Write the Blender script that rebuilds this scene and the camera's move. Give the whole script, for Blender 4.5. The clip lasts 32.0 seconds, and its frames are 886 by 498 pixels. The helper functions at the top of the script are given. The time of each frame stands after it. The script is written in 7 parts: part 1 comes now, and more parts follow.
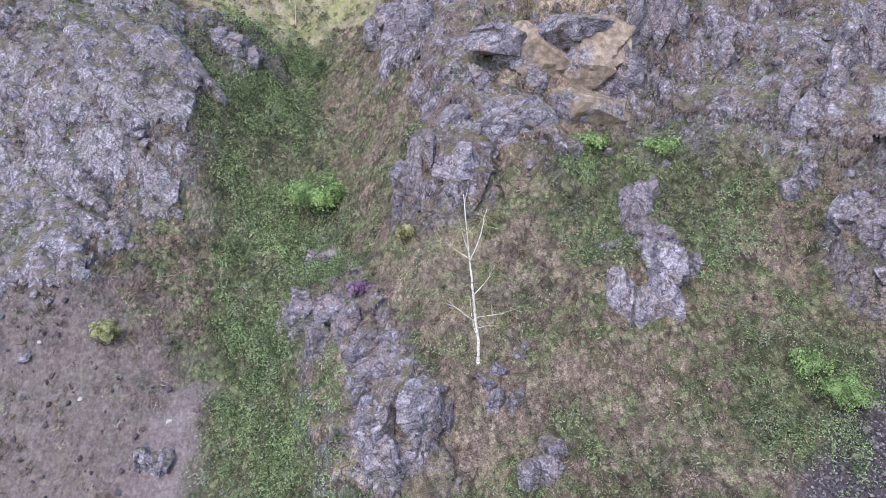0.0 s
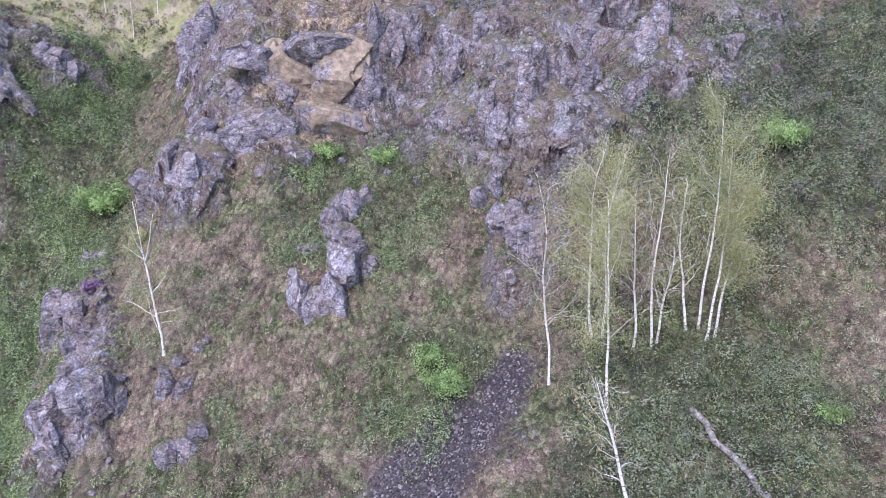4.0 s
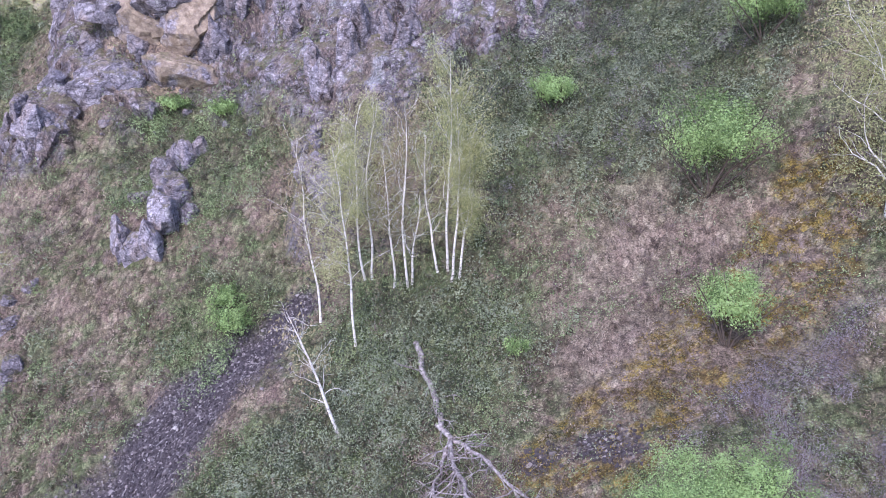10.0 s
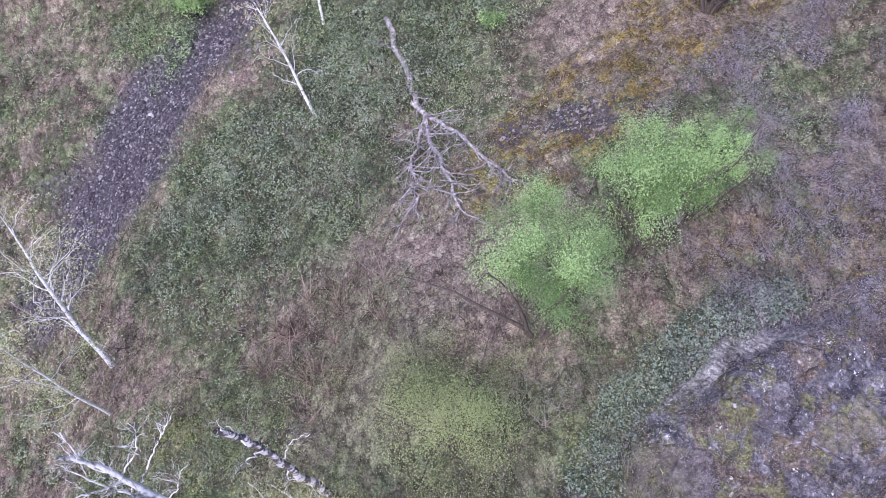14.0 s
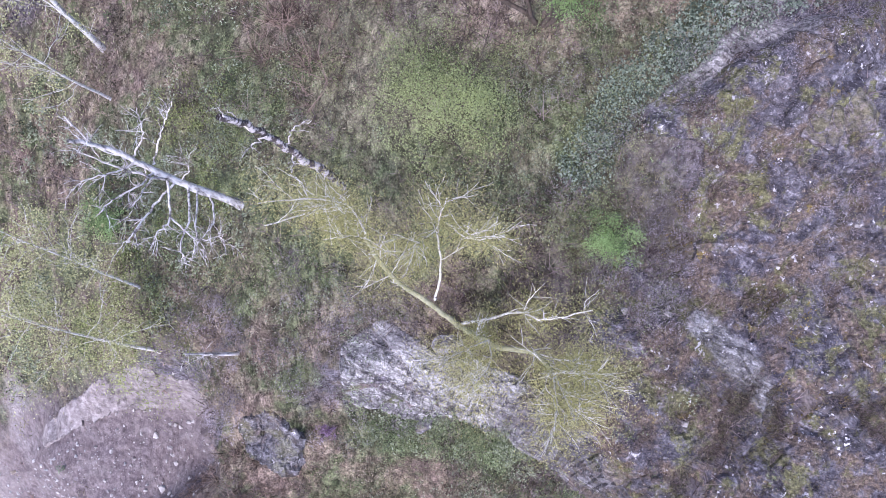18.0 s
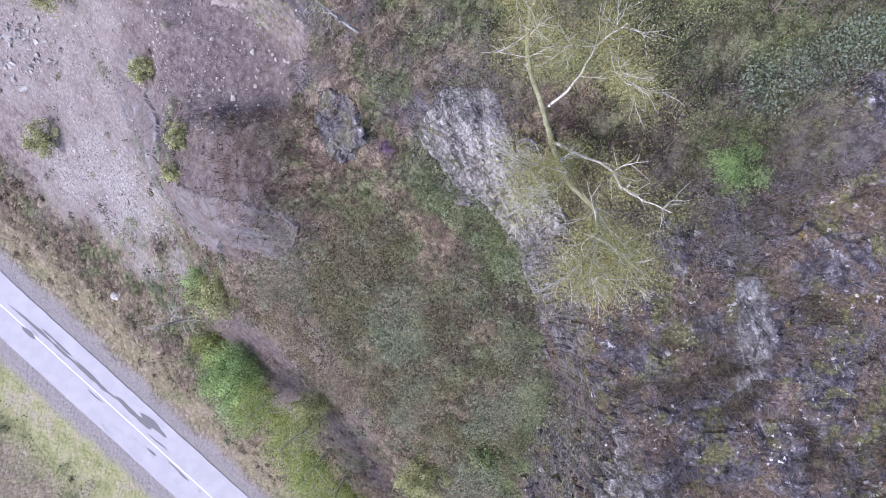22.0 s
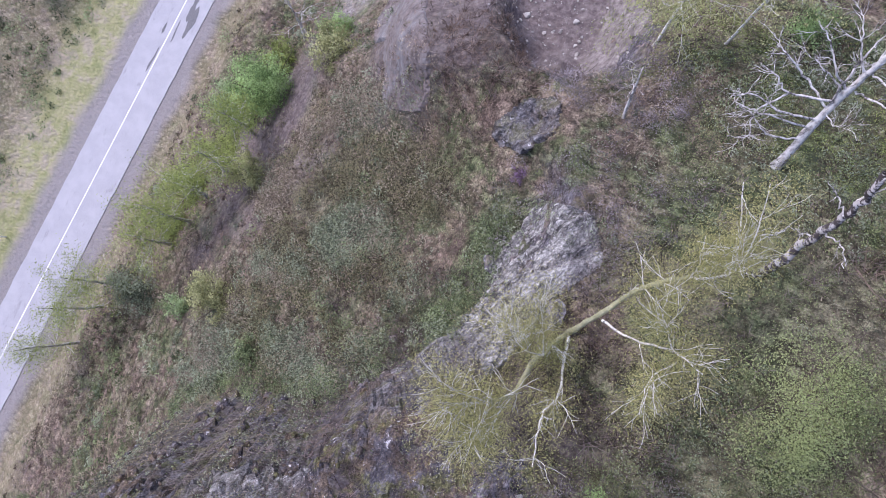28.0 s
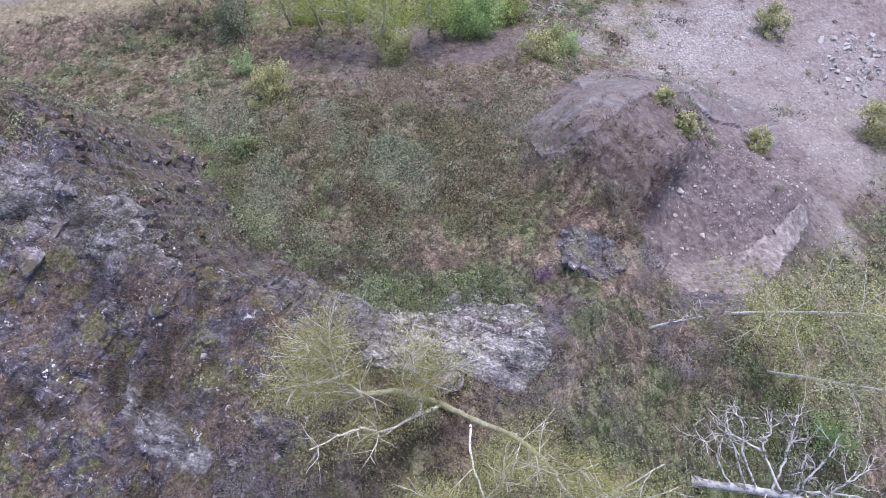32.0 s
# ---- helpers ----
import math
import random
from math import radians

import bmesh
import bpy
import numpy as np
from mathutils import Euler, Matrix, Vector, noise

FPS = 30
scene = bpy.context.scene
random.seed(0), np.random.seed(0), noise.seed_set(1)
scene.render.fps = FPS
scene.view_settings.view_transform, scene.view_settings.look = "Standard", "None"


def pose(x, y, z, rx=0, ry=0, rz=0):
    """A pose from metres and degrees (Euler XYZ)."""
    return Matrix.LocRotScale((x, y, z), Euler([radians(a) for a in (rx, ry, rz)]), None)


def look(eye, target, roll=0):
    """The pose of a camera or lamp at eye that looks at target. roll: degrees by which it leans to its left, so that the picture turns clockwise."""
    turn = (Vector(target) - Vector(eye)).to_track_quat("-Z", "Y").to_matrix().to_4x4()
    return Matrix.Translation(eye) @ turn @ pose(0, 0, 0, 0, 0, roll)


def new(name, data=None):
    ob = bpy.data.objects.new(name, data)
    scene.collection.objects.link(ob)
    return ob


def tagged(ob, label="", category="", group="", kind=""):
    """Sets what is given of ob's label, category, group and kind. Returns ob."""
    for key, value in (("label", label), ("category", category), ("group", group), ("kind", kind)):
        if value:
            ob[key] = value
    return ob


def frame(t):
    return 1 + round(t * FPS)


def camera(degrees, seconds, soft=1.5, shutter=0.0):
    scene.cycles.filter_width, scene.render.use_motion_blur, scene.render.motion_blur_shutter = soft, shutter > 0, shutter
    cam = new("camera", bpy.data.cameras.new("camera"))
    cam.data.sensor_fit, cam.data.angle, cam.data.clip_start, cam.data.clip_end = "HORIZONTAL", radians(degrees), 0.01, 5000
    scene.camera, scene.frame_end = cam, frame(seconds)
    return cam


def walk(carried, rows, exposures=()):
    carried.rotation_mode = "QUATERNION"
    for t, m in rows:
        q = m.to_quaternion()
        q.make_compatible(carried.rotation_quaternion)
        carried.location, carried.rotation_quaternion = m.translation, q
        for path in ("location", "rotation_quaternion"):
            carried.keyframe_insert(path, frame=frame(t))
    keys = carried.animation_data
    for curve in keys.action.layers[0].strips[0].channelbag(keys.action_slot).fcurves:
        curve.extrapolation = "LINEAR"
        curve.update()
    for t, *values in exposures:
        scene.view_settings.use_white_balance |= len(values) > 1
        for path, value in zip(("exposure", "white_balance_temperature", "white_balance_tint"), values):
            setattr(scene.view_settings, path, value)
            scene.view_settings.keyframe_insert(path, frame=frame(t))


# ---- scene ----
cam = camera(64.8, 32.0, soft=0.92)
walk(cam, [
    (0.0, pose(-43.89, 4.71, 81.34, 73.43, -0.33, 3.92)),
    (0.5, pose(-40.72, 4.46, 81.49, 73.48, -0.35, 3.87)),
    (1.0, pose(-37.56, 4.21, 81.69, 73.45, -0.35, 3.87)),
    (1.5, pose(-34.19, 4.03, 81.75, 73.49, -0.29, 4.08)),
    (2.0, pose(-30.99, 3.72, 81.82, 73.62, -0.36, 4.15)),
    (2.5, pose(-27.50, 3.49, 82.00, 73.61, -0.31, 4.40)),
    (3.0, pose(-24.07, 3.16, 82.25, 73.61, -0.37, 4.56)),
    (3.5, pose(-20.56, 2.62, 82.67, 73.51, -0.29, 4.74)),
    (4.0, pose(-16.82, 2.22, 82.95, 73.53, -0.19, 5.10)),
    (4.5, pose(-13.07, 1.79, 83.31, 73.47, -0.16, 5.42)),
    (5.0, pose(-9.97, 1.65, 83.51, 73.35, -0.01, 5.86)),
    (5.5, pose(-7.52, 1.66, 83.59, 73.21, 0.01, 6.31)),
    (6.0, pose(-5.71, 1.66, 83.60, 73.07, -0.02, 6.64)),
    (6.5, pose(-4.55, 1.52, 83.57, 72.98, -0.37, 6.74)),
    (7.0, pose(-4.04, 1.08, 83.55, 72.96, -0.34, 6.48)),
    (7.5, pose(-2.91, 0.80, 83.70, 72.76, -0.13, 6.38)),
    (8.0, pose(-1.47, 0.55, 83.83, 72.59, -0.15, 6.39)),
    (8.5, pose(-0.42, 0.35, 83.80, 72.52, -0.21, 6.29)),
    (9.0, pose(-0.27, 0.13, 83.94, 72.25, -0.37, 5.85)),
    (9.5, pose(-0.02, 0.03, 83.99, 71.20, -0.32, 5.63)),
    (10.0, pose(0.00, 0.00, 84.00, 69.45, -0.40, 5.13)),
    (10.5, pose(0.00, 0.00, 84.00, 67.22, -0.46, 4.64)),
    (11.0, pose(0.00, 0.00, 84.00, 63.94, -0.44, 4.13)),
    (11.5, pose(0.00, 0.00, 84.00, 60.54, -0.44, 3.65)),
    (12.0, pose(0.00, 0.00, 84.00, 57.04, -0.23, 3.17)),
    (12.5, pose(0.00, 0.00, 84.00, 53.61, -0.13, 2.88)),
    (13.0, pose(0.00, 0.00, 84.00, 50.16, -0.11, 2.69)),
    (13.5, pose(0.00, 0.00, 84.00, 46.78, -0.07, 2.54)),
    (14.0, pose(0.00, 0.00, 84.00, 43.45, -0.04, 2.45)),
    (14.5, pose(0.00, 0.00, 84.00, 40.26, -0.15, 2.50)),
    (15.0, pose(0.00, 0.00, 84.00, 37.13, -0.01, 2.55)),
    (15.5, pose(0.00, 0.00, 84.00, 34.01, 0.01, 2.58)),
    (16.0, pose(0.00, 0.00, 84.00, 30.89, -0.03, 2.60)),
    (16.5, pose(0.00, 0.00, 84.00, 27.72, -0.50, 2.63)),
    (17.0, pose(0.00, 0.00, 84.00, 24.49, -0.51, 2.67)),
    (17.5, pose(0.00, 0.00, 84.00, 21.43, -0.46, 2.84)),
    (18.0, pose(0.00, 0.00, 84.00, 18.31, -0.40, 2.95)),
    (18.5, pose(0.00, 0.00, 84.00, 15.53, -0.35, 3.03)),
    (19.0, pose(0.00, 0.00, 84.00, 12.92, -0.23, 5.57)),
    (19.5, pose(0.00, 0.00, 84.00, 10.49, -0.18, 8.90)),
    (20.0, pose(0.00, 0.00, 84.00, 8.24, -0.12, 13.52)),
    (20.5, pose(0.00, 0.00, 84.00, 5.99, -0.03, 20.00)),
    (21.0, pose(0.00, 0.00, 84.00, 3.71, 0.00, 25.96)),
    (21.5, pose(0.00, 0.00, 84.00, 1.41, 0.08, 33.99)),
    (22.0, pose(0.00, 0.00, 84.00, -0.03, 0.17, 40.12)),
    (22.5, pose(0.00, 0.00, 84.00, -0.08, 0.26, 44.53)),
    (23.0, pose(0.00, 0.00, 84.00, -0.04, 0.37, 50.30)),
    (23.5, pose(0.00, 0.00, 84.00, 0.05, 0.43, 56.33)),
    (24.0, pose(0.00, 0.00, 84.00, 0.12, 0.41, 61.92)),
    (24.5, pose(0.00, 0.00, 84.00, 0.23, 0.39, 69.52)),
    (25.0, pose(0.00, 0.00, 84.00, 0.35, 0.35, 78.75)),
    (25.5, pose(0.00, 0.00, 84.00, 0.37, 0.28, 86.74)),
    (26.0, pose(0.00, 0.00, 84.00, 0.03, 0.02, 93.23)),
    (26.5, pose(0.00, 0.00, 84.00, -0.02, 0.00, 98.75)),
    (27.0, pose(0.00, 0.00, 84.00, 0.06, -0.02, 103.85)),
    (27.5, pose(0.00, 0.00, 84.00, 0.70, -0.34, 109.05)),
    (28.0, pose(0.00, 0.00, 84.00, 0.72, -0.43, 114.89)),
    (28.5, pose(0.00, 0.00, 84.00, 0.71, -0.51, 119.95)),
    (29.0, pose(0.00, 0.00, 84.00, 0.70, -0.60, 125.65)),
    (29.5, pose(0.00, 0.00, 84.00, 0.68, -0.68, 132.13)),
    (30.0, pose(0.00, 0.00, 84.00, 0.64, -0.80, 139.08)),
    (30.5, pose(0.00, 0.00, 84.00, 0.60, -0.86, 146.06)),
    (31.0, pose(0.00, 0.00, 84.00, 0.55, -0.94, 153.92)),
    (31.5, pose(0.00, 0.00, 84.00, 0.47, -1.01, 161.97)),
    (32.0, pose(0.00, 0.00, 84.00, 0.39, -1.09, 170.68)),
], exposures=[(0.0, 1.09, 6420, 17), (4.0, 1.23, 6230, 24), (9.0, 1.28, 6130, 26), (13.0, 1.34, 6130, 27), (18.0, 1.41, 6170, 26), (22.0, 1.14, 6380, 22), (25.0, 1.0, 6460, 20), (29.0, 0.97, 6370, 24), (32.0, 1.1, 6370, 22)])

# ---- light: an even overcast sky with a faint wide sun ----
world = bpy.data.worlds.new("overcast_sky")
scene.world = world
world.use_nodes = True
wn = world.node_tree.nodes
sky = wn.new("ShaderNodeTexSky")
sky.sky_type, sky.sun_disc = "NISHITA", False
sky.sun_elevation, sky.sun_rotation = radians(48), radians(200)
sky.air_density, sky.dust_density = 1.0, 1.0
wn["Background"].inputs["Strength"].default_value = 0.15
world.node_tree.links.new(sky.outputs[0], wn["Background"].inputs["Color"])
sun = new("sun", bpy.data.lights.new("sun", "SUN"))
sun.data.energy, sun.data.angle, sun.data.color = 1.5, radians(25), (1.0, 0.98, 0.96)
sun.matrix_world = look((-34, -90, 110), (0, 0, 0))


# ---- materials ----
def material(name, build, rough=0.85, bump=0.0, bump_size=8.0, spec=0.25, relief=None):
    """A node material; build(nodes, links, coord) returns the colour socket."""
    m = bpy.data.materials.new(name)
    m.use_nodes = True
    nt = m.node_tree
    b = nt.nodes["Principled BSDF"]
    b.inputs["Roughness"].default_value = rough
    b.inputs["Specular IOR Level"].default_value = spec
    k = Kit(nt)
    nt.links.new(build(k), b.inputs["Base Color"])
    if bump:
        n1, n2 = k.noise(bump_size, 6), k.noise(bump_size * 6, 3)
        bp = nt.nodes.new("ShaderNodeBump")
        bp.inputs["Strength"].default_value, bp.inputs["Distance"].default_value = 0.9, bump
        nt.links.new(relief(k) if relief else k.add(n1, n2, 0.5), bp.inputs["Height"])
        nt.links.new(bp.outputs[0], b.inputs["Normal"])
    return m


class Kit:
    """Short names for the nodes that the materials share."""

    def __init__(self, nt):
        self.nt = nt
        self.coord = nt.nodes.new("ShaderNodeTexCoord").outputs["Object"]

    def noise(self, scale, detail=4, rough=0.6, stretch=None, offset=0.0):
        n = self.nt.nodes.new("ShaderNodeTexNoise")
        n.inputs["Scale"].default_value, n.inputs["Detail"].default_value, n.inputs["Roughness"].default_value = scale, detail, rough
        src = self.coord
        if stretch or offset:
            mp = self.nt.nodes.new("ShaderNodeMapping")
            mp.inputs["Scale"].default_value = stretch or (1, 1, 1)
            mp.inputs["Location"].default_value = (offset, offset * 1.7, -offset)
            self.nt.links.new(src, mp.inputs[0])
            src = mp.outputs[0]
        self.nt.links.new(src, n.inputs["Vector"])
        return n.outputs["Fac"]

    def cells(self, scale, feature="F1", out="Distance"):
        v = self.nt.nodes.new("ShaderNodeTexVoronoi")
        v.feature = feature
        v.inputs["Scale"].default_value = scale
        self.nt.links.new(self.coord, v.inputs["Vector"])
        return v.outputs[out]

    def turned(self, turn, long, src=None):
        """The place, turned and drawn out along its own axes."""
        mp = self.nt.nodes.new("ShaderNodeMapping")
        mp.vector_type = "TEXTURE"
        mp.inputs["Rotation"].default_value = tuple(radians(v) for v in turn)
        mp.inputs["Scale"].default_value = long
        self.nt.links.new(src or self.coord, mp.inputs[0])
        return mp.outputs[0]

    def warped(self, src, size, amount):
        n = self.nt.nodes.new("ShaderNodeTexNoise")
        n.inputs["Scale"].default_value, n.inputs["Detail"].default_value = size, 4
        self.nt.links.new(src, n.inputs["Vector"])
        w = self.nt.nodes.new("ShaderNodeVectorMath")
        w.operation = "MULTIPLY_ADD"
        self.nt.links.new(n.outputs["Color"], w.inputs[0])
        w.inputs[1].default_value = (amount,) * 3
        self.nt.links.new(src, w.inputs[2])
        return w.outputs[0]

    def grain(self, scale, detail, rough, turn, long):
        """Noise drawn out into streaks."""
        n = self.nt.nodes.new("ShaderNodeTexNoise")
        n.inputs["Scale"].default_value, n.inputs["Detail"].default_value, n.inputs["Roughness"].default_value = scale, detail, rough
        self.nt.links.new(self.turned(turn, long), n.inputs["Vector"])
        return n.outputs["Fac"]

    def facets(self, scale, turn, long, out="Color", warp=0.35):
        """Broken faces of rock: a value for each face, or the distance from its middle."""
        v = self.nt.nodes.new("ShaderNodeTexVoronoi")
        v.inputs["Scale"].default_value = scale
        self.nt.links.new(self.warped(self.turned(turn, long), scale * 1.3, warp / scale), v.inputs["Vector"])
        return v.outputs[out]

    def cracks(self, scale, turn, long, offset=0.0):
        """How far a wandering broken line runs off: 0 on the line."""
        n = self.nt.nodes.new("ShaderNodeTexNoise")
        n.inputs["Scale"].default_value, n.inputs["Detail"].default_value, n.inputs["Roughness"].default_value = scale, 5, 0.55
        mp = self.nt.nodes.new("ShaderNodeMapping")
        mp.inputs["Location"].default_value = (offset, -offset, offset * 0.6)
        self.nt.links.new(self.turned(turn, long), mp.inputs[0])
        self.nt.links.new(mp.outputs[0], n.inputs["Vector"])
        m = self.nt.nodes.new("ShaderNodeMath")
        m.operation = "SUBTRACT"
        self.nt.links.new(n.outputs["Fac"], m.inputs[0])
        m.inputs[1].default_value = 0.5
        ab = self.nt.nodes.new("ShaderNodeMath")
        ab.operation = "ABSOLUTE"
        self.nt.links.new(m.outputs[0], ab.inputs[0])
        return ab.outputs[0]

    def lift(self):
        """How far a face looks up: 1 level, 0 upright."""
        n = self.nt.nodes.new("ShaderNodeSeparateXYZ")
        self.nt.links.new(self.nt.nodes.new("ShaderNodeNewGeometry").outputs["True Normal"], n.inputs[0])
        return n.outputs["Z"]

    def ramp(self, fac, *stops):
        r = self.nt.nodes.new("ShaderNodeValToRGB")
        els = r.color_ramp.elements
        while len(els) < len(stops):
            els.new(0.5)
        for e, (p, c) in zip(els, stops):
            e.position = p
            e.color = (*(c if hasattr(c, "__len__") else (c, c, c)), 1)
        self.nt.links.new(fac, r.inputs[0])
        return r.outputs[0]

    def mix(self, fac, a, b, mode="MIX"):
        n = self.nt.nodes.new("ShaderNodeMix")
        n.data_type, n.blend_type = "RGBA", mode
        for sock, v in ((n.inputs[0], fac), (n.inputs[6], a), (n.inputs[7], b)):
            if isinstance(v, bpy.types.NodeSocket):
                self.nt.links.new(v, sock)
            else:
                sock.default_value = (*v, 1) if hasattr(v, "__len__") else v
        return n.outputs[2]

    def add(self, a, b, k=1.0):
        n = self.nt.nodes.new("ShaderNodeMath")
        n.operation = "MULTIPLY_ADD"
        self.nt.links.new(b, n.inputs[0])
        n.inputs[1].default_value = k
        self.nt.links.new(a, n.inputs[2])
        return n.outputs[0]

    def times(self, a, b):
        n = self.nt.nodes.new("ShaderNodeMath")
        n.operation = "MULTIPLY"
        for s, v in zip(n.inputs, (a, b)):
            if isinstance(v, bpy.types.NodeSocket):
                self.nt.links.new(v, s)
            else:
                s.default_value = v
        return n.outputs[0]

    def field(self, name):
        n = self.nt.nodes.new("ShaderNodeAttribute")
        n.attribute_name = name
        return n.outputs["Fac"]

    def random(self):
        return self.nt.nodes.new("ShaderNodeObjectInfo").outputs["Random"]

    def island(self):
        return self.nt.nodes.new("ShaderNodeNewGeometry").outputs["Random Per Island"]


STRIKE = (12.0, -18.0, 35.0)  # how the beds of the limestone lie


def rock_colour(k, tone=1.0, warm=0.0):
    """Weathered limestone: violet grey in broken faces, rusty stains, pale lichen, dark clefts."""
    t = tone
    c = k.ramp(k.facets(0.9, STRIKE, (1.6, 1.0, 0.8)), (0.0, (0.13 * t, 0.12 * t, 0.148 * t)), (0.5, (0.20 * t, 0.185 * t, 0.222 * t)), (1.0, (0.29 * t, 0.268 * t, 0.305 * t)))
    c = k.mix(0.75, c, k.ramp(k.grain(1.6, 9, 0.72, STRIKE, (1.8, 1.3, 0.7)), (0.3, (0.045, 0.042, 0.05)), (0.5, (0.205 * t, 0.19 * t, 0.228 * t)), (0.68, (0.44 * t, 0.415 * t, 0.455 * t))))
    c = k.mix(k.ramp(k.noise(0.4, 5, 0.7, (1, 1, 0.5), 3.1), (0.48, 0.0), (0.62, 0.65)), c, k.ramp(k.noise(4, 6, 0.75), (0.35, (0.13, 0.098, 0.088)), (0.65, (0.40, 0.315, 0.275))))
    c = k.mix(k.ramp(k.noise(1.1, 7, 0.75, (1.0, 1.0, 0.45), 7.0), (0.55, 0.0), (0.66, 0.7)), c, k.ramp(k.noise(7, 5, 0.75, None, 8.0), (0.35, (0.27, 0.255, 0.27)), (0.65, (0.60, 0.58, 0.60))))
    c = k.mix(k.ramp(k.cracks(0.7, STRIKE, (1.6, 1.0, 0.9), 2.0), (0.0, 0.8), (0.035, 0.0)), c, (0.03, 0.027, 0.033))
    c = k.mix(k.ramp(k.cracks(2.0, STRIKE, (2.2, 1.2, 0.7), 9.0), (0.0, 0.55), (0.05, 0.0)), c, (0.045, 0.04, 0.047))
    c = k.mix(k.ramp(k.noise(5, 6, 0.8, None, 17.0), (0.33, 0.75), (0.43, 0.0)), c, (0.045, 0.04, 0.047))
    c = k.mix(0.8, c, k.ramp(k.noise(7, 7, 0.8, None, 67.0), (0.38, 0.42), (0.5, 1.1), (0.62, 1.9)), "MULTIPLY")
    if warm:
        c = k.mix(k.times(k.ramp(k.noise(0.3, 5, 0.65, None, 5.0), (0.42, 0.0), (0.52, 0.88)), warm), c, k.ramp(k.noise(1.4, 7, 0.72), (0.32, (0.12, 0.09, 0.07)), (0.5, (0.275, 0.213, 0.158)), (0.66, (0.46, 0.375, 0.285))))
    turf = k.ramp(k.noise(5, 7, 0.8, None, 23.0), (0.36, (0.05, 0.045, 0.03)), (0.5, (0.14, 0.125, 0.075)), (0.66, (0.27, 0.235, 0.15)))
    ledge = k.times(k.ramp(k.lift(), (0.62, 0.0), (0.85, 1.0)), k.ramp(k.noise(0.9, 6, 0.75, None, 29.0), (0.46, 0.0), (0.56, 0.85)))
    return k.mix(ledge, c, turf)


def tussocks(k, scale, seed, warp=0.9):
    """Plants side by side: a value for each, and how far it is to its middle."""
    v = k.nt.nodes.new("ShaderNodeTexVoronoi")
    v.inputs["Scale"].default_value = scale
    k.nt.links.new(k.warped(k.turned((0, 0, seed * 0.3), (0.85, 1.25, 1.25)), scale * 1.8, warp / scale), v.inputs["Vector"])
    return v.outputs["Color"], v.outputs["Distance"]


def hillside_relief(k):
    """Humps of tussocks and low shrubs."""
    humps = k.add(k.add(k.times(tussocks(k, 2.4, 10)[1], -0.9), tussocks(k, 0.8, 40)[1], -0.9), k.noise(8, 5, 0.75), 0.5)
    bare = k.add(k.add(k.add(k.field("verge"), k.field("lawn"), 0.7), k.field("earth"), 0.8), k.field("shingle"), 0.8)
    return k.times(humps, k.ramp(bare, (0.0, 1.0), (0.9, 0.3)))


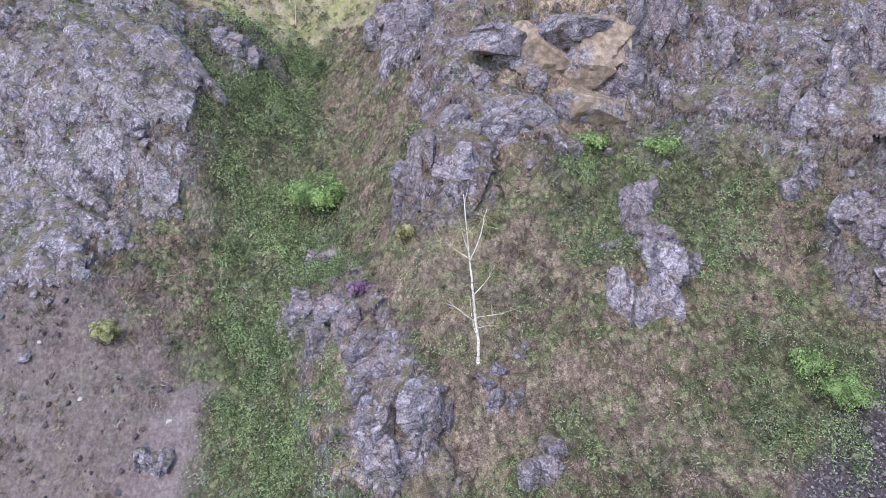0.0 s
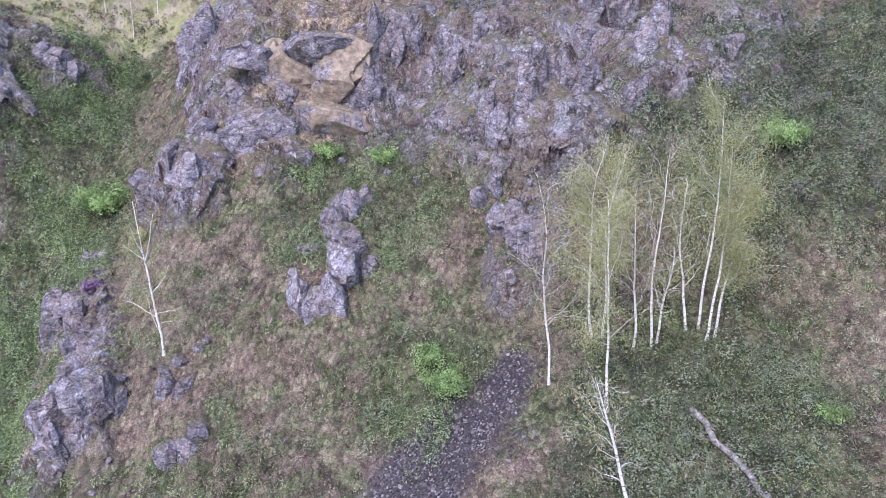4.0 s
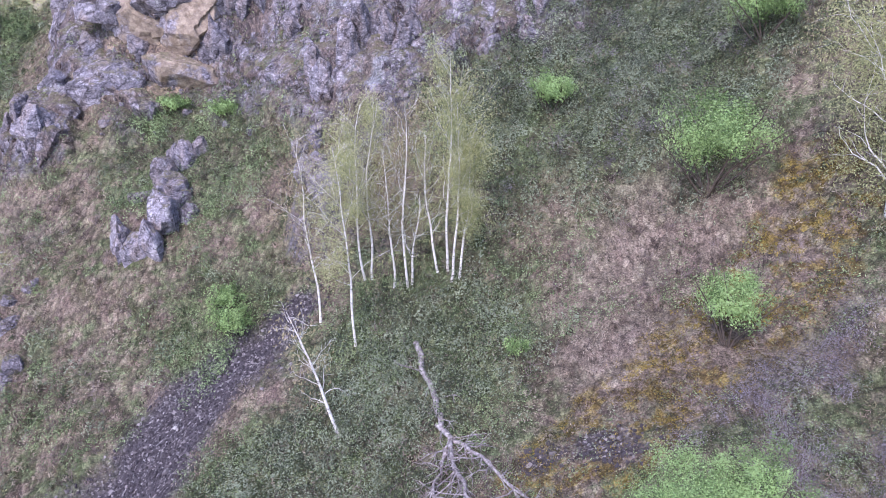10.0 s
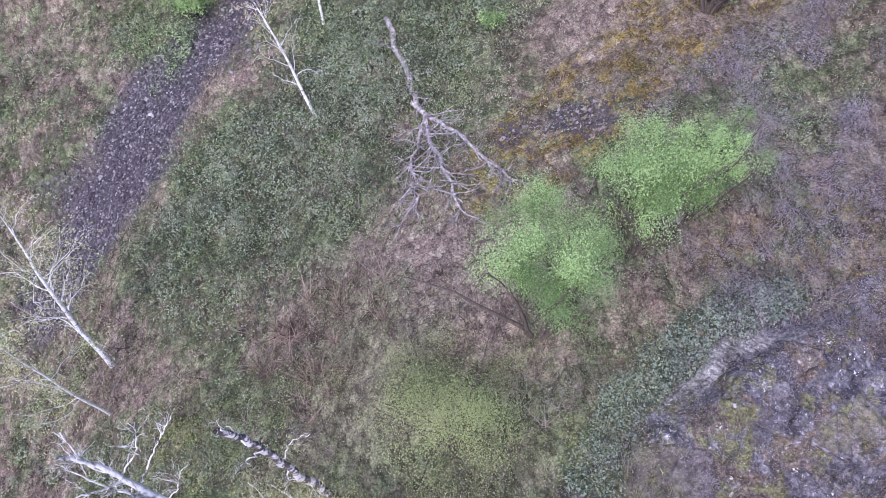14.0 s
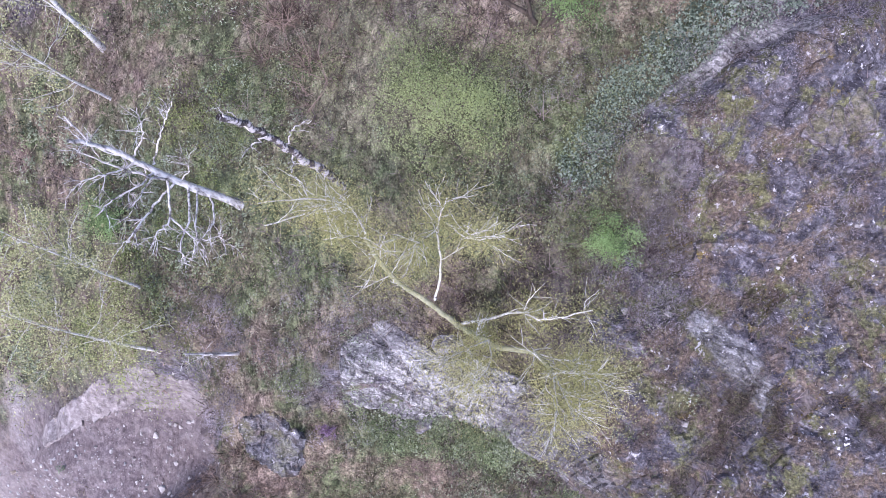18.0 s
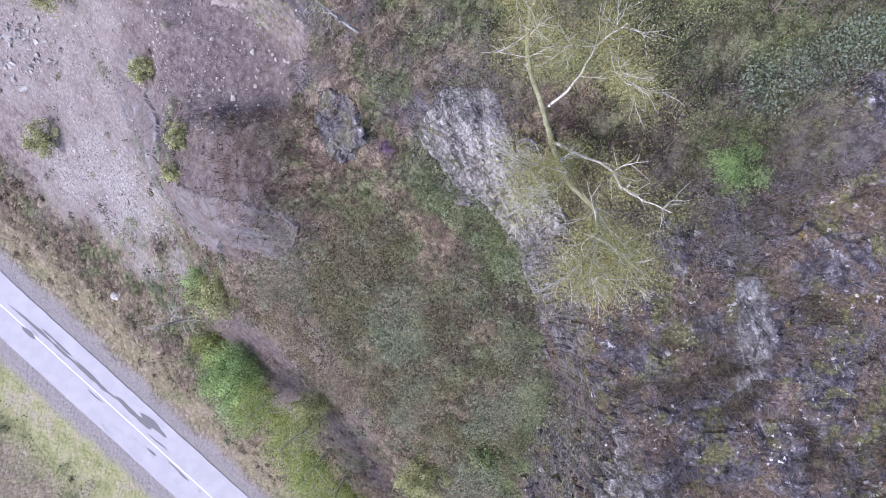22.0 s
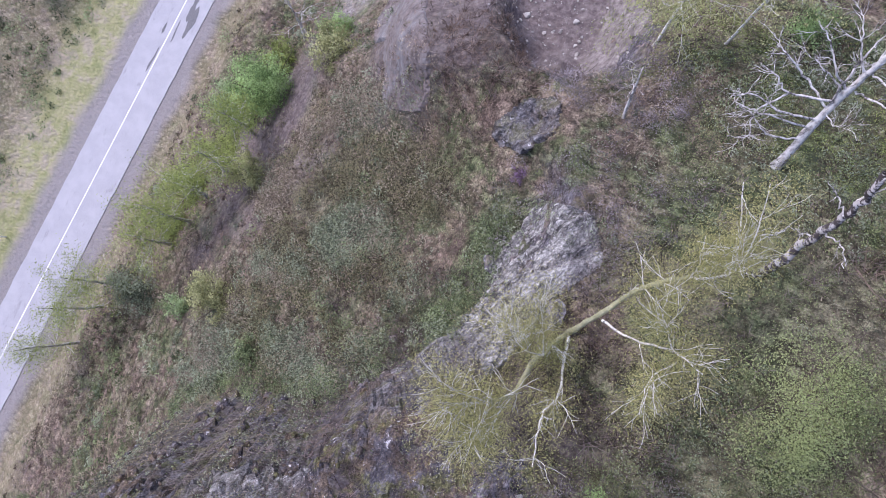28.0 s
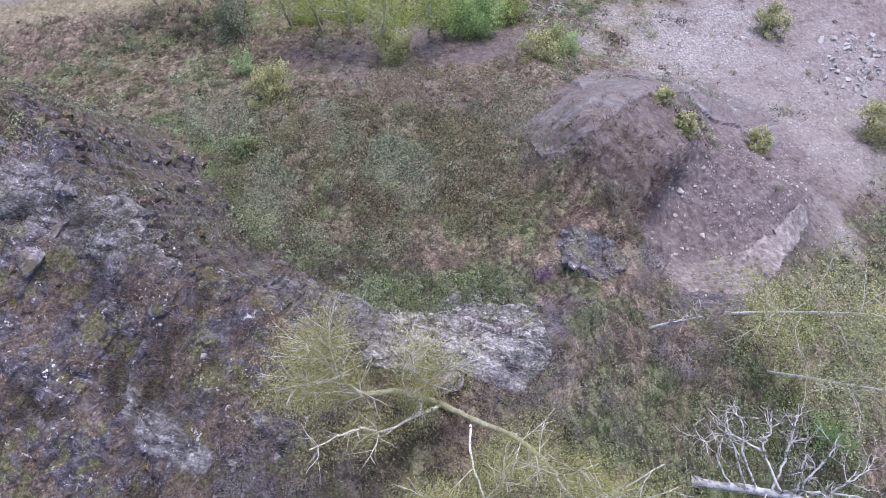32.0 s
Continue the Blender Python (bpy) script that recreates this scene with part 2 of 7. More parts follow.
def hillside_colour(k):
    """Soil, withered grass, low greens, moss, scree and bare rock, each where it lies."""
    fine = k.noise(9, 7, 0.8)
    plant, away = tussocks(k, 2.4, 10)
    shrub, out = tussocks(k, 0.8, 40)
    turf = k.ramp(plant, (0.18, (0.085, 0.062, 0.055)), (0.34, (0.165, 0.125, 0.1)), (0.46, (0.115, 0.11, 0.068)), (0.56, (0.26, 0.205, 0.165)), (0.68, (0.15, 0.105, 0.09)), (0.82, (0.33, 0.275, 0.215)))
    turf = k.mix(0.55, turf, k.ramp(shrub, (0.2, (0.10, 0.075, 0.066)), (0.4, (0.13, 0.122, 0.075)), (0.55, (0.2, 0.15, 0.125)), (0.75, (0.25, 0.215, 0.15))))
    herb = k.ramp(plant, (0.2, (0.05, 0.07, 0.032)), (0.4, (0.115, 0.138, 0.068)), (0.55, (0.075, 0.1, 0.05)), (0.75, (0.165, 0.195, 0.1)))
    c = k.mix(k.ramp(k.noise(0.3, 6, 0.7, None, 81.0), (0.47, 0.0), (0.56, 0.8)), turf, herb)
    c = k.mix(k.ramp(k.noise(0.26, 6, 0.7, None, 91.0), (0.52, 0.0), (0.6, 0.55)), c, k.ramp(plant, (0.2, (0.16, 0.112, 0.1)), (0.5, (0.25, 0.185, 0.16)), (0.8, (0.31, 0.24, 0.2))))
    c = k.mix(k.times(k.field("dry"), 0.75), c, k.ramp(plant, (0.2, (0.19, 0.145, 0.122)), (0.45, (0.25, 0.195, 0.165)), (0.6, (0.2, 0.15, 0.128)), (0.8, (0.31, 0.25, 0.205))))
    c = k.mix(k.times(k.field("green"), 0.65), c, herb)
    c = k.mix(k.times(k.field("moss"), k.ramp(k.noise(0.7, 6, 0.74, None, 4.0), (0.48, 0.0), (0.57, 0.8))), c, k.ramp(plant, (0.2, (0.12, 0.083, 0.028)), (0.5, (0.23, 0.16, 0.043)), (0.8, (0.28, 0.22, 0.07))))
    # grain of leaf and straw, then litter painted dark as shade between the plants
    c = k.mix(0.85, c, k.ramp(fine, (0.38, 0.36), (0.5, 1.2), (0.62, 2.4)), "MULTIPLY")
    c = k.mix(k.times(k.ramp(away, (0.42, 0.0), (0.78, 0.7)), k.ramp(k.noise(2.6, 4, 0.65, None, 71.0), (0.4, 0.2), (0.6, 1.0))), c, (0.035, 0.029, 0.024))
    # fainter shade put into the colour between the larger shrubs
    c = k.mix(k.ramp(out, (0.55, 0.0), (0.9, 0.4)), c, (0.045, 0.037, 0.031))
    earthy = k.ramp(k.noise(1.6, 8, 0.8, None, 6.0), (0.34, (0.075, 0.058, 0.058)), (0.5, (0.165, 0.133, 0.132)), (0.66, (0.33, 0.285, 0.28)))
    soil = k.mix(k.ramp(k.noise(0.3, 6, 0.7, (1.0, 2.0, 1.0), 47.0), (0.42, 0.0), (0.58, 0.8)), earthy, k.ramp(k.noise(3.2, 8, 0.8, None, 36.0), (0.34, (0.115, 0.098, 0.096)), (0.5, (0.23, 0.2, 0.195)), (0.66, (0.41, 0.375, 0.365))))
    c = k.mix(k.field("earth"), c, soil)
    stones = k.ramp(k.cells(8.0, "F1", "Color"), (0.1, (0.035, 0.03, 0.036)), (0.7, (0.115, 0.1, 0.112)), (0.97, (0.40, 0.375, 0.38)))
    c = k.mix(k.field("gravel"), c, stones)
    c = k.mix(k.times(k.field("shingle"), k.ramp(k.noise(0.22, 6, 0.7, (1.0, 2.2, 1.0), 43.0), (0.38, 0.25), (0.55, 0.95))), c, k.ramp(k.noise(5, 6, 0.75, None, 41.0), (0.36, (0.11, 0.1, 0.1)), (0.5, (0.285, 0.263, 0.262)), (0.64, (0.56, 0.53, 0.525))))
    ledge = k.ramp(k.noise(0.55, 6, 0.72, None, 21.0), (0.39, 0.05), (0.52, 1.0))
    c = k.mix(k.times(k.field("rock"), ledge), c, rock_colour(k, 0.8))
    c = k.mix(k.times(k.field("umber"), k.ramp(k.noise(0.8, 5, 0.7, None, 33.0), (0.36, 0.4), (0.56, 0.97))), c, k.ramp(k.noise(2.0, 8, 0.78, None, 16.0), (0.35, (0.06, 0.047, 0.05)), (0.5, (0.14, 0.113, 0.118)), (0.65, (0.265, 0.226, 0.228))))
    c = k.mix(k.times(k.field("lawn"), 0.85), c, k.ramp(k.noise(0.35, 6, 0.7, None, 61.0), (0.4, (0.42, 0.37, 0.28)), (0.5, (0.38, 0.37, 0.2)), (0.62, (0.27, 0.29, 0.13))))
    c = k.mix(k.field("verge"), c, k.ramp(fine, (0.35, (0.2, 0.18, 0.178)), (0.65, (0.38, 0.35, 0.35))))
    return c


def cliff_colour(k, tone=1.0, grown=0.85):
    """A shattered limestone face: streaked violet grey, white flecks, rust, brown turf on its ledges."""
    t = tone
    c = k.ramp(k.facets(0.55, STRIKE, (1.0, 1.0, 1.7)), (0.0, (0.125 * t, 0.113 * t, 0.139 * t)), (0.55, (0.19 * t, 0.174 * t, 0.208 * t)), (1.0, (0.29 * t, 0.268 * t, 0.304 * t)))
    streak = k.ramp(k.grain(1.5, 10, 0.74, (20, -24, 30), (0.8, 1.0, 2.2)), (0.34, (0.035, 0.031, 0.038)), (0.49, (0.185 * t, 0.168 * t, 0.2 * t)), (0.6, (0.35 * t, 0.325 * t, 0.368 * t)), (0.72, (0.6, 0.58, 0.6)))
    c = k.mix(0.72, c, streak)
    white = k.times(k.ramp(k.noise(0.35, 5, 0.7, None, 31.0), (0.44, 0.12), (0.6, 1.0)), k.ramp(k.grain(2.6, 8, 0.76, (30, 10, 60), (0.7, 1.4, 1.4)), (0.53, 0.0), (0.60, 0.95)))
    c = k.mix(k.times(white, k.ramp(k.field("pale"), (0.0, 0.55), (1.0, 1.0))), c, (0.60, 0.58, 0.61))
    slate = k.ramp(k.noise(2.0, 7, 0.7, None, 41.0), (0.35, (0.14, 0.148, 0.165)), (0.65, (0.33, 0.345, 0.365)))
    c = k.mix(k.times(k.field("pale"), k.ramp(k.noise(0.5, 4, 0.6, None, 37.0), (0.46, 0.0), (0.54, 0.9))), c, slate)
    c = k.mix(k.times(k.field("ochre"), k.ramp(k.noise(0.5, 5, 0.7, None, 5.0), (0.42, 0.0), (0.5, 0.9))), c, k.ramp(k.noise(2.0, 6, 0.7), (0.32, (0.20, 0.13, 0.075)), (0.6, (0.52, 0.40, 0.27))))
    rust = k.ramp(k.noise(3.5, 8, 0.8, None, 3.0), (0.35, (0.05, 0.036, 0.032)), (0.5, (0.135, 0.1, 0.086)), (0.66, (0.26, 0.2, 0.165)))
    c = k.mix(k.ramp(k.noise(0.3, 6, 0.72, (1.0, 1.0, 0.7), 19.0), (0.44, 0.0), (0.55, grown)), c, rust)
    c = k.mix(k.ramp(k.cracks(0.45, STRIKE, (1.0, 1.0, 2.0), 4.0), (0.0, 0.8), (0.03, 0.0)), c, (0.028, 0.025, 0.03))
    c = k.mix(k.ramp(k.cracks(1.4, STRIKE, (0.9, 0.9, 2.0), 14.0), (0.0, 0.6), (0.05, 0.0)), c, (0.04, 0.036, 0.042))
    c = k.mix(0.8, c, k.ramp(k.noise(6, 7, 0.8, None, 67.0), (0.38, 0.42), (0.5, 1.1), (0.62, 1.9)), "MULTIPLY")
    turf = k.ramp(k.noise(4, 8, 0.8, None, 8.0), (0.35, (0.04, 0.038, 0.024)), (0.5, (0.125, 0.115, 0.07)), (0.66, (0.25, 0.22, 0.145)))
    ledge = k.times(k.ramp(k.lift(), (0.5, 0.0), (0.78, 1.0)), k.ramp(k.noise(0.45, 6, 0.74, None, 27.0), (0.42, 0.0), (0.54, 0.9)))
    return k.mix(ledge, c, turf)


def crust_colour(k, tone=1.0):
    """Dark rock and soil under rusty heath, olive and golden moss, with clusters of pale lichen."""
    t = tone
    bed = (0, 0, -30)
    c = k.ramp(k.grain(1.6, 10, 0.78, bed, (1.3, 0.9, 1.0)), (0.34, (0.03, 0.028, 0.036)), (0.47, (0.085 * t, 0.078 * t, 0.097 * t)), (0.56, (0.2 * t, 0.187 * t, 0.213 * t)), (0.67, (0.46 * t, 0.435 * t, 0.475 * t)))
    pale = k.ramp(k.grain(1.6, 10, 0.76, (0, 0, -24), (2.2, 0.6, 0.8)), (0.35, (0.05, 0.047, 0.05)), (0.46, (0.19, 0.182, 0.185)), (0.56, (0.36, 0.35, 0.345)), (0.68, (0.60, 0.59, 0.58)))
    c = k.mix(k.field("pale"), c, pale)
    c = k.mix(k.ramp(k.cracks(0.8, bed, (2.0, 0.8, 1.0), 3.0), (0.0, 0.8), (0.035, 0.0)), c, (0.022, 0.02, 0.024))
    c = k.mix(k.ramp(k.cracks(2.6, bed, (2.0, 0.8, 1.0), 21.0), (0.0, 0.6), (0.06, 0.0)), c, (0.035, 0.032, 0.037))
    bare = k.ramp(k.field("pale"), (0.0, 1.0), (0.7, 0.1))
    soil = k.ramp(k.noise(2.2, 7, 0.75, None, 51.0), (0.35, (0.035, 0.033, 0.042)), (0.65, (0.115, 0.107, 0.125)))
    c = k.mix(k.times(k.ramp(k.noise(0.33, 5, 0.65, None, 53.0), (0.55, 0.0), (0.61, 0.9)), bare), c, soil)
    heath = k.ramp(k.noise(5, 8, 0.82, None, 3.0), (0.36, (0.028, 0.021, 0.02)), (0.5, (0.105, 0.078, 0.062)), (0.66, (0.26, 0.2, 0.15)))
    olive = k.ramp(k.noise(6, 8, 0.82, None, 8.0), (0.36, (0.026, 0.027, 0.014)), (0.5, (0.105, 0.103, 0.052)), (0.66, (0.24, 0.235, 0.12)))
    gold = k.ramp(k.noise(6, 8, 0.82, None, 18.0), (0.36, (0.05, 0.038, 0.012)), (0.5, (0.165, 0.12, 0.034)), (0.66, (0.32, 0.24, 0.075)))
    c = k.mix(k.times(k.ramp(k.noise(0.55, 7, 0.74, None, 19.0), (0.47, 0.0), (0.56, 0.9)), bare), c, heath)
    c = k.mix(k.times(k.ramp(k.noise(0.7, 7, 0.74, None, 27.0), (0.52, 0.0), (0.58, 0.9)), bare), c, olive)
    c = k.mix(k.times(k.ramp(k.noise(0.6, 7, 0.74, None, 39.0), (0.62, 0.0), (0.67, 0.9)), bare), c, gold)
    c = k.mix(0.8, c, k.ramp(k.noise(9, 7, 0.8, None, 67.0), (0.38, 0.42), (0.5, 1.1), (0.62, 1.9)), "MULTIPLY")
    fleck = k.times(k.ramp(k.noise(0.5, 4, 0.65, None, 57.0), (0.46, 0.15), (0.58, 1.0)), k.ramp(k.noise(4.2, 6, 0.7, None, 13.0), (0.60, 0.0), (0.635, 0.95)))
    return k.mix(fleck, c, (0.62, 0.6, 0.64))


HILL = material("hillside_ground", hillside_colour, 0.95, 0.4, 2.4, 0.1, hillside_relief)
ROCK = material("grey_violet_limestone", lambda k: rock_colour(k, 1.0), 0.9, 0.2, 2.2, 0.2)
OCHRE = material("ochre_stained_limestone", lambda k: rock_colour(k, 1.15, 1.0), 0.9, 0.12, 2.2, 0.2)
CRUST = material("mossy_violet_grey_rock", lambda k: crust_colour(k, 0.74), 0.92, 0.12, 3.0, 0.15)
CLIFF = material("fissured_violet_grey_cliff", lambda k: cliff_colour(k, 1.02), 0.92, 0.22, 2.0, 0.15)
SLATE = material("smooth_blue_grey_rock", lambda k: k.mix(k.ramp(k.noise(0.4, 6, 0.7, None, 5.0), (0.38, 0.1), (0.54, 0.9)), k.ramp(k.grain(1.0, 8, 0.7, (0, 0, 10), (2.0, 0.8, 0.8)), (0.35, (0.10, 0.098, 0.11)), (0.5, (0.2, 0.195, 0.213)), (0.66, (0.36, 0.35, 0.365))), k.ramp(k.noise(3, 7, 0.75), (0.35, (0.085, 0.066, 0.066)), (0.65, (0.24, 0.2, 0.198)))), 0.85, 0.08, 2.4, 0.2)
BANK = material("pale_cut_earth", lambda k: k.ramp(k.noise(2.4, 8, 0.75), (0.34, (0.10, 0.084, 0.084)), (0.5, (0.23, 0.2, 0.198)), (0.66, (0.38, 0.345, 0.338))), 0.95, 0.08, 3.0, 0.1)
SCREE_ROCK = material("streaked_violet_grey_cliff", lambda k: cliff_colour(k, 1.2, 0.4), 0.92, 0.2, 2.0, 0.15)
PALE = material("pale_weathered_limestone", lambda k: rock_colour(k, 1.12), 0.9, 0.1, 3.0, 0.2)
CHALK = material("white_broken_limestone", lambda k: k.mix(k.ramp(k.island(), (0.0, 0.2), (1.0, 1.0)), (0.26, 0.235, 0.23), k.ramp(k.noise(4, 4), (0.3, (0.34, 0.32, 0.31)), (0.7, (0.60, 0.58, 0.57)))), 0.9, 0.02, 12.0)
STONE = material("scree_stone", lambda k: k.mix(k.ramp(k.island(), (0.0, 0.0), (0.65, 0.12), (1.0, 0.95)), (0.06, 0.05, 0.06), k.ramp(k.noise(3, 4), (0.3, (0.2, 0.175, 0.18)), (0.7, (0.44, 0.40, 0.40)))), 0.9, 0.02, 12.0)


def leaf_material(name, dark, light):
    dark = tuple(0.6 * v for v in dark)
    m = material(name, lambda k: k.mix(k.ramp(k.add(k.add(k.times(k.noise(0.8, 3, 0.6), 0.25), k.island(), 0.15), k.field("tone"), 0.75), (0.36, 0.0), (0.78, 1.0)), dark, light), 0.65, 0, spec=0.2)
    nt = m.node_tree
    b = nt.nodes["Principled BSDF"]
    thin, both = nt.nodes.new("ShaderNodeBsdfTranslucent"), nt.nodes.new("ShaderNodeMixShader")
    nt.links.new(b.inputs["Base Color"].links[0].from_socket, thin.inputs["Color"])
    both.inputs[0].default_value = 0.35
    nt.links.new(b.outputs[0], both.inputs[1])
    nt.links.new(thin.outputs[0], both.inputs[2])
    nt.links.new(both.outputs[0], nt.nodes["Material Output"].inputs["Surface"])
    return m


BRIGHT_LEAF = leaf_material("bright_green_leaf", (0.15, 0.25, 0.09), (0.40, 0.56, 0.235))
LIME_LEAF = leaf_material("young_birch_leaf", (0.26, 0.275, 0.12), (0.53, 0.54, 0.28))
TAN_LEAF = leaf_material("birch_catkin_tan", (0.20, 0.17, 0.095), (0.44, 0.385, 0.23))
SCRUB_LEAF = leaf_material("grey_green_scrub_leaf", (0.115, 0.14, 0.095), (0.37, 0.42, 0.30))
HERB_LEAF = leaf_material("undergrowth_leaf", (0.095, 0.13, 0.065), (0.30, 0.37, 0.19))
STRAW = leaf_material("withered_grass_blade", (0.22, 0.175, 0.135), (0.48, 0.41, 0.33))
RUSTY = leaf_material("rusty_dry_stalk", (0.15, 0.105, 0.09), (0.38, 0.285, 0.24))
OLIVE = leaf_material("olive_brown_grass", (0.085, 0.08, 0.05), (0.29, 0.27, 0.165))
TWIG = leaf_material("bare_violet_brown_twig", (0.095, 0.07, 0.07), (0.34, 0.27, 0.265))
SILVER = leaf_material("grey_violet_shrub_leaf", (0.22, 0.19, 0.215), (0.40, 0.355, 0.395))
FERN = leaf_material("broad_blue_green_leaf", (0.10, 0.14, 0.105), (0.33, 0.40, 0.31))
MOSS = leaf_material("golden_moss", (0.15, 0.11, 0.03), (0.40, 0.30, 0.08))
OLD_GOLD = leaf_material("yellow_green_catkin", (0.25, 0.24, 0.09), (0.53, 0.51, 0.23))
VIOLET = leaf_material("violet_blossom", (0.18, 0.10, 0.18), (0.40, 0.27, 0.44))
VERDANT = leaf_material("vivid_green_shrub_leaf", (0.17, 0.25, 0.115), (0.42, 0.54, 0.28))
LUSH = leaf_material("lime_roadside_leaf", (0.17, 0.22, 0.06), (0.40, 0.47, 0.16))
SPRING = leaf_material("fresh_yellow_green_herb", (0.14, 0.175, 0.08), (0.4, 0.46, 0.21))
PINE = leaf_material("dark_pine_needle", (0.03, 0.05, 0.03), (0.10, 0.14, 0.08))


def bark_colour(k):
    white = k.ramp(k.noise(3, 4, 0.6), (0.3, (0.50, 0.47, 0.45)), (0.65, (0.82, 0.80, 0.79)))
    marks = k.ramp(k.noise(6, 4, 0.7, (0.35, 0.35, 2.4)), (0.36, 1.0), (0.45, 0.0))
    return k.mix(marks, white, (0.045, 0.038, 0.035))


BARK = material("white_birch_bark", bark_colour, 0.75, 0.01, 10.0)
GREYWOOD = material("grey_fallen_wood", lambda k: k.ramp(k.noise(4, 5, 0.7, (1, 1, 0.3)), (0.3, (0.11, 0.088, 0.09)), (0.5, (0.29, 0.255, 0.262)), (0.7, (0.56, 0.52, 0.525))), 0.85, 0.01, 14.0)
GREENBARK = material("lichen_green_bark", lambda k: k.ramp(k.noise(4, 5, 0.7, (1, 1, 0.4)), (0.3, (0.20, 0.20, 0.12)), (0.7, (0.45, 0.44, 0.30))), 0.85, 0.01, 12.0)
PEELING = material("peeling_birch_bark", lambda k: k.mix(k.ramp(k.noise(3.5, 5, 0.7, (0.5, 0.5, 1.4)), (0.5, 1.0), (0.56, 0.0)), (0.46, 0.43, 0.435), (0.06, 0.05, 0.052)), 0.8, 0.015, 10.0)
DEAD = material("bleached_dead_wood", lambda k: k.ramp(k.noise(4, 5, 0.7, (1, 1, 0.3)), (0.36, (0.09, 0.08, 0.08)), (0.46, (0.42, 0.39, 0.385)), (0.55, (0.68, 0.65, 0.645)), (0.7, (0.80, 0.78, 0.77))), 0.8, 0.01, 14.0)
BROWN = material("brown_bark", lambda k: k.ramp(k.noise(5, 5, 0.7, (1, 1, 0.3)), (0.3, (0.045, 0.035, 0.03)), (0.7, (0.16, 0.125, 0.105))), 0.9, 0.01, 14.0)


def asphalt_colour(k):
    c = k.ramp(k.noise(14, 6, 0.7), (0.3, (0.36, 0.35, 0.38)), (0.7, (0.46, 0.45, 0.485)))
    c = k.mix(k.ramp(k.noise(0.5, 5, 0.6), (0.42, 0.0), (0.62, 0.4)), c, (0.52, 0.51, 0.54))
    return k.mix(k.ramp(k.noise(1.2, 5, 0.7, (0.3, 1, 1), 4.0), (0.3, 0.5), (0.4, 0.0)), c, (0.22, 0.21, 0.22))


ASPHALT = material("bleached_asphalt", asphalt_colour, 0.85, 0.005, 30.0)
PAINT = material("white_road_paint", lambda k: k.ramp(k.noise(6, 5, 0.7), (0.35, (0.55, 0.55, 0.56)), (0.5, (0.82, 0.82, 0.82))), 0.7)
PATCH = material("dark_asphalt_patch", lambda k: k.ramp(k.noise(9, 5, 0.7), (0.3, (0.13, 0.127, 0.135)), (0.7, (0.24, 0.235, 0.245))), 0.85, 0.004, 30.0)


# ---- the lie of the land: sections from the road up to the crest, metres east: (north, height) ----
SECTIONS = {}
SECTIONS[-110] = ((-70, -1), (-41, 0), (-20, 4), (0, 10), (25, 24), (50, 42), (65, 57), (74, 64), (84, 78), (96, 88), (120, 98), (160, 112))
SECTIONS[-80] = ((-70, -1), (-41, 0), (-20, 4), (0, 10), (25, 24), (50, 43), (62, 57), (74, 64), (80, 76), (94, 83), (120, 97), (160, 112))
SECTIONS[-62] = ((-70, -1), (-41, 0), (-22, 4), (-6, 9), (10, 18), (25, 30), (40, 42), (55, 53), (66, 59), (76, 66), (90, 76), (100, 83), (130, 104), (160, 116))
SECTIONS[-46] = ((-70, -1), (-41, 0), (-24, 5), (-8, 15), (6, 27), (20, 37), (36, 47), (51, 57), (60, 64), (66, 69), (76, 77), (88, 88), (110, 105), (160, 122))
SECTIONS[-30] = ((-70, -1), (-41, 0), (-25, 6), (-12, 17), (0, 30), (10, 38), (25, 46), (37, 52), (48, 57), (56, 63.5), (68, 70), (74, 73), (77, 82), (90, 97), (120, 114), (160, 126))
SECTIONS[-14] = ((-70, -1), (-41, 0), (-26, 8), (-18, 18), (-3, 40), (4, 47), (14, 51), (30, 55), (45, 60), (53, 63), (64, 71), (67, 75), (75, 83), (90, 98), (120, 114), (160, 126))
SECTIONS[0] = ((-70, -1), (-41, 0), (-27, 9), (-18.5, 19), (-17.5, 51), (2.6, 53), (8, 55), (18, 60), (33, 61), (40, 63), (45, 65), (57, 74), (70, 80), (76, 85), (100, 102), (160, 124))
SECTIONS[12] = ((-70, -1), (-41, 0), (-27, 9), (-18.5, 19), (-17.5, 50), (-2, 53), (4, 55), (8, 56), (16, 61), (24, 64), (32, 65), (42, 68), (47, 73), (57, 78), (74, 84), (100, 100), (160, 124))
SECTIONS[25] = ((-70, -1), (-41, 0), (-27, 9), (-18.5, 19), (-17.5, 46), (-8, 50), (0, 54), (8, 56), (13, 58), (20, 63), (35, 72), (47, 79), (60, 86), (75, 93), (100, 106), (160, 126))
SECTIONS[48] = ((-70, -1), (-41, 0), (-27, 9), (-18.5, 20), (-17.5, 42), (-10, 46), (0, 56), (12, 62), (25, 68), (45, 82), (60, 92), (100, 114), (160, 130))
SECTIONS[90] = ((-70, -1), (-41, 0), (-27, 10), (-12, 34), (0, 50), (25, 72), (60, 98), (100, 118), (160, 134))


def axis(lo, hi, step, far):
    """Even steps over the near land, then growing ones as far as the horizon."""
    mid = list(np.arange(lo, hi + step / 2, step))
    left, right, s = [], [], step
    while not right or right[-1] < far:
        s *= 1.35
        right.append((right[-1] if right else mid[-1]) + s)
        left.append((left[-1] if left else mid[0]) - s)
    return np.array(left[::-1] + mid + right)


def lattice(ix, iy, seed):
    n = (ix * 374761393 + iy * 668265263 + seed * 974634777) & 0xFFFFFFFF
    n = ((n ^ (n >> 13)) * 1274126177) & 0xFFFFFFFF
    return ((n ^ (n >> 16)) & 0xFFFF) / 65535.0


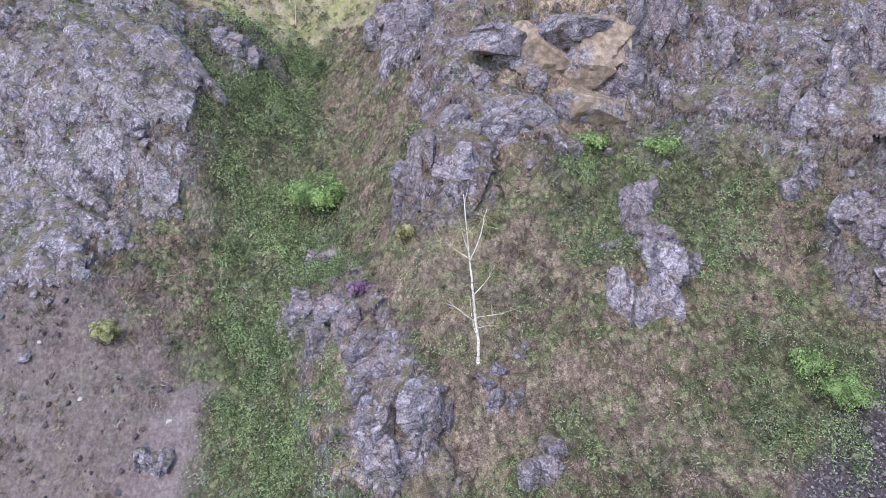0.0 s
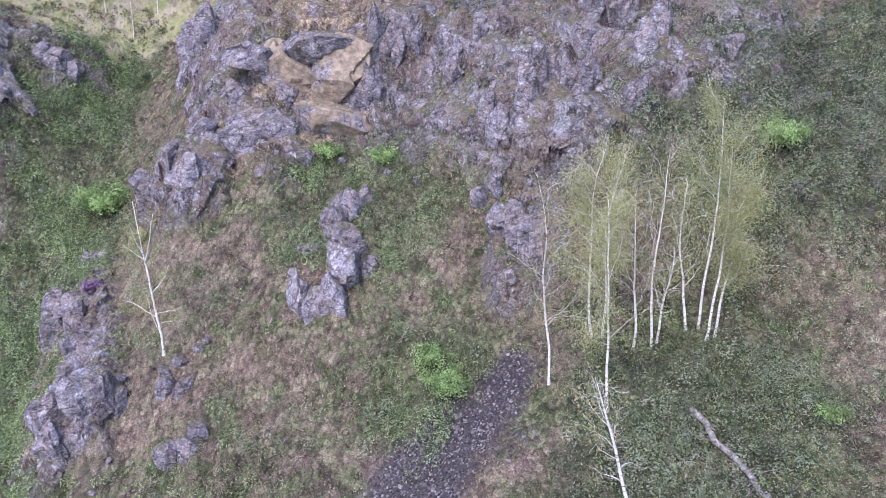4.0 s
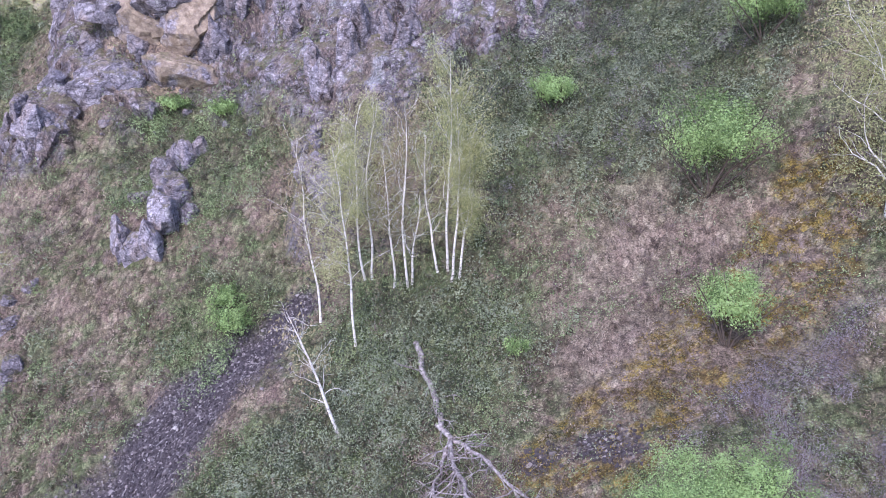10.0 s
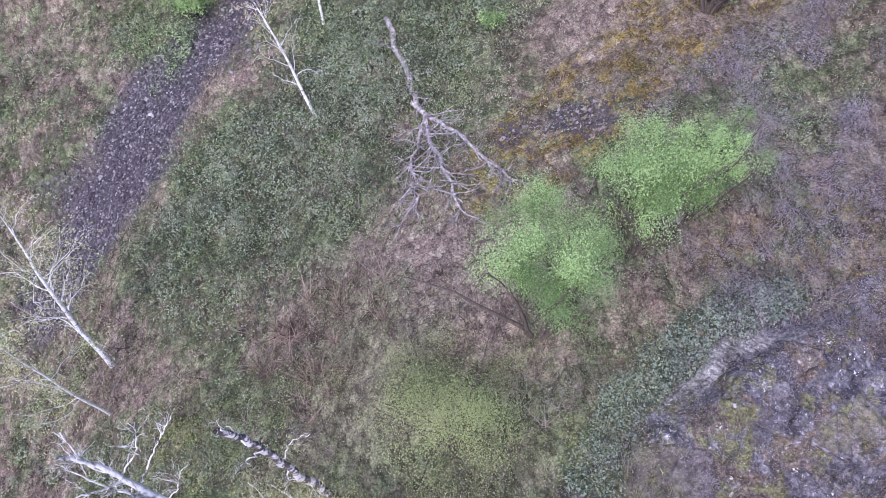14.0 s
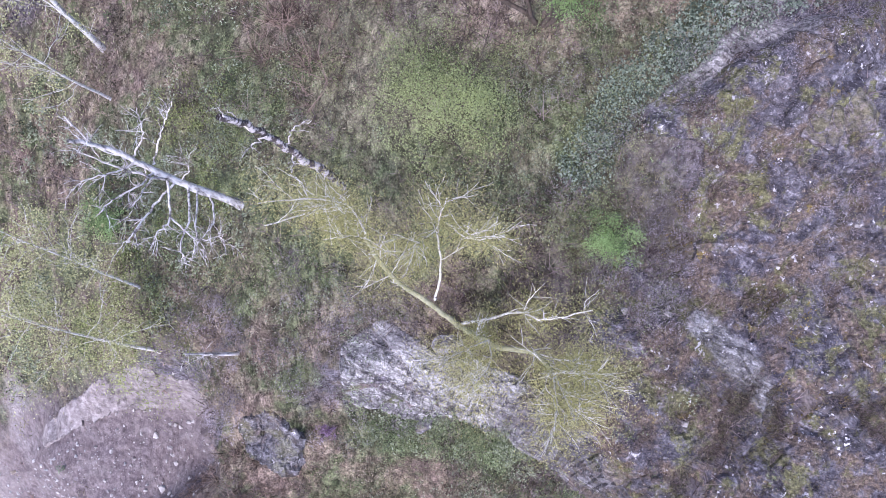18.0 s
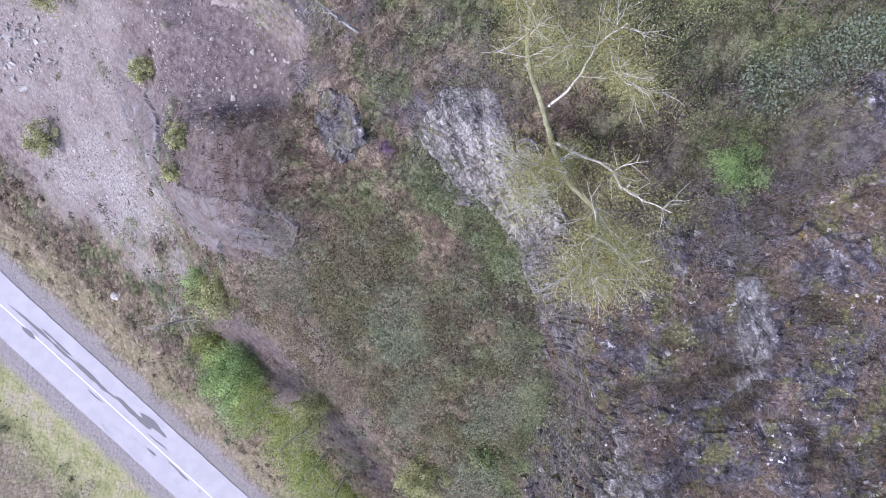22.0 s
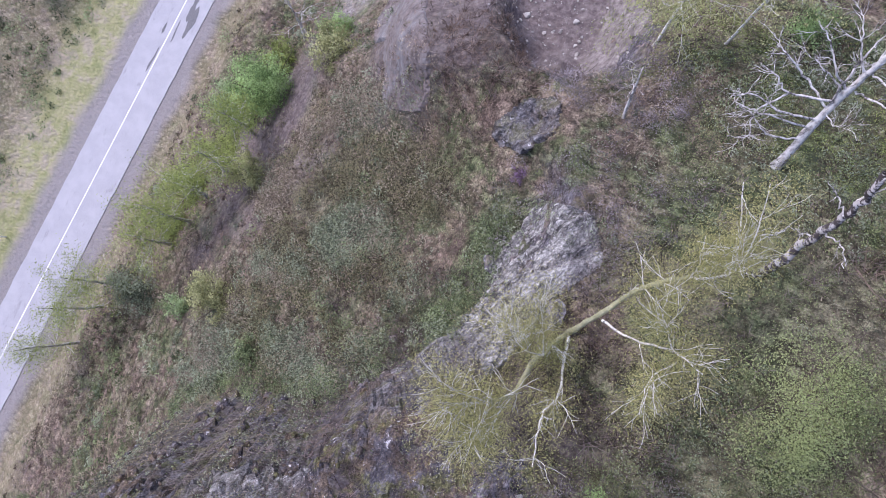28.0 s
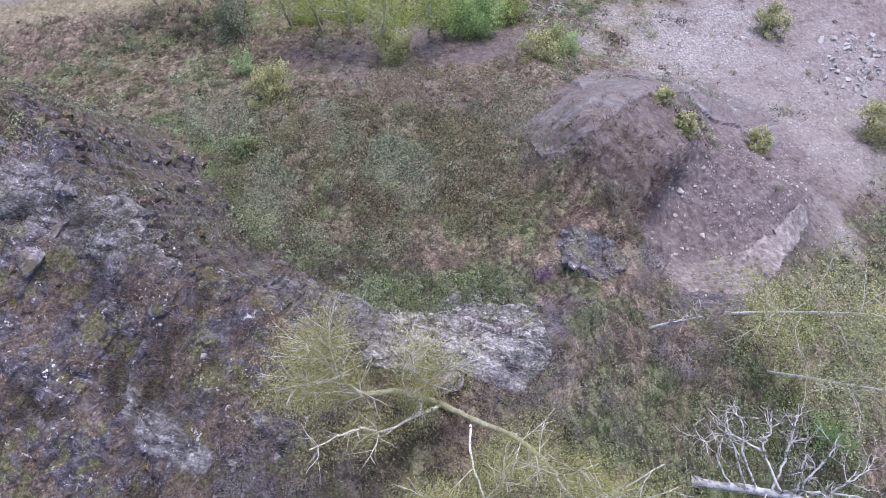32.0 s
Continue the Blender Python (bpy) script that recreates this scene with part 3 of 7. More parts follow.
def soft_noise(x, y, size, seed=0):
    """Smooth noise in 0..1 with lumps of the given size."""
    x, y = np.asarray(x, float) / size, np.asarray(y, float) / size
    ix, iy = np.floor(x).astype(np.int64), np.floor(y).astype(np.int64)
    u, v = x - ix, y - iy
    u, v = u * u * (3 - 2 * u), v * v * (3 - 2 * v)
    a, b = lattice(ix, iy, seed), lattice(ix + 1, iy, seed)
    c, d = lattice(ix, iy + 1, seed), lattice(ix + 1, iy + 1, seed)
    return (a * (1 - u) + b * u) * (1 - v) + (c * (1 - u) + d * u) * v


def rough_noise(x, y, size, octaves=4, seed=0):
    total, amp, norm = 0.0, 1.0, 0.0
    for k in range(octaves):
        total = total + amp * soft_noise(x, y, size / 2**k, seed + 17 * k)
        norm += amp
        amp *= 0.5
    return total / norm


def step_up(v, lo, hi):
    u = np.clip((v - lo) / (hi - lo), 0, 1)
    return u * u * (3 - 2 * u)


def blob(x, y, cx, cy, rx, ry, turn=0.0, edge=0.45, rag=0.5, seed=3):
    """A ragged oval patch on the plan: 1 inside, 0 outside."""
    c, s = math.cos(math.radians(turn)), math.sin(math.radians(turn))
    dx, dy = x - cx, y - cy
    r = np.hypot((dx * c + dy * s) / rx, (-dx * s + dy * c) / ry)
    r = r + rag * (rough_noise(x, y, min(rx, ry) * 0.9, 4, seed) - 0.5) + 0.35 * (rough_noise(x, y, 1.8, 3, seed + 50) - 0.5)
    return 1 - step_up(r, 1 - edge / 2, 1 + edge / 2)


def strip(x, y, points, width, edge=0.4, rag=0.5, seed=5):
    """A ragged band along a line of points on the plan."""
    best = np.full(np.shape(x), 1e9)
    for (ax, ay), (bx, by) in zip(points, points[1:]):
        ex, ey = bx - ax, by - ay
        k = np.clip(((x - ax) * ex + (y - ay) * ey) / (ex * ex + ey * ey), 0, 1)
        best = np.minimum(best, np.hypot(x - ax - k * ex, y - ay - k * ey))
    r = best / (width / 2) + rag * (rough_noise(x, y, width, 4, seed) - 0.5)
    return 1 - step_up(r, 1 - edge / 2, 1 + edge / 2)


def base_land(X, Y):
    """Heights of the sections, eased along and between them."""
    ys = np.arange(-75.0, 170.0, 0.5)
    ks = sorted(SECTIONS)
    rows = []
    kern = np.exp(-0.5 * (np.arange(-6, 7) * 0.5 / 0.6) ** 2)
    kern /= kern.sum()
    for k in ks:
        py, pz = zip(*SECTIONS[k])
        z = np.interp(ys, py, pz)
        rows.append(np.convolve(np.pad(z, 6, "edge"), kern, "valid"))
    rows = np.array(rows)
    fx = np.interp(X, ks, range(len(ks)))
    i = np.clip(np.floor(fx).astype(int), 0, len(ks) - 2)
    u = fx - i
    fy = np.clip((Y - ys[0]) / 0.5, 0, len(ys) - 1.001)
    j = np.floor(fy).astype(int)
    v = fy - j

    def row(n):
        n = np.clip(n, 0, len(ks) - 1)
        return rows[n, j] * (1 - v) + rows[n, j + 1] * v

    p0, p1, p2, p3 = row(i - 1), row(i), row(i + 1), row(i + 2)
    smooth = 0.5 * (2 * p1 + (p2 - p0) * u + (2 * p0 - 5 * p1 + 4 * p2 - p3) * u**2 + (3 * p1 - p0 - 3 * p2 + p3) * u**3)
    return 0.6 * smooth + 0.4 * (p1 + (p2 - p1) * (u * u * (3 - 2 * u)))


# ---- landforms and cover of the hillside ----
ROAD_A, ROAD_B = (-300.0, -29.6), (300.0, -52.6)  # two points on the road's middle line, east and north
SCREE_LINE = ((-15.6, 49), (-17.2, 46), (-19.2, 43.5), (-21.6, 40), (-23.2, 36.5), (-26, 32.5), (-28, 28))


RIDGE_EDGE = ((-14, 1.2), (-9, 1.6), (-5, 3.4), (0, 3.2), (3, 2.6), (5, 1.7), (7.3, 0.1), (9, -1.3), (11.4, -3.4), (12.6, -5.4), (14.6, -7.4), (16, -9.8), (18.5, -12.6), (25, -16), (90, -18))


def road_offset(x, y):
    """Metres from the road's middle line; uphill is positive."""
    ex, ey = ROAD_B[0] - ROAD_A[0], ROAD_B[1] - ROAD_A[1]
    return (ex * (y - ROAD_A[1]) - ey * (x - ROAD_A[0])) / math.hypot(ex, ey)


def ridge_edge(x, y):
    """How far north the ridge breaks off, at a place east."""
    ex, ey = zip(*RIDGE_EDGE)
    return np.interp(x, ex, ey) + 1.1 * (rough_noise(x, y, 2.6, 3, 15) - 0.5)


def ridge_face(x):
    """How broad the broken face of the ridge is, on the plan."""
    return np.interp(x, (0, 6, 9, 13, 22), (1.4, 1.5, 1.4, 1.4, 1.6))


def upper_slope(x, y):
    """Greener near the ridge, withered lower down."""
    return 0.5 + 0.5 * step_up(y + 0.2 * x + 3 * (rough_noise(x, y, 4, 3, 66) - 0.5), -13, -8)


def bowl(x, y):
    """The grassy slope below the ridge."""
    return blob(x, y, 4, -9, 17, 8, -8, rag=0.5)


KNOLL_FOOT = ((-31, -10.5), (-29.4, -11.6), (-24, -12.8), (-18.4, -12.2), (-14, -10.6), (-8.1, -7.6), (-6, -5))


def knoll_wall(x, y):
    """Metres uphill of the foot of the quarry's rock wall."""
    kx, ky = zip(*KNOLL_FOOT)
    return y - np.interp(x, kx, ky) + 0.7 * (rough_noise(x, y, 2.2, 3, 18) - 0.5)


def zones(x, y):
    """How much of each kind of ground lies at a place on the plan."""
    z = {}
    rock = blob(x, y, -96, 80, 20, 17, 8, rag=0.9)
    rock = np.maximum(rock, blob(x, y, -76, 94, 6, 4, 0))
    rock = np.maximum(rock, 0.9 * blob(x, y, -42, 78, 9, 9, 20, rag=0.8))
    rock = np.maximum(rock, blob(x, y, -12, 75, 21, 10, -8, rag=0.9))
    rock = np.maximum(rock, 0.75 * blob(x, y, -40, 92, 14, 12, 0, rag=1.1))
    rock = np.maximum(rock, 0.8 * blob(x, y, -14, 90, 22, 10, 0, rag=1.1))
    rock = np.maximum(rock, blob(x, y, -55, 56, 13, 4.2, -62, rag=0.8))
    rock = np.maximum(rock, blob(x, y, -48, 67, 5, 4, 0, rag=0.7))
    rock = np.maximum(rock, blob(x, y, -14.5, 57, 3.5, 4, 0, rag=0.7))
    rock = np.maximum(rock, blob(x, y, -1.2, 4.5, 4.4, 1.3, -8, rag=0.6))
    rock = np.maximum(rock, blob(x, y, 8.0, 1.4, 7, 1.5, -26, rag=0.7))
    rock = np.maximum(rock, 0.95 * blob(x, y, 17, 3, 11, 8, 10, rag=1.0))
    rock = np.maximum(rock, blob(x, y, 15, 14, 6.5, 2.6, 16, rag=0.8))
    rock = np.maximum(rock, 0.8 * blob(x, y, 22, 12, 8, 7, 0, rag=1.0))
    rock = np.maximum(rock, 0.8 * blob(x, y, 28, -8, 13, 4, -14, rag=1.0))
    z["rock"] = rock
    earth = blob(x, y, -20, 0.5, 7, 4.5, 10, rag=0.5)
    earth = np.maximum(earth, blob(x, y, -32, -6, 12, 9, 20, rag=0.6))
    earth = np.maximum(earth, blob(x, y, -44, -14, 20, 12, 0, rag=0.6))
    earth = np.maximum(earth, 0.6 * blob(x, y, -86, 48, 16, 16, 0, rag=0.7))
    earth = np.maximum(earth, blob(x, y, -71, 50, 3, 8, -20, rag=0.9))
    earth = np.maximum(earth, 0.7 * blob(x, y, -6, -20, 13, 3.2, -8, rag=0.9))
    earth = np.maximum(earth, 0.6 * strip(x, y, ((-8, -9.2), (-5.4, -11.4), (-3, -13), (1, -15), (6, -18.4)), 2.6, edge=0.9, rag=1.8))
    earth = np.maximum(earth, 0.75 * blob(x, y, -15.5, -7, 6.5, 4.2, 20, rag=0.8))
    z["earth"] = earth
    umber = np.maximum(blob(x, y, -23, -2.6, 8.4, 6.4, 8, rag=0.4) * (1 - step_up(x + 0.12 * y + 0.8 * (rough_noise(x, y, 2, 3, 9) - 0.5), -15.9, -15.1)), np.maximum(blob(x, y, -26, -5.5, 6.5, 4.6, 25, rag=0.5), 0.85 * blob(x, y, -14, -6, 7.5, 5, 22, rag=0.8)))
    umber = np.maximum(umber, 0.9 * blob(x, y, -26.5, -2, 6.5, 6.5, 0, rag=0.6))
    umber = np.maximum(umber, 0.8 * blob(x, y, -88, 50, 18, 17, 0, rag=0.7))
    umber = np.maximum(umber, 0.1 * blob(x, y, 4, -8, 16, 6, -8, rag=0.9))
    umber = np.maximum(umber, 0.9 * blob(x, y, 15, 7, 12, 9, 0, rag=1.0))
    z["umber"] = np.maximum(np.maximum(umber, 0.85 * blob(x, y, -19, 0.4, 6.2, 3.6, 10, rag=0.5)), 0.95 * blob(x, y, -4, -19.5, 12, 2.8, -8, rag=0.9))
    z["gravel"] = np.maximum(strip(x, y, SCREE_LINE, 3.0, rag=1.8, edge=0.8), np.maximum(strip(x, y, SCREE_LINE[2:], 6.0, rag=2.2, edge=0.9), 0.9 * np.maximum(blob(x, y, 5.6, 29.6, 1.5, 1.1, 0, rag=1.2), blob(x, y, 2.4, 29.6, 1.2, 0.8, 0, rag=1.2))))
    z["shingle"] = np.maximum(0.75 * strip(x, y, ((-24, -10), (-27, -6), (-29, -1), (-31, 4)), 3.0, edge=0.9, rag=1.6), np.maximum(0.8 * blob(x, y, -28, -17.5, 11, 5.0, 15, edge=0.9, rag=1.6), 0.4 * blob(x, y, -40, -8, 14, 9, 15, rag=1.4)))
    green = strip(x, y, ((-72, 96), (-70, 82), (-64, 68), (-60, 54), (-56, 44), (-44, 30)), 15, rag=0.9)
    green = np.maximum(green, blob(x, y, 9, 62, 15, 13, 0, rag=0.8))
    green = np.maximum(green, blob(x, y, -5, 40, 8, 7, 0, rag=0.8))
    green = np.maximum(green, blob(x, y, -11, 31, 7, 8, 0, rag=1.2))
    green = np.maximum(green, 0.6 * blob(x, y, -10, 13, 9, 8, 0, rag=1.3))
    green = np.maximum(green, 0.8 * blob(x, y, -30, 66, 9, 7, 0, rag=0.9))
    green = np.maximum(green, blob(x, y, -22, 49, 5, 5, 0, rag=0.9))
    green = np.maximum(green, 0.7 * blob(x, y, 3, 12.5, 6, 3.5, 0, rag=1.2))
    green = np.maximum(green, strip(x, y, ((-4, 2.5), (0, 2.3), (3, 1.6), (5, 0.7), (7, -1.1), (9, -2.9), (13, -5.6)), 2.6, rag=0.7))
    green = np.maximum(green, 0.5 * blob(x, y, 4, -8, 17, 6, -8, rag=1.2))
    z["green"] = green
    dry = blob(x, y, 10, 40, 7, 9, 20, rag=0.8)
    dry = np.maximum(dry, 0.75 * blob(x, y, -49, 57, 8, 9, 0, rag=1.4))
    dry = np.maximum(dry, blob(x, y, -3, 21, 6.5, 6.5, -50, rag=1.0))
    dry = np.maximum(dry, 0.8 * blob(x, y, 5, 76, 5, 7, 0, rag=0.8))
    off = road_offset(x, y)
    dry = np.maximum(dry, np.maximum(0.9 * step_up(-off, 7, 11), 0.8 * step_up(off, 3, 5) * (1 - step_up(off + 6 * (rough_noise(x, y, 5, 3, 62) - 0.5), 8, 14))))
    dry = np.maximum(dry, 0.85 * blob(x, y, 0, -14, 16, 4.6, -10, rag=1.2))
    z["dry"] = dry
    moss = strip(x, y, ((20, 42), (13, 36), (6, 31), (2, 27)), 6, rag=1.0)
    moss = np.maximum(moss, 0.6 * blob(x, y, 14, 20, 4, 3, 0, rag=1.0))
    moss = np.maximum(moss, 0.7 * blob(x, y, 16, 8, 9, 6, 0, rag=1.2))
    z["moss"] = moss
    wide = np.abs(off + rough_noise(x, y, 3, 3, 8) * 1.2 - 0.6)
    z["verge"] = (1 - step_up(wide, 4.0, 5.6))
    z["lawn"] = step_up(-off, 3.6, 4.6) * (1 - 0.7 * step_up(-off, 8, 14))
    z["lawn"] = np.maximum(z["lawn"], 0.3 * step_up(off, 3.5, 5) * (1 - step_up(off + 3 * (rough_noise(x, y, 4, 3, 65) - 0.5), 8, 12)))
    z["lawn"] = np.maximum(z["lawn"], 0.9 * blob(x, y, -92, 106, 30, 7, 0, rag=1.0))
    return z


def land(X, Y):
    """The finished height of the ground."""
    z = base_land(X, Y)
    zone = zones(X, Y)
    # the ridge breaks off towards the road; below it hangs a steep grassy slope
    edge = ridge_edge(X, Y)
    face = ridge_face(X)
    slope = np.interp(Y, (-70, -41, -27, -18, -8, 2, 30), (-1, 0, 9, 19, 32.5, 47, 87))
    under = (1 - step_up((Y - edge) / face, -0.05, 1.0)) * step_up(X, -14, -9)
    z = z * (1 - under) + np.minimum(z, slope) * under
    near = 1 - step_up(np.hypot(X + 15, Y - 25), 180, 400)
    off = road_offset(X, Y)
    # the quarry terrace with its dropped floor
    terrace = blob(X, Y, -20, 0.5, 7.2, 4.2, 10, edge=0.85, rag=0.3)
    z = z * (1 - terrace) + (36.5 + 0.25 * (X + 20) * 0.3 + 0.3 * (Y - 0.5)) * terrace
    # the dark knoll between the quarry and the gravel, with a steep foot
    knoll = blob(X, Y, -14, -4.5, 9.5, 5.5, 24, edge=1.0, rag=0.4, seed=8)
    z = z + 3.4 * knoll * (1 - 0.9 * terrace)
    up = knoll_wall(X, Y)
    ends = step_up(X, -31, -26) * (1 - step_up(X, -11, -7))
    z = z + 3.0 * ends * step_up(up, -0.3, 2.0) * (1 - step_up(up, 1.5, 8)) * (1 - terrace)
    # a shallow rill under the scree and a trough in the gully
    z = z - 0.8 * strip(X, Y, SCREE_LINE, 6, edge=1.2)
    z = z - 3.0 * strip(X, Y, ((-72, 100), (-69, 82), (-64, 68), (-60, 54), (-58, 40)), 16, edge=1.6, rag=0.2)
    # bosses and ribs of the rock
    crag = np.abs(rough_noise(X, Y, 9, 5, 21) - 0.5) * 2
    chip = np.abs(rough_noise(X * 1.6 + Y * 0.5, Y * 0.8, 3.2, 4, 29) - 0.5) * 2
    rib = np.abs(rough_noise(X * 1.15 + Y * 0.25, Y * 0.3, 1.5, 3, 33) - 0.5) * 2
    calm = 1 - np.maximum(0.7 * blob(X, Y, 15, 6, 13, 10, 0, edge=0.8), 0.9 * blob(X, Y, 2, 4, 10, 4.5, -15, edge=0.8))
    z = z + calm * zone["rock"] * near * (2.6 * (0.35 - crag) + 1.7 * (0.4 - chip) + 0.8 * (0.4 - rib) + 1.2)
    soil = rough_noise(X, Y, 14, 5, 41) - 0.5
    tuft = rough_noise(X, Y, 1.6, 3, 43) - 0.5
    hill = step_up(off, 5, 16)
    z = z + hill * near * (1 - 0.6 * zone["earth"]) * (1.6 * soil + 0.75 * tuft * (1 - zone["gravel"]))
    z = z + hill * near * zone["gravel"] * 0.25 * tuft
    # the road bed is level
    flat = 1 - step_up(np.abs(off), 4.5, 11)
    return z * (1 - flat) - 0.02 * flat


AX, AY = axis(-120, 58, 0.52, 2500), axis(-60, 126, 0.52, 2500)
GX, GY = np.meshgrid(AX, AY)
GZ = land(GX, GY)


def ground(x, y):
    """Height of the ground sheet at a place, or at arrays of places."""
    x, y = np.atleast_1d(x).astype(float), np.atleast_1d(y).astype(float)
    fx = np.interp(x, AX, np.arange(len(AX)))
    fy = np.interp(y, AY, np.arange(len(AY)))
    i, j = np.minimum(fx.astype(int), len(AX) - 2), np.minimum(fy.astype(int), len(AY) - 2)
    u, v = fx - i, fy - j
    return (GZ[j, i] * (1 - u) + GZ[j, i + 1] * u) * (1 - v) + (GZ[j + 1, i] * (1 - u) + GZ[j + 1, i + 1] * u) * v


# ---- making meshes ----
def mesh_of(name, verts, faces, mats, smooth=False, index=None, tone=None):
    """A mesh from arrays of points and of corners (three or four a face)."""
    me = bpy.data.meshes.new(name)
    verts, faces = np.asarray(verts, np.float32), np.asarray(faces, np.int32)
    n = faces.shape[1]
    me.vertices.add(len(verts))
    me.vertices.foreach_set("co", verts.ravel())
    me.loops.add(faces.size)
    me.loops.foreach_set("vertex_index", faces.ravel())
    me.polygons.add(len(faces))
    me.polygons.foreach_set("loop_start", np.arange(0, faces.size, n, dtype=np.int32))
    if index is not None:
        me.polygons.foreach_set("material_index", np.asarray(index, np.int32))
    for m in mats if isinstance(mats, (list, tuple)) else [mats]:
        me.materials.append(m)
    me.polygons.foreach_set("use_smooth", np.full(len(faces), smooth))
    if tone is not None:
        me.attributes.new("tone", "FLOAT", "POINT").data.foreach_set("value", np.asarray(tone, np.float32))
    me.update(calc_edges=True)
    return me


def part(name, me, parent=None, label=""):
    ob = new(name, me)
    if parent is not None:
        ob.parent = parent
    return tagged(ob, label)


class Pile:
    """Collects pieces of geometry that become one mesh."""

    def __init__(self):
        self.v, self.f, self.n = [], [], 0

    def add(self, v, f):
        self.v.append(np.asarray(v, float))
        self.f.append(np.asarray(f, int) + self.n)
        self.n += len(v)

    def mesh(self, name, mats, smooth=False):
        return mesh_of(name, np.concatenate(self.v), np.concatenate(self.f), mats, smooth)


def tube(pts, radii, sides=6):
    """A round tapered stem along a line of points."""
    pts, radii = np.asarray(pts, float), np.asarray(radii, float)
    d = np.gradient(pts, axis=0)
    d /= np.linalg.norm(d, axis=1, keepdims=True) + 1e-9
    ref = np.where(np.abs(d[:, 2:3]) > 0.9, np.array([[1.0, 0, 0]]), np.array([[0, 0, 1.0]]))
    a = np.cross(d, ref)
    a /= np.linalg.norm(a, axis=1, keepdims=True) + 1e-9
    b = np.cross(d, a)
    ang = np.arange(sides) / sides * 2 * np.pi
    ring = a[:, None] * np.cos(ang)[None, :, None] + b[:, None] * np.sin(ang)[None, :, None]
    v = (pts[:, None] + ring * radii[:, None, None]).reshape(-1, 3)
    i = np.arange(len(pts) - 1)[:, None] * sides
    j = np.arange(sides)[None]
    k = (j + 1) % sides
    f = np.stack([i + j, i + k, i + sides + k, i + sides + j], -1).reshape(-1, 4)
    return v, f


def leaves(centres, size, rng, droop=0.0, long=1.0, slim=0.5, face=None, small=False, loose=0.45):
    """One pointed leaf blade at each centre."""
    n = len(centres)
    face = rng.normal(0, 0.5, (n, 3)) + np.array([0, -0.25, 0.9]) if face is None else face + rng.normal(0, loose, (n, 3))
    face /= np.linalg.norm(face, axis=1, keepdims=True)
    a = np.cross(face, rng.normal(size=(n, 3)))
    a[:, 2] -= droop
    a /= np.linalg.norm(a, axis=1, keepdims=True) + 1e-9
    b = np.cross(face, a)
    b /= np.linalg.norm(b, axis=1, keepdims=True) + 1e-9
    s = np.reshape(size, (-1, 1)) * rng.uniform(0.6, 1.35, (n, 1))
    u, w = a * s * long, b * s * slim
    if small:
        return np.stack([centres - u, centres + 0.4 * u - w, centres + 0.7 * u + w], 1).reshape(-1, 3), np.arange(n * 3).reshape(-1, 3)
    v = np.stack([centres - u, centres - w, centres + u, centres + w], 1).reshape(-1, 3)
    return v, np.arange(n * 4).reshape(-1, 4)


def blades(x, y, height, width, rng, spread=0.6):
    """Thin tapering blades standing on the ground."""
    n = len(x)
    z = ground(x, y)
    ang = rng.uniform(0, 2 * np.pi, n)
    dx, dy = np.cos(ang), np.sin(ang)
    h = height * rng.uniform(0.5, 1.4, n)
    tip = rng.normal(0, spread, (n, 2)) * h[:, None]
    tip[:, 1] -= 0.35 * h
    p = np.stack([np.stack([x - dx * width, y - dy * width, z - 0.06], 1), np.stack([x + dx * width, y + dy * width, z - 0.06], 1),
                  np.stack([x + tip[:, 0], y + tip[:, 1], z + h], 1)], 1)
    return p.reshape(-1, 3), np.arange(n * 3).reshape(-1, 3)


# ---- the ground sheet ----
def build_ground():
    ny, nx = GX.shape
    keep = np.stack([GX, GY, GZ], -1).reshape(-1, 3)
    i = np.arange(ny - 1)[:, None] * nx + np.arange(nx - 1)[None]
    f = np.stack([i, i + 1, i + nx + 1, i + nx], -1).reshape(-1, 4)
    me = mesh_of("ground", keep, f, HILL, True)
    zone = zones(GX, GY)
    gy, gx = np.gradient(GZ, AY, AX)
    steep = step_up(np.hypot(gx, gy) + 0.5 * (rough_noise(GX, GY, 2.5, 3, 77) - 0.5), 1.75, 2.5) * step_up(GY, -16, -8)
    zone["rock"] = np.maximum(zone["rock"] * step_up(rough_noise(GX, GY, 3.5, 4, 55) + 0.35 * zone["rock"], 0.55, 0.72), 0.9 * steep)
    cell = zone["rock"][:-1, :-1].ravel()
    me.polygons.foreach_set("use_smooth", cell < 0.45)
    for key, val in zone.items():
        me.attributes.new(key, "FLOAT", "POINT").data.foreach_set("value", val.astype(np.float32).ravel())
    return tagged(new("ground", me), "steep rocky hillside with turf, scrub and scree", "ground", kind="structure")


build_ground()


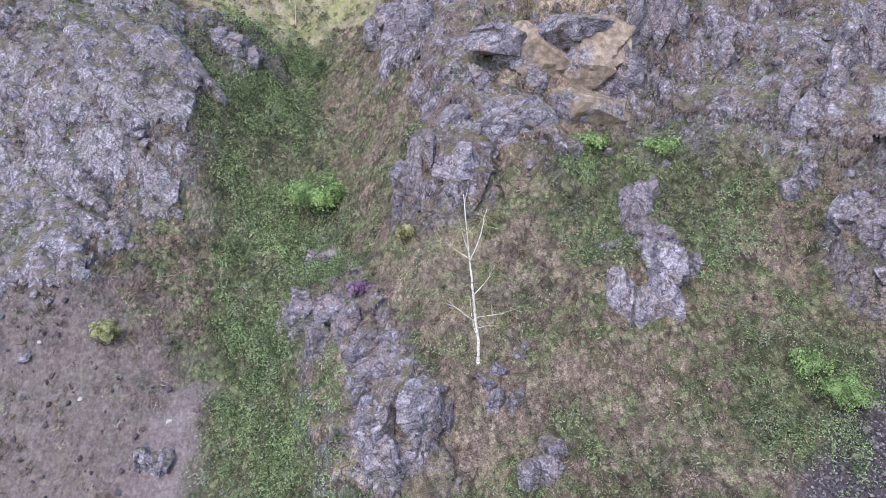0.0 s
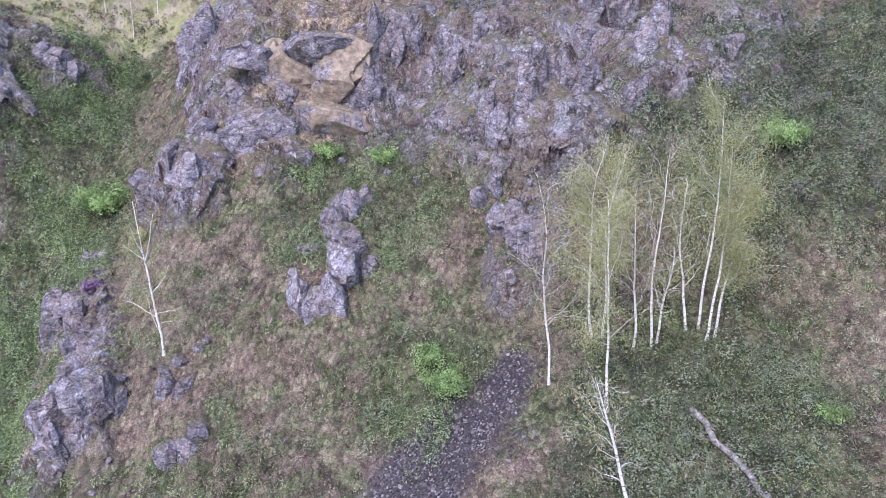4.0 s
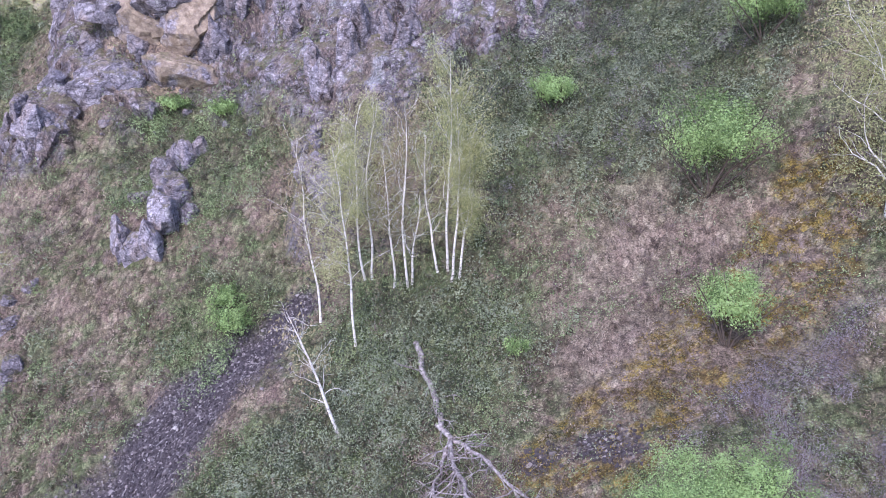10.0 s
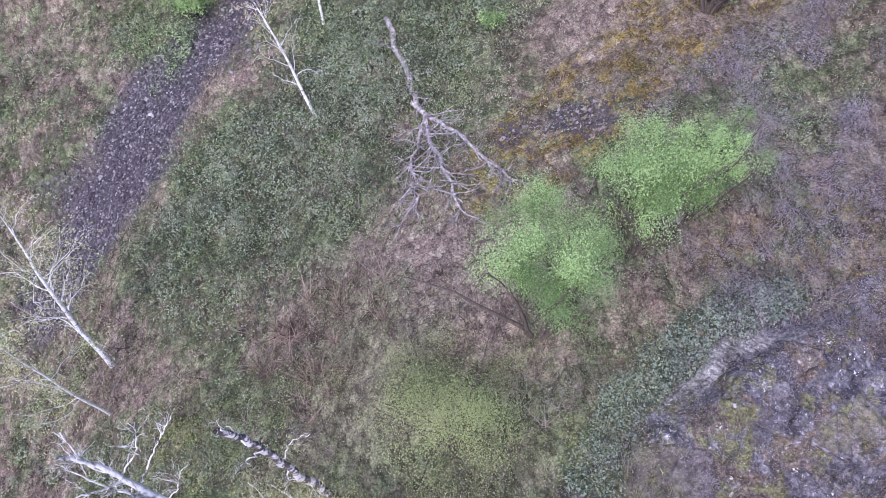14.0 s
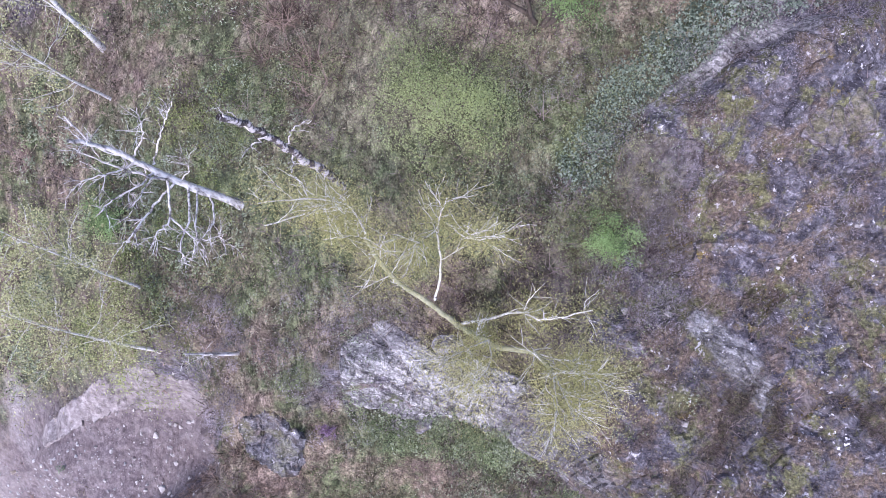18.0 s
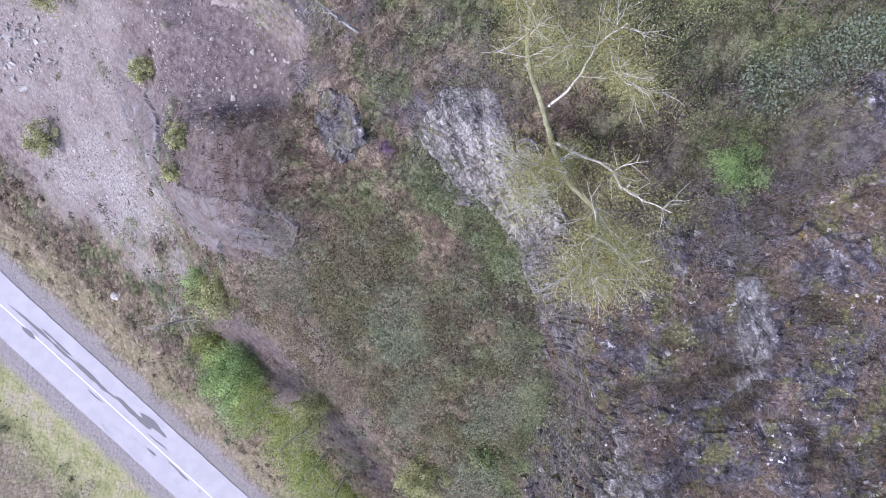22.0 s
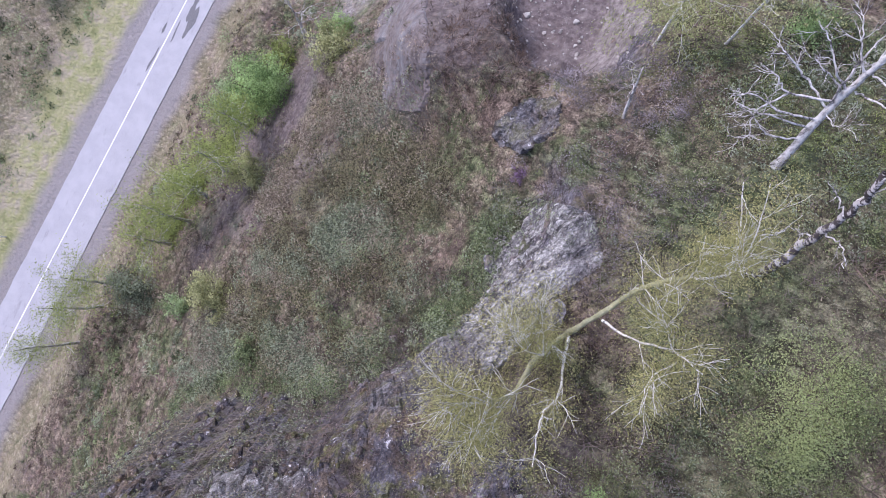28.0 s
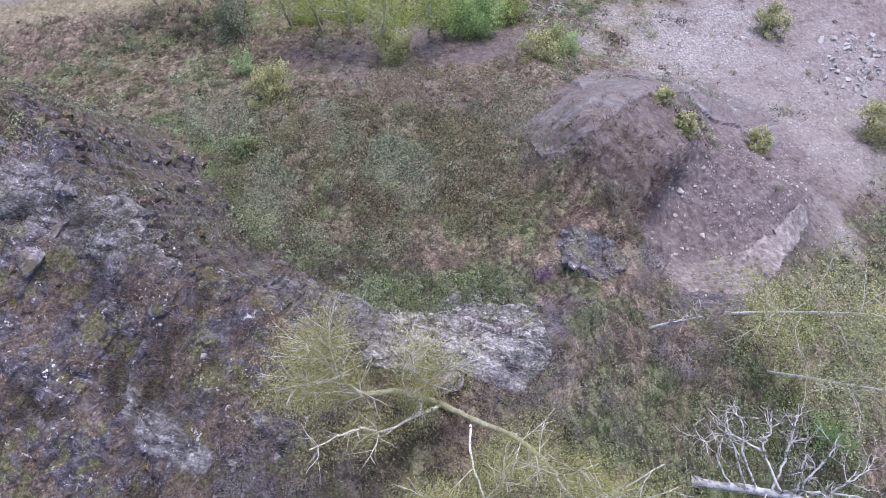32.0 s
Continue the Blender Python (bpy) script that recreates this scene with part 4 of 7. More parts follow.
# ---- the road ----
def road_strip(name, left, right, lift, mat, start=-300.0, end=300.0, wobble=0.0, step=2.0, taper=False):
    """A slab of paving between two offsets from the middle line."""
    ex, ey = ROAD_B[0] - ROAD_A[0], ROAD_B[1] - ROAD_A[1]
    ln = math.hypot(ex, ey)
    ex, ey = ex / ln, ey / ln
    s = np.arange(start, end + 0.01, step)
    mx, my = (ROAD_A[0] + ROAD_B[0]) / 2, (ROAD_A[1] + ROAD_B[1]) / 2
    w1 = wobble * (rough_noise(s, s * 0 + left, 1.7, 3, 91) - 0.5)
    w2 = wobble * (rough_noise(s, s * 0 + right, 1.7, 3, 92) - 0.5)
    if taper:
        slim = np.sqrt(np.sin(np.pi * (s - start) / (s[-1] - start + 1e-6))) * (0.35 + 1.1 * rough_noise(s, s * 0, 0.9, 3, 95))
        mid = (left + right) / 2 + 0.5 * (rough_noise(s, s * 0 + left, 3.0, 3, 96) - 0.5)
        w1, w2 = mid - slim * (right - left) / 2 - left, mid + slim * (right - left) / 2 - right
    v = []
    for off, dz in ((left + w1, lift), (right + w2, lift), (right + w2, -0.3), (left + w1, -0.3)):
        v.append(np.stack([mx + ex * s - ey * off, my + ey * s + ex * off, 0 * s + dz], 1))
    n = len(s)
    v = np.concatenate(v)
    i = np.arange(n - 1)
    f = []
    for a, b in ((0, 1), (1, 2), (3, 0)):
        f.append(np.stack([a * n + i, a * n + i + 1, b * n + i + 1, b * n + i], 1))
    f = np.concatenate(f)[:, ::-1]
    return new(name, mesh_of(name, v, f, mat))


tagged(road_strip("road", -2.9, 2.95, 0.06, ASPHALT, wobble=0.18, step=0.5), "pale worn two-lane asphalt road", "road", kind="structure")
tagged(road_strip("road_marking", -0.07, 0.07, 0.066, PAINT), "solid white centre line on the asphalt", "road marking", kind="structure")


# ---- trees ----
def bend(p, d, length, n, rng, wander=0.12, rise=0.0):
    """A wandering line that starts at p towards d."""
    pts, d = [np.array(p, float)], np.array(d, float)
    for _ in range(n):
        d = d + rng.normal(0, wander, 3) + np.array([0, 0, rise])
        d /= np.linalg.norm(d)
        pts.append(pts[-1] + d * length / n)
    return np.array(pts)


def tree(name, x, y, height, lean=(0, 0), bark=BARK, leaf=LIME_LEAF, count=1400, size=0.09, seed=1, limbs=16, first=0.3,
         reach=0.24, radius=None, label="", category="tree", group="", sink=0.3, up=0.75, droop=0.35, stems=1, fluff=0.35, wander=0.028, stem_bark=None):
    """A standing tree: a tapered trunk, limbs that fork into twigs, and a crown of small leaves."""
    rng = np.random.default_rng(seed)
    root = new(name)
    root.empty_display_size = 0.2
    root.location = (x, y, float(ground(x, y)[0]))
    leaf_at = []
    for st in range(stems):
        r0 = (radius or height * 0.0085) * (1 if st == 0 else 0.75)
        h = height * (1 if st == 0 else rng.uniform(0.65, 0.92))
        off = np.array([0, 0, 0]) if st == 0 else np.array([*rng.normal(0, 0.22, 2), 0])
        tilt = np.array([lean[0], lean[1], 0]) + (0 if st == 0 else 1) * np.array([*rng.normal(0, 0.13, 2), 0])
        d = np.array([tilt[0], tilt[1], 1.0])
        d /= np.linalg.norm(d)
        n = 14
        line = bend(off + np.array([0, 0, -sink]), d, h / max(d[2], 0.3) * 1.0, n, rng, wander, 0.004)
        line = line + np.linspace(0, 1, n + 1)[:, None] * (line[0] + d * h / max(d[2], 0.3) - line[-1])
        rad = r0 * (1 - np.linspace(0, 1, n + 1)) ** 0.8 + 0.012
        rad[0] *= 1.35
        part("trunk", Pile_of(tube(line, rad, 8), stem_bark or bark, True), root)
        for b in range(limbs):
            u = first + (0.97 - first) * (b + rng.uniform(0, 0.8)) / limbs
            k = u * n
            i = min(int(k), n - 1)
            p = line[i] + (line[i + 1] - line[i]) * (k - i)
            ang = rng.uniform(0, 2 * np.pi)
            ln = h * reach * (1.15 - 0.75 * max(0, (u - 0.5)) * 2 * 0.8) * rng.uniform(0.6, 1.2)
            dd = np.array([math.cos(ang), math.sin(ang), up * rng.uniform(0.5, 1.4)]) + 0.35 * tilt
            dd /= np.linalg.norm(dd)
            limb = bend(p, dd, ln, 6, rng, 0.24, 0.03)
            pile = Pile()
            rb = max(r0 * 0.34 * (1.1 - u), 0.012)
            pile.add(*tube(limb, np.linspace(rb, 0.008, 7), 5))
            for tw in range(6):
                q = limb[1 + tw % 6]
                td = (limb[-1] - limb[0]) / (ln + 1e-6) + rng.normal(0, 0.6, 3)
                td /= np.linalg.norm(td)
                twig = bend(q, td, ln * rng.uniform(0.25, 0.5), 3, rng, 0.2, -0.06)
                pile.add(*tube(twig, np.linspace(max(rb * 0.4, 0.007), 0.004, 4), 3))
                leaf_at.append(twig)
            leaf_at.append(limb[3:])
            part("limb", pile.mesh("limb", bark, True), root)
    if count:
        ends = np.concatenate(leaf_at)
        c = ends[rng.integers(0, len(ends), count)] + rng.normal(0, fluff, (count, 3)) * np.array([1, 1, 0.8])
        c[:, 2] -= np.abs(rng.normal(0, droop, count))
        v, f = leaves(c, size, rng, 0.5, 1.2)
        part("crown", mesh_of("crown", v, f, leaf, tone=rng.uniform(0.3, 0.8, count).repeat(4)), root)
    return tagged(root, label, category, group)


def Pile_of(vf, mat, smooth=False):
    return mesh_of("piece", vf[0], vf[1], mat, smooth)


def bush(name, x, y, wide, high, leaf=BRIGHT_LEAF, count=5000, size=0.13, seed=1, label="", category="bush", group="", lumps=22, bark=BROWN, bare=0.0):
    """A many-stemmed bush: stems from one foot and a lumpy crown of leaves with gaps."""
    rng = np.random.default_rng(seed)
    root = new(name)
    root.empty_display_size = 0.2
    root.location = (x, y, float(ground(x, y)[0]) - 0.1)
    tips = []
    for s in range(7):
        ang = s / 7 * 2 * np.pi + rng.uniform(-0.4, 0.4)
        d = np.array([math.cos(ang) * wide * 0.42, math.sin(ang) * wide * 0.42, high * rng.uniform(0.65, 0.95)])
        line = bend((0.1 * math.cos(ang), 0.1 * math.sin(ang), -0.2), d / np.linalg.norm(d), np.linalg.norm(d), 6, rng, 0.12)
        pile = Pile()
        r = 0.02 + 0.012 * high
        pile.add(*tube(line, np.linspace(r, 0.015, 7), 5))
        for k in range(7):
            q = line[2 + k % 5]
            td = rng.normal(0, 1, 3) + np.array([0, 0, 0.5])
            twig = bend(q, td / np.linalg.norm(td), wide * rng.uniform(0.12, 0.26), 3, rng, 0.2)
            pile.add(*tube(twig, np.linspace(0.018, 0.006, 4), 3))
            tips.append(twig[-1])
        part("stem", pile.mesh("stem", bark, True), root)
    a = rng.normal(size=(lumps, 3))
    a /= np.linalg.norm(a, axis=1, keepdims=True)
    a[:, 2] = a[:, 2] * 0.8 + 0.15
    centre = np.array([0, 0, high * 0.56]) + a * np.array([wide, wide, high * 0.85]) * 0.5 * rng.uniform(0.3, 0.98, (lumps, 1))
    pick = rng.integers(0, lumps, count)
    rad = wide * rng.uniform(0.06, 0.15, lumps)
    d = rng.normal(size=(count, 3))
    d /= np.linalg.norm(d, axis=1, keepdims=True)
    c = centre[pick] + d * (rad[pick] * rng.uniform(0.2, 1.1, count) ** 0.5)[:, None] + rng.normal(0, 0.035 * wide, (count, 3))
    c[:, 2] = np.maximum(c[:, 2], 0.12 * high)
    out = c - np.array([0, 0, high * 0.45])
    out = 0.6 * out / (np.linalg.norm(out, axis=1, keepdims=True) + 1e-6) + 0.6 * d + np.array([0, 0, 0.3])
    v, f = leaves(c, size, rng, 0.1, face=out)
    part("foliage", mesh_of("foliage", v, f, leaf, tone=rng.uniform(0.25, 0.85, lumps)[pick].repeat(4)), root)
    return tagged(root, label, category, group)


# ---- rocks ----
def boulder(name, x, y, size, turn=0.0, tip=0.0, mat=ROCK, seed=1, sub=5, sink=0.35, rough=0.5, label="", category="rock", group="", lift=0.0, breaks=22):
    """A craggy body of rock: a lump with faces broken off it, ledged along its beds, half sunk in the slope."""
    bm = bmesh.new()
    bmesh.ops.create_icosphere(bm, subdivisions=sub, radius=1.0)
    co = np.array([v.co for v in bm.verts])
    fc = np.array([[v.index for v in f.verts] for f in bm.faces])
    bm.free()
    p = np.sign(co) * np.abs(co) ** 0.62
    rng = np.random.default_rng(seed)
    n = rng.normal(size=(breaks, 3))
    n /= np.linalg.norm(n, axis=1, keepdims=True)
    for q, d in zip(n, rng.uniform(0.62, 1.05, breaks)):
        p = p - np.maximum(p @ q - d, 0)[:, None] * q
    # notches: a wedge of each broken away along a bed
    for _ in range(5):
        q = rng.normal(size=3) * [0.5, 0.5, 1.0]
        q /= np.linalg.norm(q)
        side = rng.normal(size=3)
        side /= np.linalg.norm(side)
        cut = (p @ q > rng.uniform(-0.3, 0.5)) & (p @ side > rng.uniform(0.2, 0.6))
        p[cut] *= rng.uniform(0.78, 0.92)
    s = np.array(size, float) / 2
    q = p * s
    unit = float(np.mean(s))
    shift = rng.uniform(-50, 50, 3)
    out = np.array([0.20 * noise.fractal(w * 0.7, 1.0, 2.0, 5) - 0.13 * abs(noise.noise(w * 1.9)) + 0.05 * noise.noise(w * 6.0) for w in (Vector(a * (1.3 / unit) + shift) for a in q)])
    m = co / np.linalg.norm(co, axis=1, keepdims=True)
    q = q + m * (np.clip(out, -0.4, 0.3) * rough * unit)[:, None]
    ob = new(name, mesh_of(name, q, fc, mat))
    z = float(ground(x, y)[0])
    ob.matrix_world = pose(x, y, z + s[2] * (1 - 2 * sink) + lift, tip, 0, turn)
    return tagged(ob, label, category, group)


def outcrop(x, y, blocks, mat=ROCK, seed=1, label="", category="rock outcrop", group="", sub=4, rough=0.6):
    """A crag of several blocks; each block: shift east, shift north, height over the ground, size, turn, tip."""
    root = new("rock_outcrop")
    root.empty_display_size = 0.3
    base = Vector((x, y, float(ground(x, y)[0])))
    root.location = base
    for i, (dx, dy, dz, size, turn, tip) in enumerate(blocks):
        ob = boulder("block", x + dx, y + dy, size, turn, tip, mat, seed * 31 + i, sub, 0.56, rough, lift=dz)
        m = ob.matrix_world.copy()
        ob.parent = root
        ob.matrix_basis = Matrix.Translation(-base) @ m
        del ob["category"]
    return tagged(root, label, category, group)


def crag(x, y, wide, deep, high, n, turn=0.0, mat=ROCK, seed=1, label="", group="", lean=0.0, rough=0.6, sub=4):
    """An outcrop whose blocks are strewn over an oval footprint."""
    rng = np.random.default_rng(seed)
    c, s = math.cos(radians(turn)), math.sin(radians(turn))
    blocks = []
    for i in range(n):
        u = (i + 0.5) / n * 2 - 1
        a, b = u * wide * 0.36, rng.uniform(-0.25, 0.25) * deep
        w = wide / n * rng.uniform(1.3, 2.1)
        blocks.append((a * c - b * s, a * s + b * c, rng.uniform(-0.1, 0.12) * high, (w, deep * rng.uniform(0.6, 1.0), high * rng.uniform(0.65, 1.1)), turn + rng.uniform(-25, 25), lean + rng.uniform(-12, 12)))
    return outcrop(x, y, blocks, mat, seed, label, "rock outcrop", group, sub, rough)


def joints(u, v, size, seed):
    """Blocks between joints: each block's own tilted height, and the distance to its joint."""
    u, v = u / size, v / size
    iu, iv = np.floor(u).astype(np.int64), np.floor(v).astype(np.int64)
    near, nxt, high = np.full(u.shape, 9.0), np.full(u.shape, 9.0), np.zeros(u.shape)
    for a in (-1, 0, 1):
        for b in (-1, 0, 1):
            ca, cb = iu + a, iv + b
            du = u - ca - 0.1 - 0.8 * lattice(ca, cb, seed)
            dv = v - cb - 0.1 - 0.8 * lattice(ca, cb, seed + 1)
            d = np.maximum(np.abs(du), np.abs(dv)) + 0.3 * np.minimum(np.abs(du), np.abs(dv))
            h = lattice(ca, cb, seed + 2) - 0.5 + 0.9 * (lattice(ca, cb, seed + 3) - 0.5) * du + 0.9 * (lattice(ca, cb, seed + 4) - 0.5) * dv
            high = np.where(d < near, h, high)
            nxt = np.where(d < near, near, np.minimum(nxt, d))
            near = np.minimum(near, d)
    return high, nxt - near


def pieces(faces):
    """Splits faces into bodies that hang together."""
    over = {}

    def top(v):
        while over.get(v, v) != v:
            over[v] = over.get(over[v], over[v])
            v = over[v]
        return v

    rows = faces.tolist()
    for q in rows:
        r = top(q[0])
        for v in q[1:]:
            over[top(v)] = r
    mark = np.array([top(q[0]) for q in rows])
    return [faces[mark == m] for m in np.unique(mark)]


def rock_sheet(name, box, step, cover, scales, mat, label, turn=35.0, lift=0.12, swell=0.5, pale=None, ochre=None, seed=1, width=4.5, rise=0.75, fade=None, draw=(1.0, 0.55), cleft=0.4, crumb=1.0):
    """Bare rock that stands out of the hillside, broken into blocks and chips by its joints."""
    x, y = np.meshgrid(np.arange(box[0], box[1], step), np.arange(box[2], box[3], step))
    z = ground(x.ravel(), y.ravel()).reshape(x.shape)
    gy, gx = np.gradient(z, step)
    n = np.stack([-gx, -gy, np.ones_like(z)], -1)
    n /= np.linalg.norm(n, axis=-1, keepdims=True)
    c, s = math.cos(radians(turn)), math.sin(radians(turn))
    along = (1.2 - 0.7 * rise) * y + rise * z
    u, v = x * c + along * s, -x * s + along * c
    u = u + 0.7 * (rough_noise(x, along, 2.4, 3, seed + 7) - 0.5)
    v = v + 0.7 * (rough_noise(x, along, 2.4, 3, seed + 9) - 0.5)
    relief = swell * 2 * (0.3 - np.abs(rough_noise(u, v * 0.5, 4.0, 4, seed) - 0.5)) + lift
    for i, (size, amp) in enumerate(scales):
        h, gap = joints(u * draw[0], v * draw[1], size, seed + 20 * i)
        relief = relief + amp * (h - cleft * np.exp(-gap / 0.1))
    relief = relief + crumb * 0.16 * step / 0.15 * (rough_noise(x, along, step * 4, 2, seed + 90) - 0.5)
    m = cover(x, y)
    if fade:
        relief = relief * fade(x, y)
    p = np.stack([x, y, z], -1) + n * (m * relief - (1 - m) * 0.45)[..., None]
    ny, nx = x.shape
    i = np.arange(ny - 1)[:, None] * nx + np.arange(nx - 1)[None]
    f = np.stack([i, i + 1, i + nx + 1, i + nx], -1).reshape(-1, 4)
    f = f[m.ravel()[f].max(1) > 0.1]
    root = new(name)
    mid = f[len(f) // 2][0]
    base = p.reshape(-1, 3)[mid]
    root.location = base
    slab = (np.floor(u / width) * 97 + np.floor(v * 0.55 / width)).ravel()[f[:, 0]]
    for g in (g for one in np.unique(slab) for g in pieces(f[slab == one])):
        if len(g) < 24:
            continue
        used, back = np.unique(g, return_inverse=True)
        me = mesh_of("slab", p.reshape(-1, 3)[used], back.reshape(g.shape), mat)
        for key, fn in (("pale", pale), ("ochre", ochre)):
            val = fn(x.ravel()[used], y.ravel()[used]) if fn else np.zeros(len(used))
            me.attributes.new(key, "FLOAT", "POINT").data.foreach_set("value", val.astype(np.float32))
        ob = part("slab", me, root)
        ob.matrix_basis = Matrix.Translation(-Vector([float(q) for q in base]))
    return tagged(root, label, "rock face")


# ---- cover of countless small pieces ----
def scatter(n, rng, weight, box=(-112, 45, -34, 112), floor=0.0):
    """Places on the plan, taken by chance as the weight allows."""
    xs, ys, got = [], [], 0
    while got < n:
        x, y = rng.uniform(box[0], box[1], 60000), rng.uniform(box[2], box[3], 60000)
        ok = rng.uniform(size=60000) < weight(x, y)
        xs.append(x[ok])
        ys.append(y[ok])
        got += int(ok.sum())
        if len(xs) > 120:
            break
    return np.concatenate(xs)[:n], np.concatenate(ys)[:n]


def stuff(name, vf, mat, label, category):
    ob = new(name, mesh_of(name, vf[0], vf[1], mat, tone=vf[2] if len(vf) > 2 else None))
    return tagged(ob, label, category, kind="stuff")


def nearness(x, y):
    """More pieces where the hillside lies close under the path."""
    return np.clip(1.25 - np.hypot(x + 4, y - 12) / 85, 0.45, 1.0)


def clumps(x, y, rng, per, spread, high, size, droop=0.0, long=1.35, slim=0.42):
    """Leafy shrubs: each a lumpy dome whose leaves look outwards, with gaps between the lumps."""
    n = len(x)
    k = np.repeat(np.arange(n), per)
    big = rng.uniform(0.5, 1.6, n)[k]
    up = rng.uniform(0.0, 1.0, len(k))
    ang = rng.uniform(0, 2 * np.pi, len(k))
    flat = np.sqrt(1 - up * up)
    d = np.stack([flat * np.cos(ang), flat * np.sin(ang), up], 1)
    wave = rng.uniform(0, 6.28, (n, 3))[k]
    lump = 1 + 0.22 * np.sin(3 * ang + wave[:, 0]) * flat + 0.18 * np.sin(5 * ang + 4 * up + wave[:, 1]) + 0.15 * np.sin(7 * up + 2 * ang + wave[:, 2])
    reach = lump * big * rng.uniform(0.55, 1.08, len(k)) ** 0.6
    px, py = x[k] + d[:, 0] * spread * 1.7 * reach, y[k] + d[:, 1] * spread * 1.7 * reach
    pz = 0.55 * ground(px, py) + 0.45 * ground(x, y)[k] + d[:, 2] * high * 0.75 * reach + 0.05
    pz = np.maximum(pz, ground(px, py) + 0.02)
    shade = np.clip(rng.normal(0.45, 0.3, n)[k] + rng.normal(0, 0.06, len(k)), 0, 1)
    far = np.sqrt(px**2 + py**2 + (pz - 84) ** 2) / 45
    far = np.where(far < 1, far**1.5, far**0.5)
    return (*leaves(np.stack([px, py, pz], 1), size * far * 0.85, rng, droop, long, slim * 1.25, d + np.array([0, 0, 0.3]), True, 0.26), shade.repeat(3))


def sprigs(x, y, rng, per, high, width):
    """Bare shrubs: thin stems fanning out of one foot."""
    n = len(x)
    k = np.repeat(np.arange(n), per)
    big = rng.uniform(0.5, 1.5, n)[k]
    d = rng.normal(0, 1, (len(k), 3))
    d[:, 2] = np.abs(d[:, 2]) + 0.5
    d /= np.linalg.norm(d, axis=1, keepdims=True)
    z = ground(x, y)[k]
    foot = np.stack([x[k], y[k], z - 0.05], 1) + rng.normal(0, 0.12, (len(k), 3)) * [1, 1, 0]
    tip = foot + d * (high * big * rng.uniform(0.5, 1.2, len(k)))[:, None]
    side = np.cross(d, rng.normal(size=(len(k), 3)))
    side *= width / (np.linalg.norm(side, axis=1, keepdims=True) + 1e-9)
    v = np.stack([foot - side, foot + side, tip], 1).reshape(-1, 3)
    shade = np.clip(rng.normal(0.45, 0.3, n), 0, 1)[k]
    return v, np.arange(len(k) * 3).reshape(-1, 3), shade.repeat(3)


def chunk_kinds(rng, kinds=16, corners=17):
    """A few angular lumps, each the hull of chance points."""
    out = []
    for _ in range(kinds):
        bm = bmesh.new()
        for p in rng.uniform(-0.5, 0.5, (corners, 3)):
            bm.verts.new(p / max(np.linalg.norm(p) * 1.6, 0.72))
        hull = bmesh.ops.convex_hull(bm, input=bm.verts)
        bmesh.ops.delete(bm, geom=[g for g in hull["geom_interior"] if isinstance(g, bmesh.types.BMVert)], context="VERTS")
        bmesh.ops.recalc_face_normals(bm, faces=bm.faces)
        bm.verts.index_update()
        out.append((np.array([v.co for v in bm.verts]), np.array([[v.index for v in f.verts] for f in bm.faces if len(f.verts) == 3])))
        bm.free()
    return out


def chunks(x, y, rng, lo, hi, shape=(1, 1, 1), sink=0.25, tilt=0.5, power=2.0, strike=None):
    """Angular stones of mixed size lying on the ground, as one body of geometry."""
    kinds = chunk_kinds(rng)
    z = ground(x, y)
    pile_v, pile_f, base = [], [], 0
    size = lo + (hi - lo) * rng.uniform(0, 1, len(x)) ** power
    for i in range(len(x)):
        v, f = kinds[int(rng.integers(len(kinds)))]
        rz = rng.uniform(0, 6.28) if strike is None else strike + rng.normal(0, 0.35)
        m = np.array(Euler((rng.normal(0, tilt), rng.normal(0, tilt), rz)).to_matrix())
        w = (v * size[i] * np.array(shape) * rng.uniform(0.7, 1.3, 3)) @ m.T
        pile_v.append(w + np.array([x[i], y[i], z[i] + size[i] * shape[2] * (0.5 - sink) * 0.6]))
        pile_f.append(f + base)
        base += len(v)
    return np.concatenate(pile_v), np.concatenate(pile_f)


# ---- rock outcrops ----
outcrop(-36.6, 74.8, ((-3.4, 1.2, 1.2, (9.0, 5.6, 6.4), 4, 14), (2.4, 1.2, 1.2, (9.0, 5.6, 7.0), -4, 12), (1.8, -0.1, -1.6, (10.0, 5.6, 8.0), 8, 16)), OCHRE, 3, "ochre-stained limestone bluff with overhanging ledges", rough=0.35, sub=5)
outcrop(-38, 75.6, ((1.6, 0.2, 3.2, (10.4, 6.6, 4.6), 6, 6), (-5.4, 0.2, 2.9, (9.4, 6.2, 4.2), -8, 6), (6.8, -0.4, 0.2, (4.6, 3.6, 9), 0, 0), (-7.6, -0.6, -0.4, (4.6, 3.8, 6), 10, 4), (-1.6, -1.0, 0.2, (2.6, 2.2, 5.4), 14, 8)), ROCK, 5, "dark grey limestone cap over the ochre bluff", rough=0.45, sub=5)
outcrop(-42.4, 70.6, ((0, 0, -0.6, (9.6, 6, 7.6), 6, 8), (4.6, -0.6, -2.0, (6, 4, 5.6), 30, 0), (-4.6, 0.8, 0.2, (4.4, 4, 5.4), 0, 0), (1.6, -2.0, -2.4, (6, 3, 4), -15, 10)), ROCK, 7, "rounded blue-grey limestone bluff above green scrub", rough=0.4, sub=5)
crag(-75.4, 92.8, 8, 5, 6, 4, 0, ROCK, 11, "dark grey outcrop at the head of the gully")
crag(-60.4, 64.6, 6.5, 5, 6.5, 3, -40, ROCK, 12, "weathered grey outcrop beside the overgrown gully")
crag(-57.0, 59.2, 6, 5, 6.5, 3, -55, ROCK, 13, "violet-grey outcrop on a rocky spine")
crag(-53.0, 54.2, 7, 5, 6, 4, -50, ROCK, 14, "fissured grey outcrop on a rocky spine")
